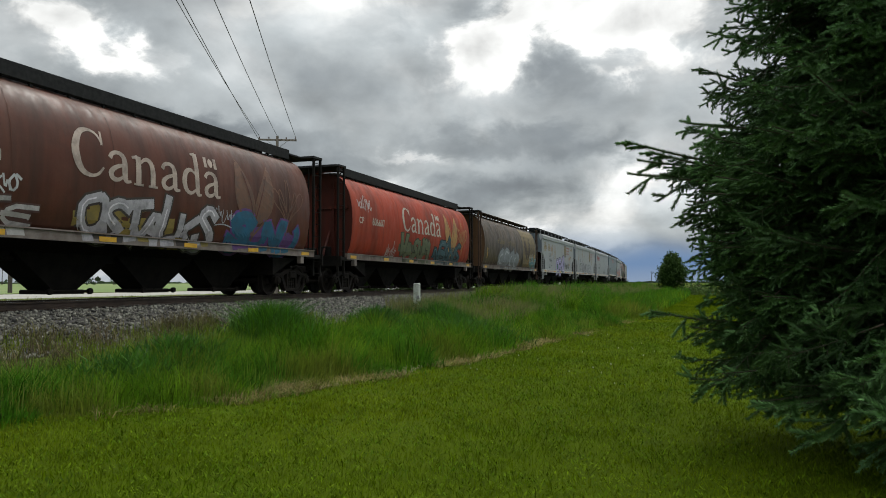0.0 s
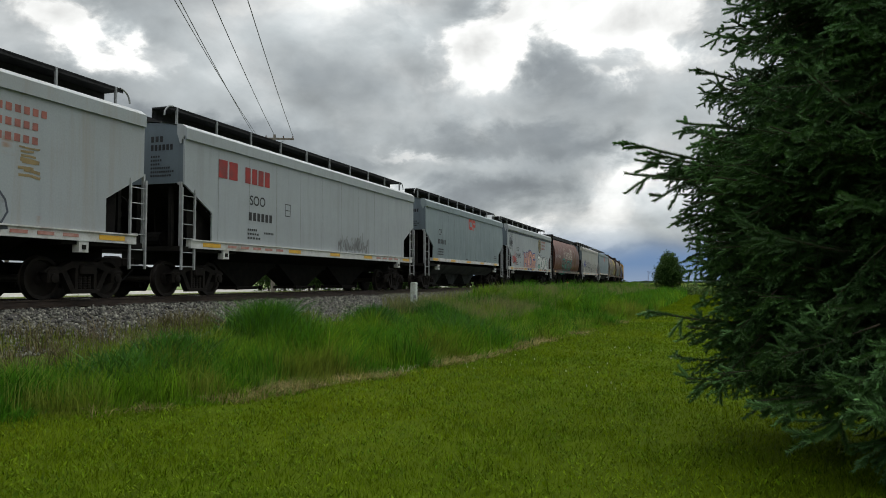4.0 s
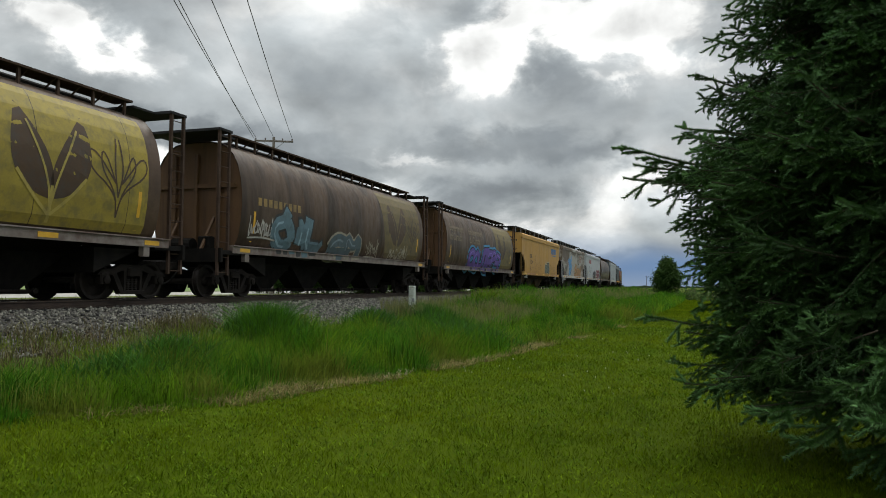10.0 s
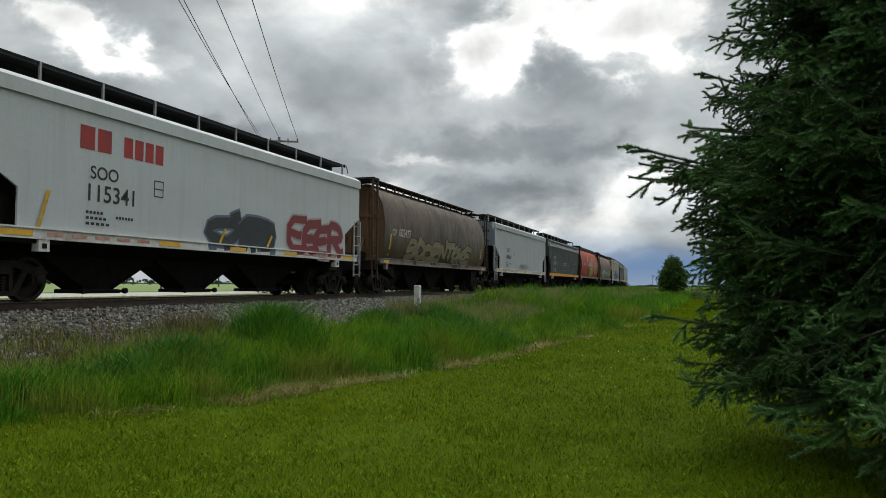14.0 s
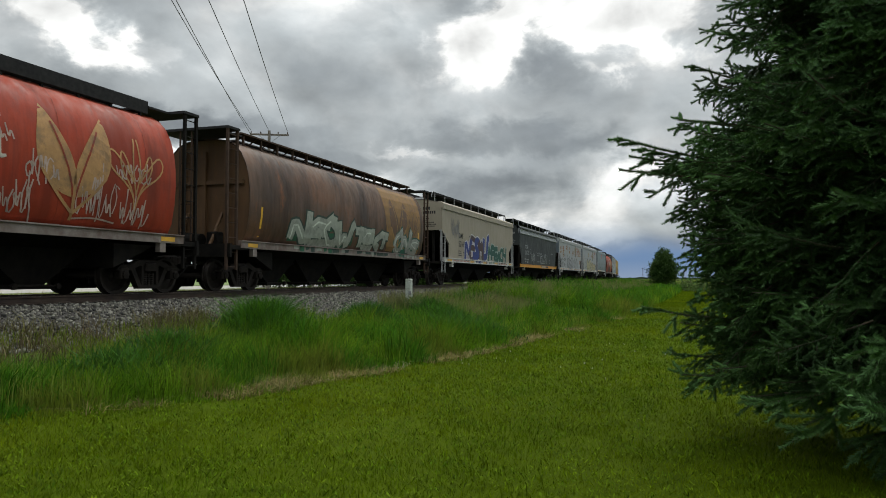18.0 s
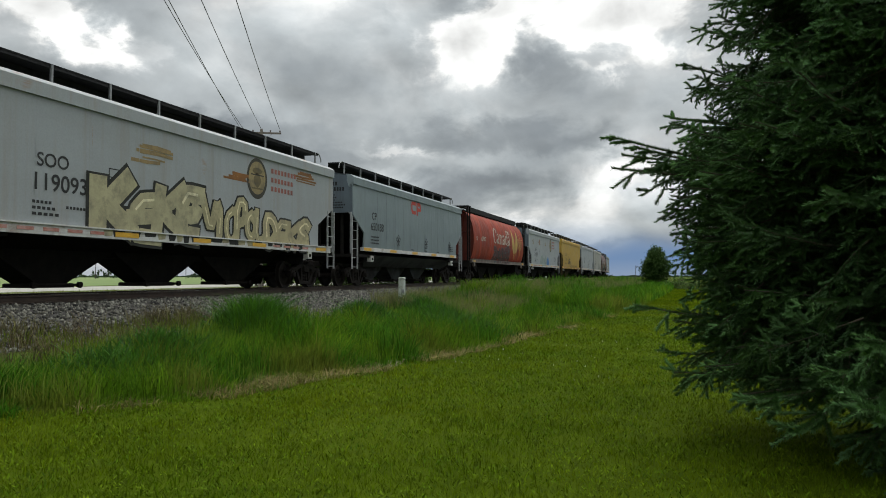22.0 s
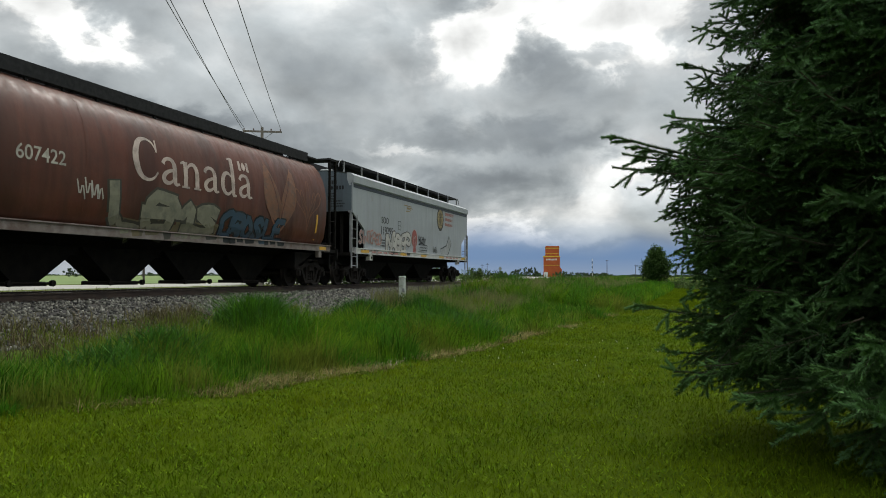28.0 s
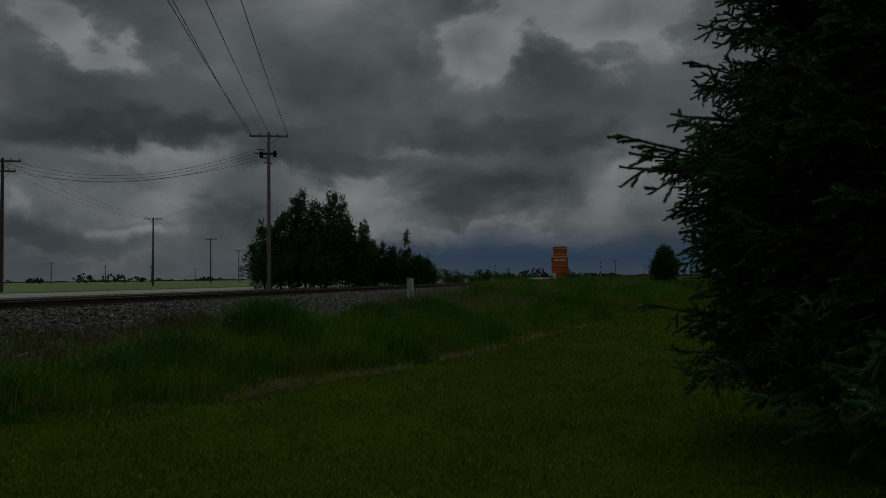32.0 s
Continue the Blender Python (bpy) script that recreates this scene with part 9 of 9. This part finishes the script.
    for y in (-2.6, 1.2, 5.1):
        sh = Shape()
        for q in range(5):
            w = radians(90 + 72 * q)
            ribbon(sh, curved([(y, 2.0), (y + 0.22 * math.cos(w - 0.5), 2.0 + 0.22 * math.sin(w - 0.5)), (y + 0.27 * math.cos(w), 2.0 + 0.27 * math.sin(w)), (y + 0.22 * math.cos(w + 0.5), 2.0 + 0.22 * math.sin(w + 0.5)), (y, 2.0)]), 0.03, B, 0.008, 0)
        ribbon(sh, [(y, 2.0), (y - 0.05, 1.5)], 0.03, B, 0.008, 0)
        part("graffiti", sh, [spray(BLACK)], T[26], "small black flower scrawl")
    tag(T[27], R, "ZAYDER", -2.4, 1.25, 4.8, 1.0, (0.10, 0.035, 0.035), (0.10, 0.11, 0.12), 45, 0.22, back=(0.03, 0.028, 0.028), shine=False, lean=0.05)
    tag(T[28], F, "OAO", -2.7, 1.22, 3.0, 0.8, (0.27, 0.33, 0.30), (0.38, 0.42, 0.41), 46, 0.5, shine=False)
    tag(T[28], F, "A", 0.5, 1.22, 0.9, 0.7, (0.06, 0.19, 0.45), (0.15, 0.3, 0.5), 147, 0.5, shine=False)
    scrawl(T[28], F, 4.6, 1.9, 1.2, 0.5, (0.2, 0.2, 0.2), 47, 0.03)
    scrawl(T[29], F, -2.6, 2.2, 1.2, 0.35, BLACK, 48, 0.05)
    scrawl(T[29], F, -3.0, 1.75, 1.9, 0.4, BLACK, 148, 0.07)
    scrawl(T[29], F, -1.5, 1.45, 6.0, 0.25, (0.15, 0.12, 0.06), 49, 0.03)
    tag(T[30], F, "SOW", 0.0, 1.4, 2.2, 0.8, (0.35, 0.36, 0.36), BLACK, 50, 0.15, shine=False)
    tag(T[31], F, "BEZ", 1.2, 1.42, 2.6, 0.75, (0.27, 0.265, 0.245), (0.17, 0.17, 0.16), 51, 0.26, shine=False, sill=False)
    sh = Shape()
    for k in range(4):
        q = 1 - 0.24 * k
        ribbon(sh, [(4.6, 1.45 + 0.1 * k), (4.45 + 0.2 * k, 1.45 + 0.45 * q), (5.15, 1.5 + 0.95 * q), (5.35, 1.5 + 0.4 * q), (4.6, 1.45 + 0.1 * k)], 0.05, F, 0.008 + 0.001 * k, 0)
    part("graffiti", sh, [spray(BLACK)], T[31], "black nested diamond outline")
    part("placard", Shape().add([(F(z) + 0.008, y, z) for y, z in ((6.2, 1.5), (6.65, 1.5), (6.65, 1.78), (6.2, 1.78))], [(0, 1, 2, 3)]), [spray(BLACK)], T[31])
    tag(T[32], R, "LEMS", -2.9, 1.22, 3.7, 1.05, (0.24, 0.23, 0.16), (0.06, 0.055, 0.04), 52, 0.24, shine=False, back=(0.16, 0.13, 0.07))
    tag(T[32], R, "CROSLE", 1.1, 1.22, 3.4, 0.78, (0.04, 0.075, 0.11), (0.015, 0.02, 0.02), 53, 0.26, shine=False)
    scrawl(T[32], R, -4.1, 1.9, 0.7, 0.6, (0.5, 0.47, 0.4), 54, 0.04)
    tag(T[33], F, "SINTERED", -7.4, 1.5, 2.2, 0.5, (0.42, 0.22, 0.18), (0.40, 0.36, 0.34), 55, 0.14, shine=False)
    tag(T[33], F, "NABEP", -4.6, 1.32, 2.9, 0.85, (0.50, 0.48, 0.43), (0.10, 0.09, 0.08), 56, 0.24, shine=False)
    sh = Shape()
    blob(sh, F, -1.05, 2.12, 0.40, 0.48, 1, 0.009)
    blob(sh, F, -1.05, 2.12, 0.36, 0.44, 0, 0.011)
    ribbon(sh, [(-1.05, 1.8), (-1.05, 1.66)], 0.34, F, 0.010, 0)
    for k in range(3):
        ribbon(sh, [(-1.25, 1.62 - 0.085 * k), (-0.85, 1.64 - 0.085 * k)], 0.055, F, 0.012, 0)
    for pts in ([(-1.12, 1.72), (-1.2, 2.1), (-1.14, 2.3), (-1.08, 2.15)], [(-0.98, 1.72), (-0.88, 2.1), (-0.94, 2.3), (-1.02, 2.15)]):
        ribbon(sh, curved(pts), 0.03, F, 0.014, 1)
    part("graffiti", sh, [spray((0.33, 0.09, 0.075)), spray((0.48, 0.40, 0.36))], T[33], "dark red spray-painted bulb with pale outline")
    scrawl(T[33], F, -0.5, 1.98, 1.0, 0.32, BLACK, 58, 0.045)
    sh = Shape()
    for w, slot, lift in ((0.62, 0, 0.008), (0.48, 1, 0.011)):
        ribbon(sh, [(3.2, 1.55), (4.1, 1.75), (4.5, 2.2)], w, F, lift, slot)
    part("graffiti", sh, [spray((0.05, 0.06, 0.06)), spray((0.36, 0.37, 0.36))], T[33], "grey arrow-like sprayed shape with black edge")
    sh = Shape()
    for a, b in (((-0.4, 1.62), (0.8, 1.62)), ((0.8, 1.62), (0.8, 1.88)), ((0.8, 1.88), (-0.4, 1.88)), ((-0.4, 1.88), (-0.4, 1.62))):
        ribbon(sh, [a, b], 0.03, F, 0.007, 0)
    part("stencil_box", sh, [spray(BLACK)], T[33])
    bars(T[33], F, -0.3, 1.72, 1.0, 0.05, 12, BLACK, "marking", 0.3)
    bars(T[33], F, -0.5, 1.52, 1.2, 0.05, 14, (0.2, 0.2, 0.2), "marking", 0.3)
    scrawl(T[33], F, 1.7, 1.5, 0.7, 0.4, (0.12, 0.12, 0.12), 59, 0.035)
    bars(T[33], F, 7.0, 1.6, 0.55, 0.05, 7, BLACK, "marking", 0.3)
    bars(T[33], F, 7.0, 1.75, 0.55, 0.05, 7, BLACK, "marking", 0.3)


decorate()


def seat_bodies():
    """The round bodies ride on their trucks at their proper height, with all that is painted on them."""
    for car, (kind, *_rest) in zip(TRAIN, CARS):
        if kind == "c":
            for ob in car.children:
                if ob.name.split(".")[0] not in ("truck", "hopper_bay", "centre_sill", "coupler", "air_hose", "roof_platform", "ladder"):
                    ob.matrix_basis = Matrix.Translation((0, 0, 0.12)) @ ob.matrix_basis


seat_bodies()


# ---- the place, piece by piece ----
spruce()
bushes()
far_woods()
lines()
road_sign(-33.9, 190, 0.6, "diamond")
road_sign(-13.6, 340, 0.5, "crossing")
elevator()
marker_post()
bare_soil()
grass()
ballast_stones()
rails()


# ---- the train's run ----
def gone(t):
    """Metres the train has run after t seconds."""
    return 19.86 * t + 0.01125 * t * t


def motions():
    times = [0.0, 1 / 30, 2 / 30] + [0.5 * k for k in range(1, 64)] + [32 - 2 / 30, 32 - 1 / 30, 32.0]
    for i, car in enumerate(TRAIN):
        c = (COUPLINGS[i] + COUPLINGS[i + 1]) / 2
        rows = []
        for t in times:
            s = c - gone(t)
            xa, ya, _ = line(s - 6.9)
            xb, yb, _ = line(s + 6.9)
            rows.append((t, pose((xa + xb) / 2, (ya + yb) / 2, RAIL_Z, 0, 0, math.degrees(math.atan2(xa - xb, yb - ya)))))
        walk(car, rows)
    first = WHEELSETS[0]
    # rolling towards the camera: the wheels turn about their axle by the distance run
    walk(first, [(k / FPS, Matrix.Rotation((gone(k / FPS) / 0.457) % (2 * math.pi), 4, "X")) for k in range(32 * FPS + 1)])
    keys = first.animation_data
    for other in WHEELSETS[1:]:
        other.rotation_mode = "QUATERNION"
        run = other.animation_data_create()
        run.action, run.action_slot = keys.action, keys.action_slot


motions()
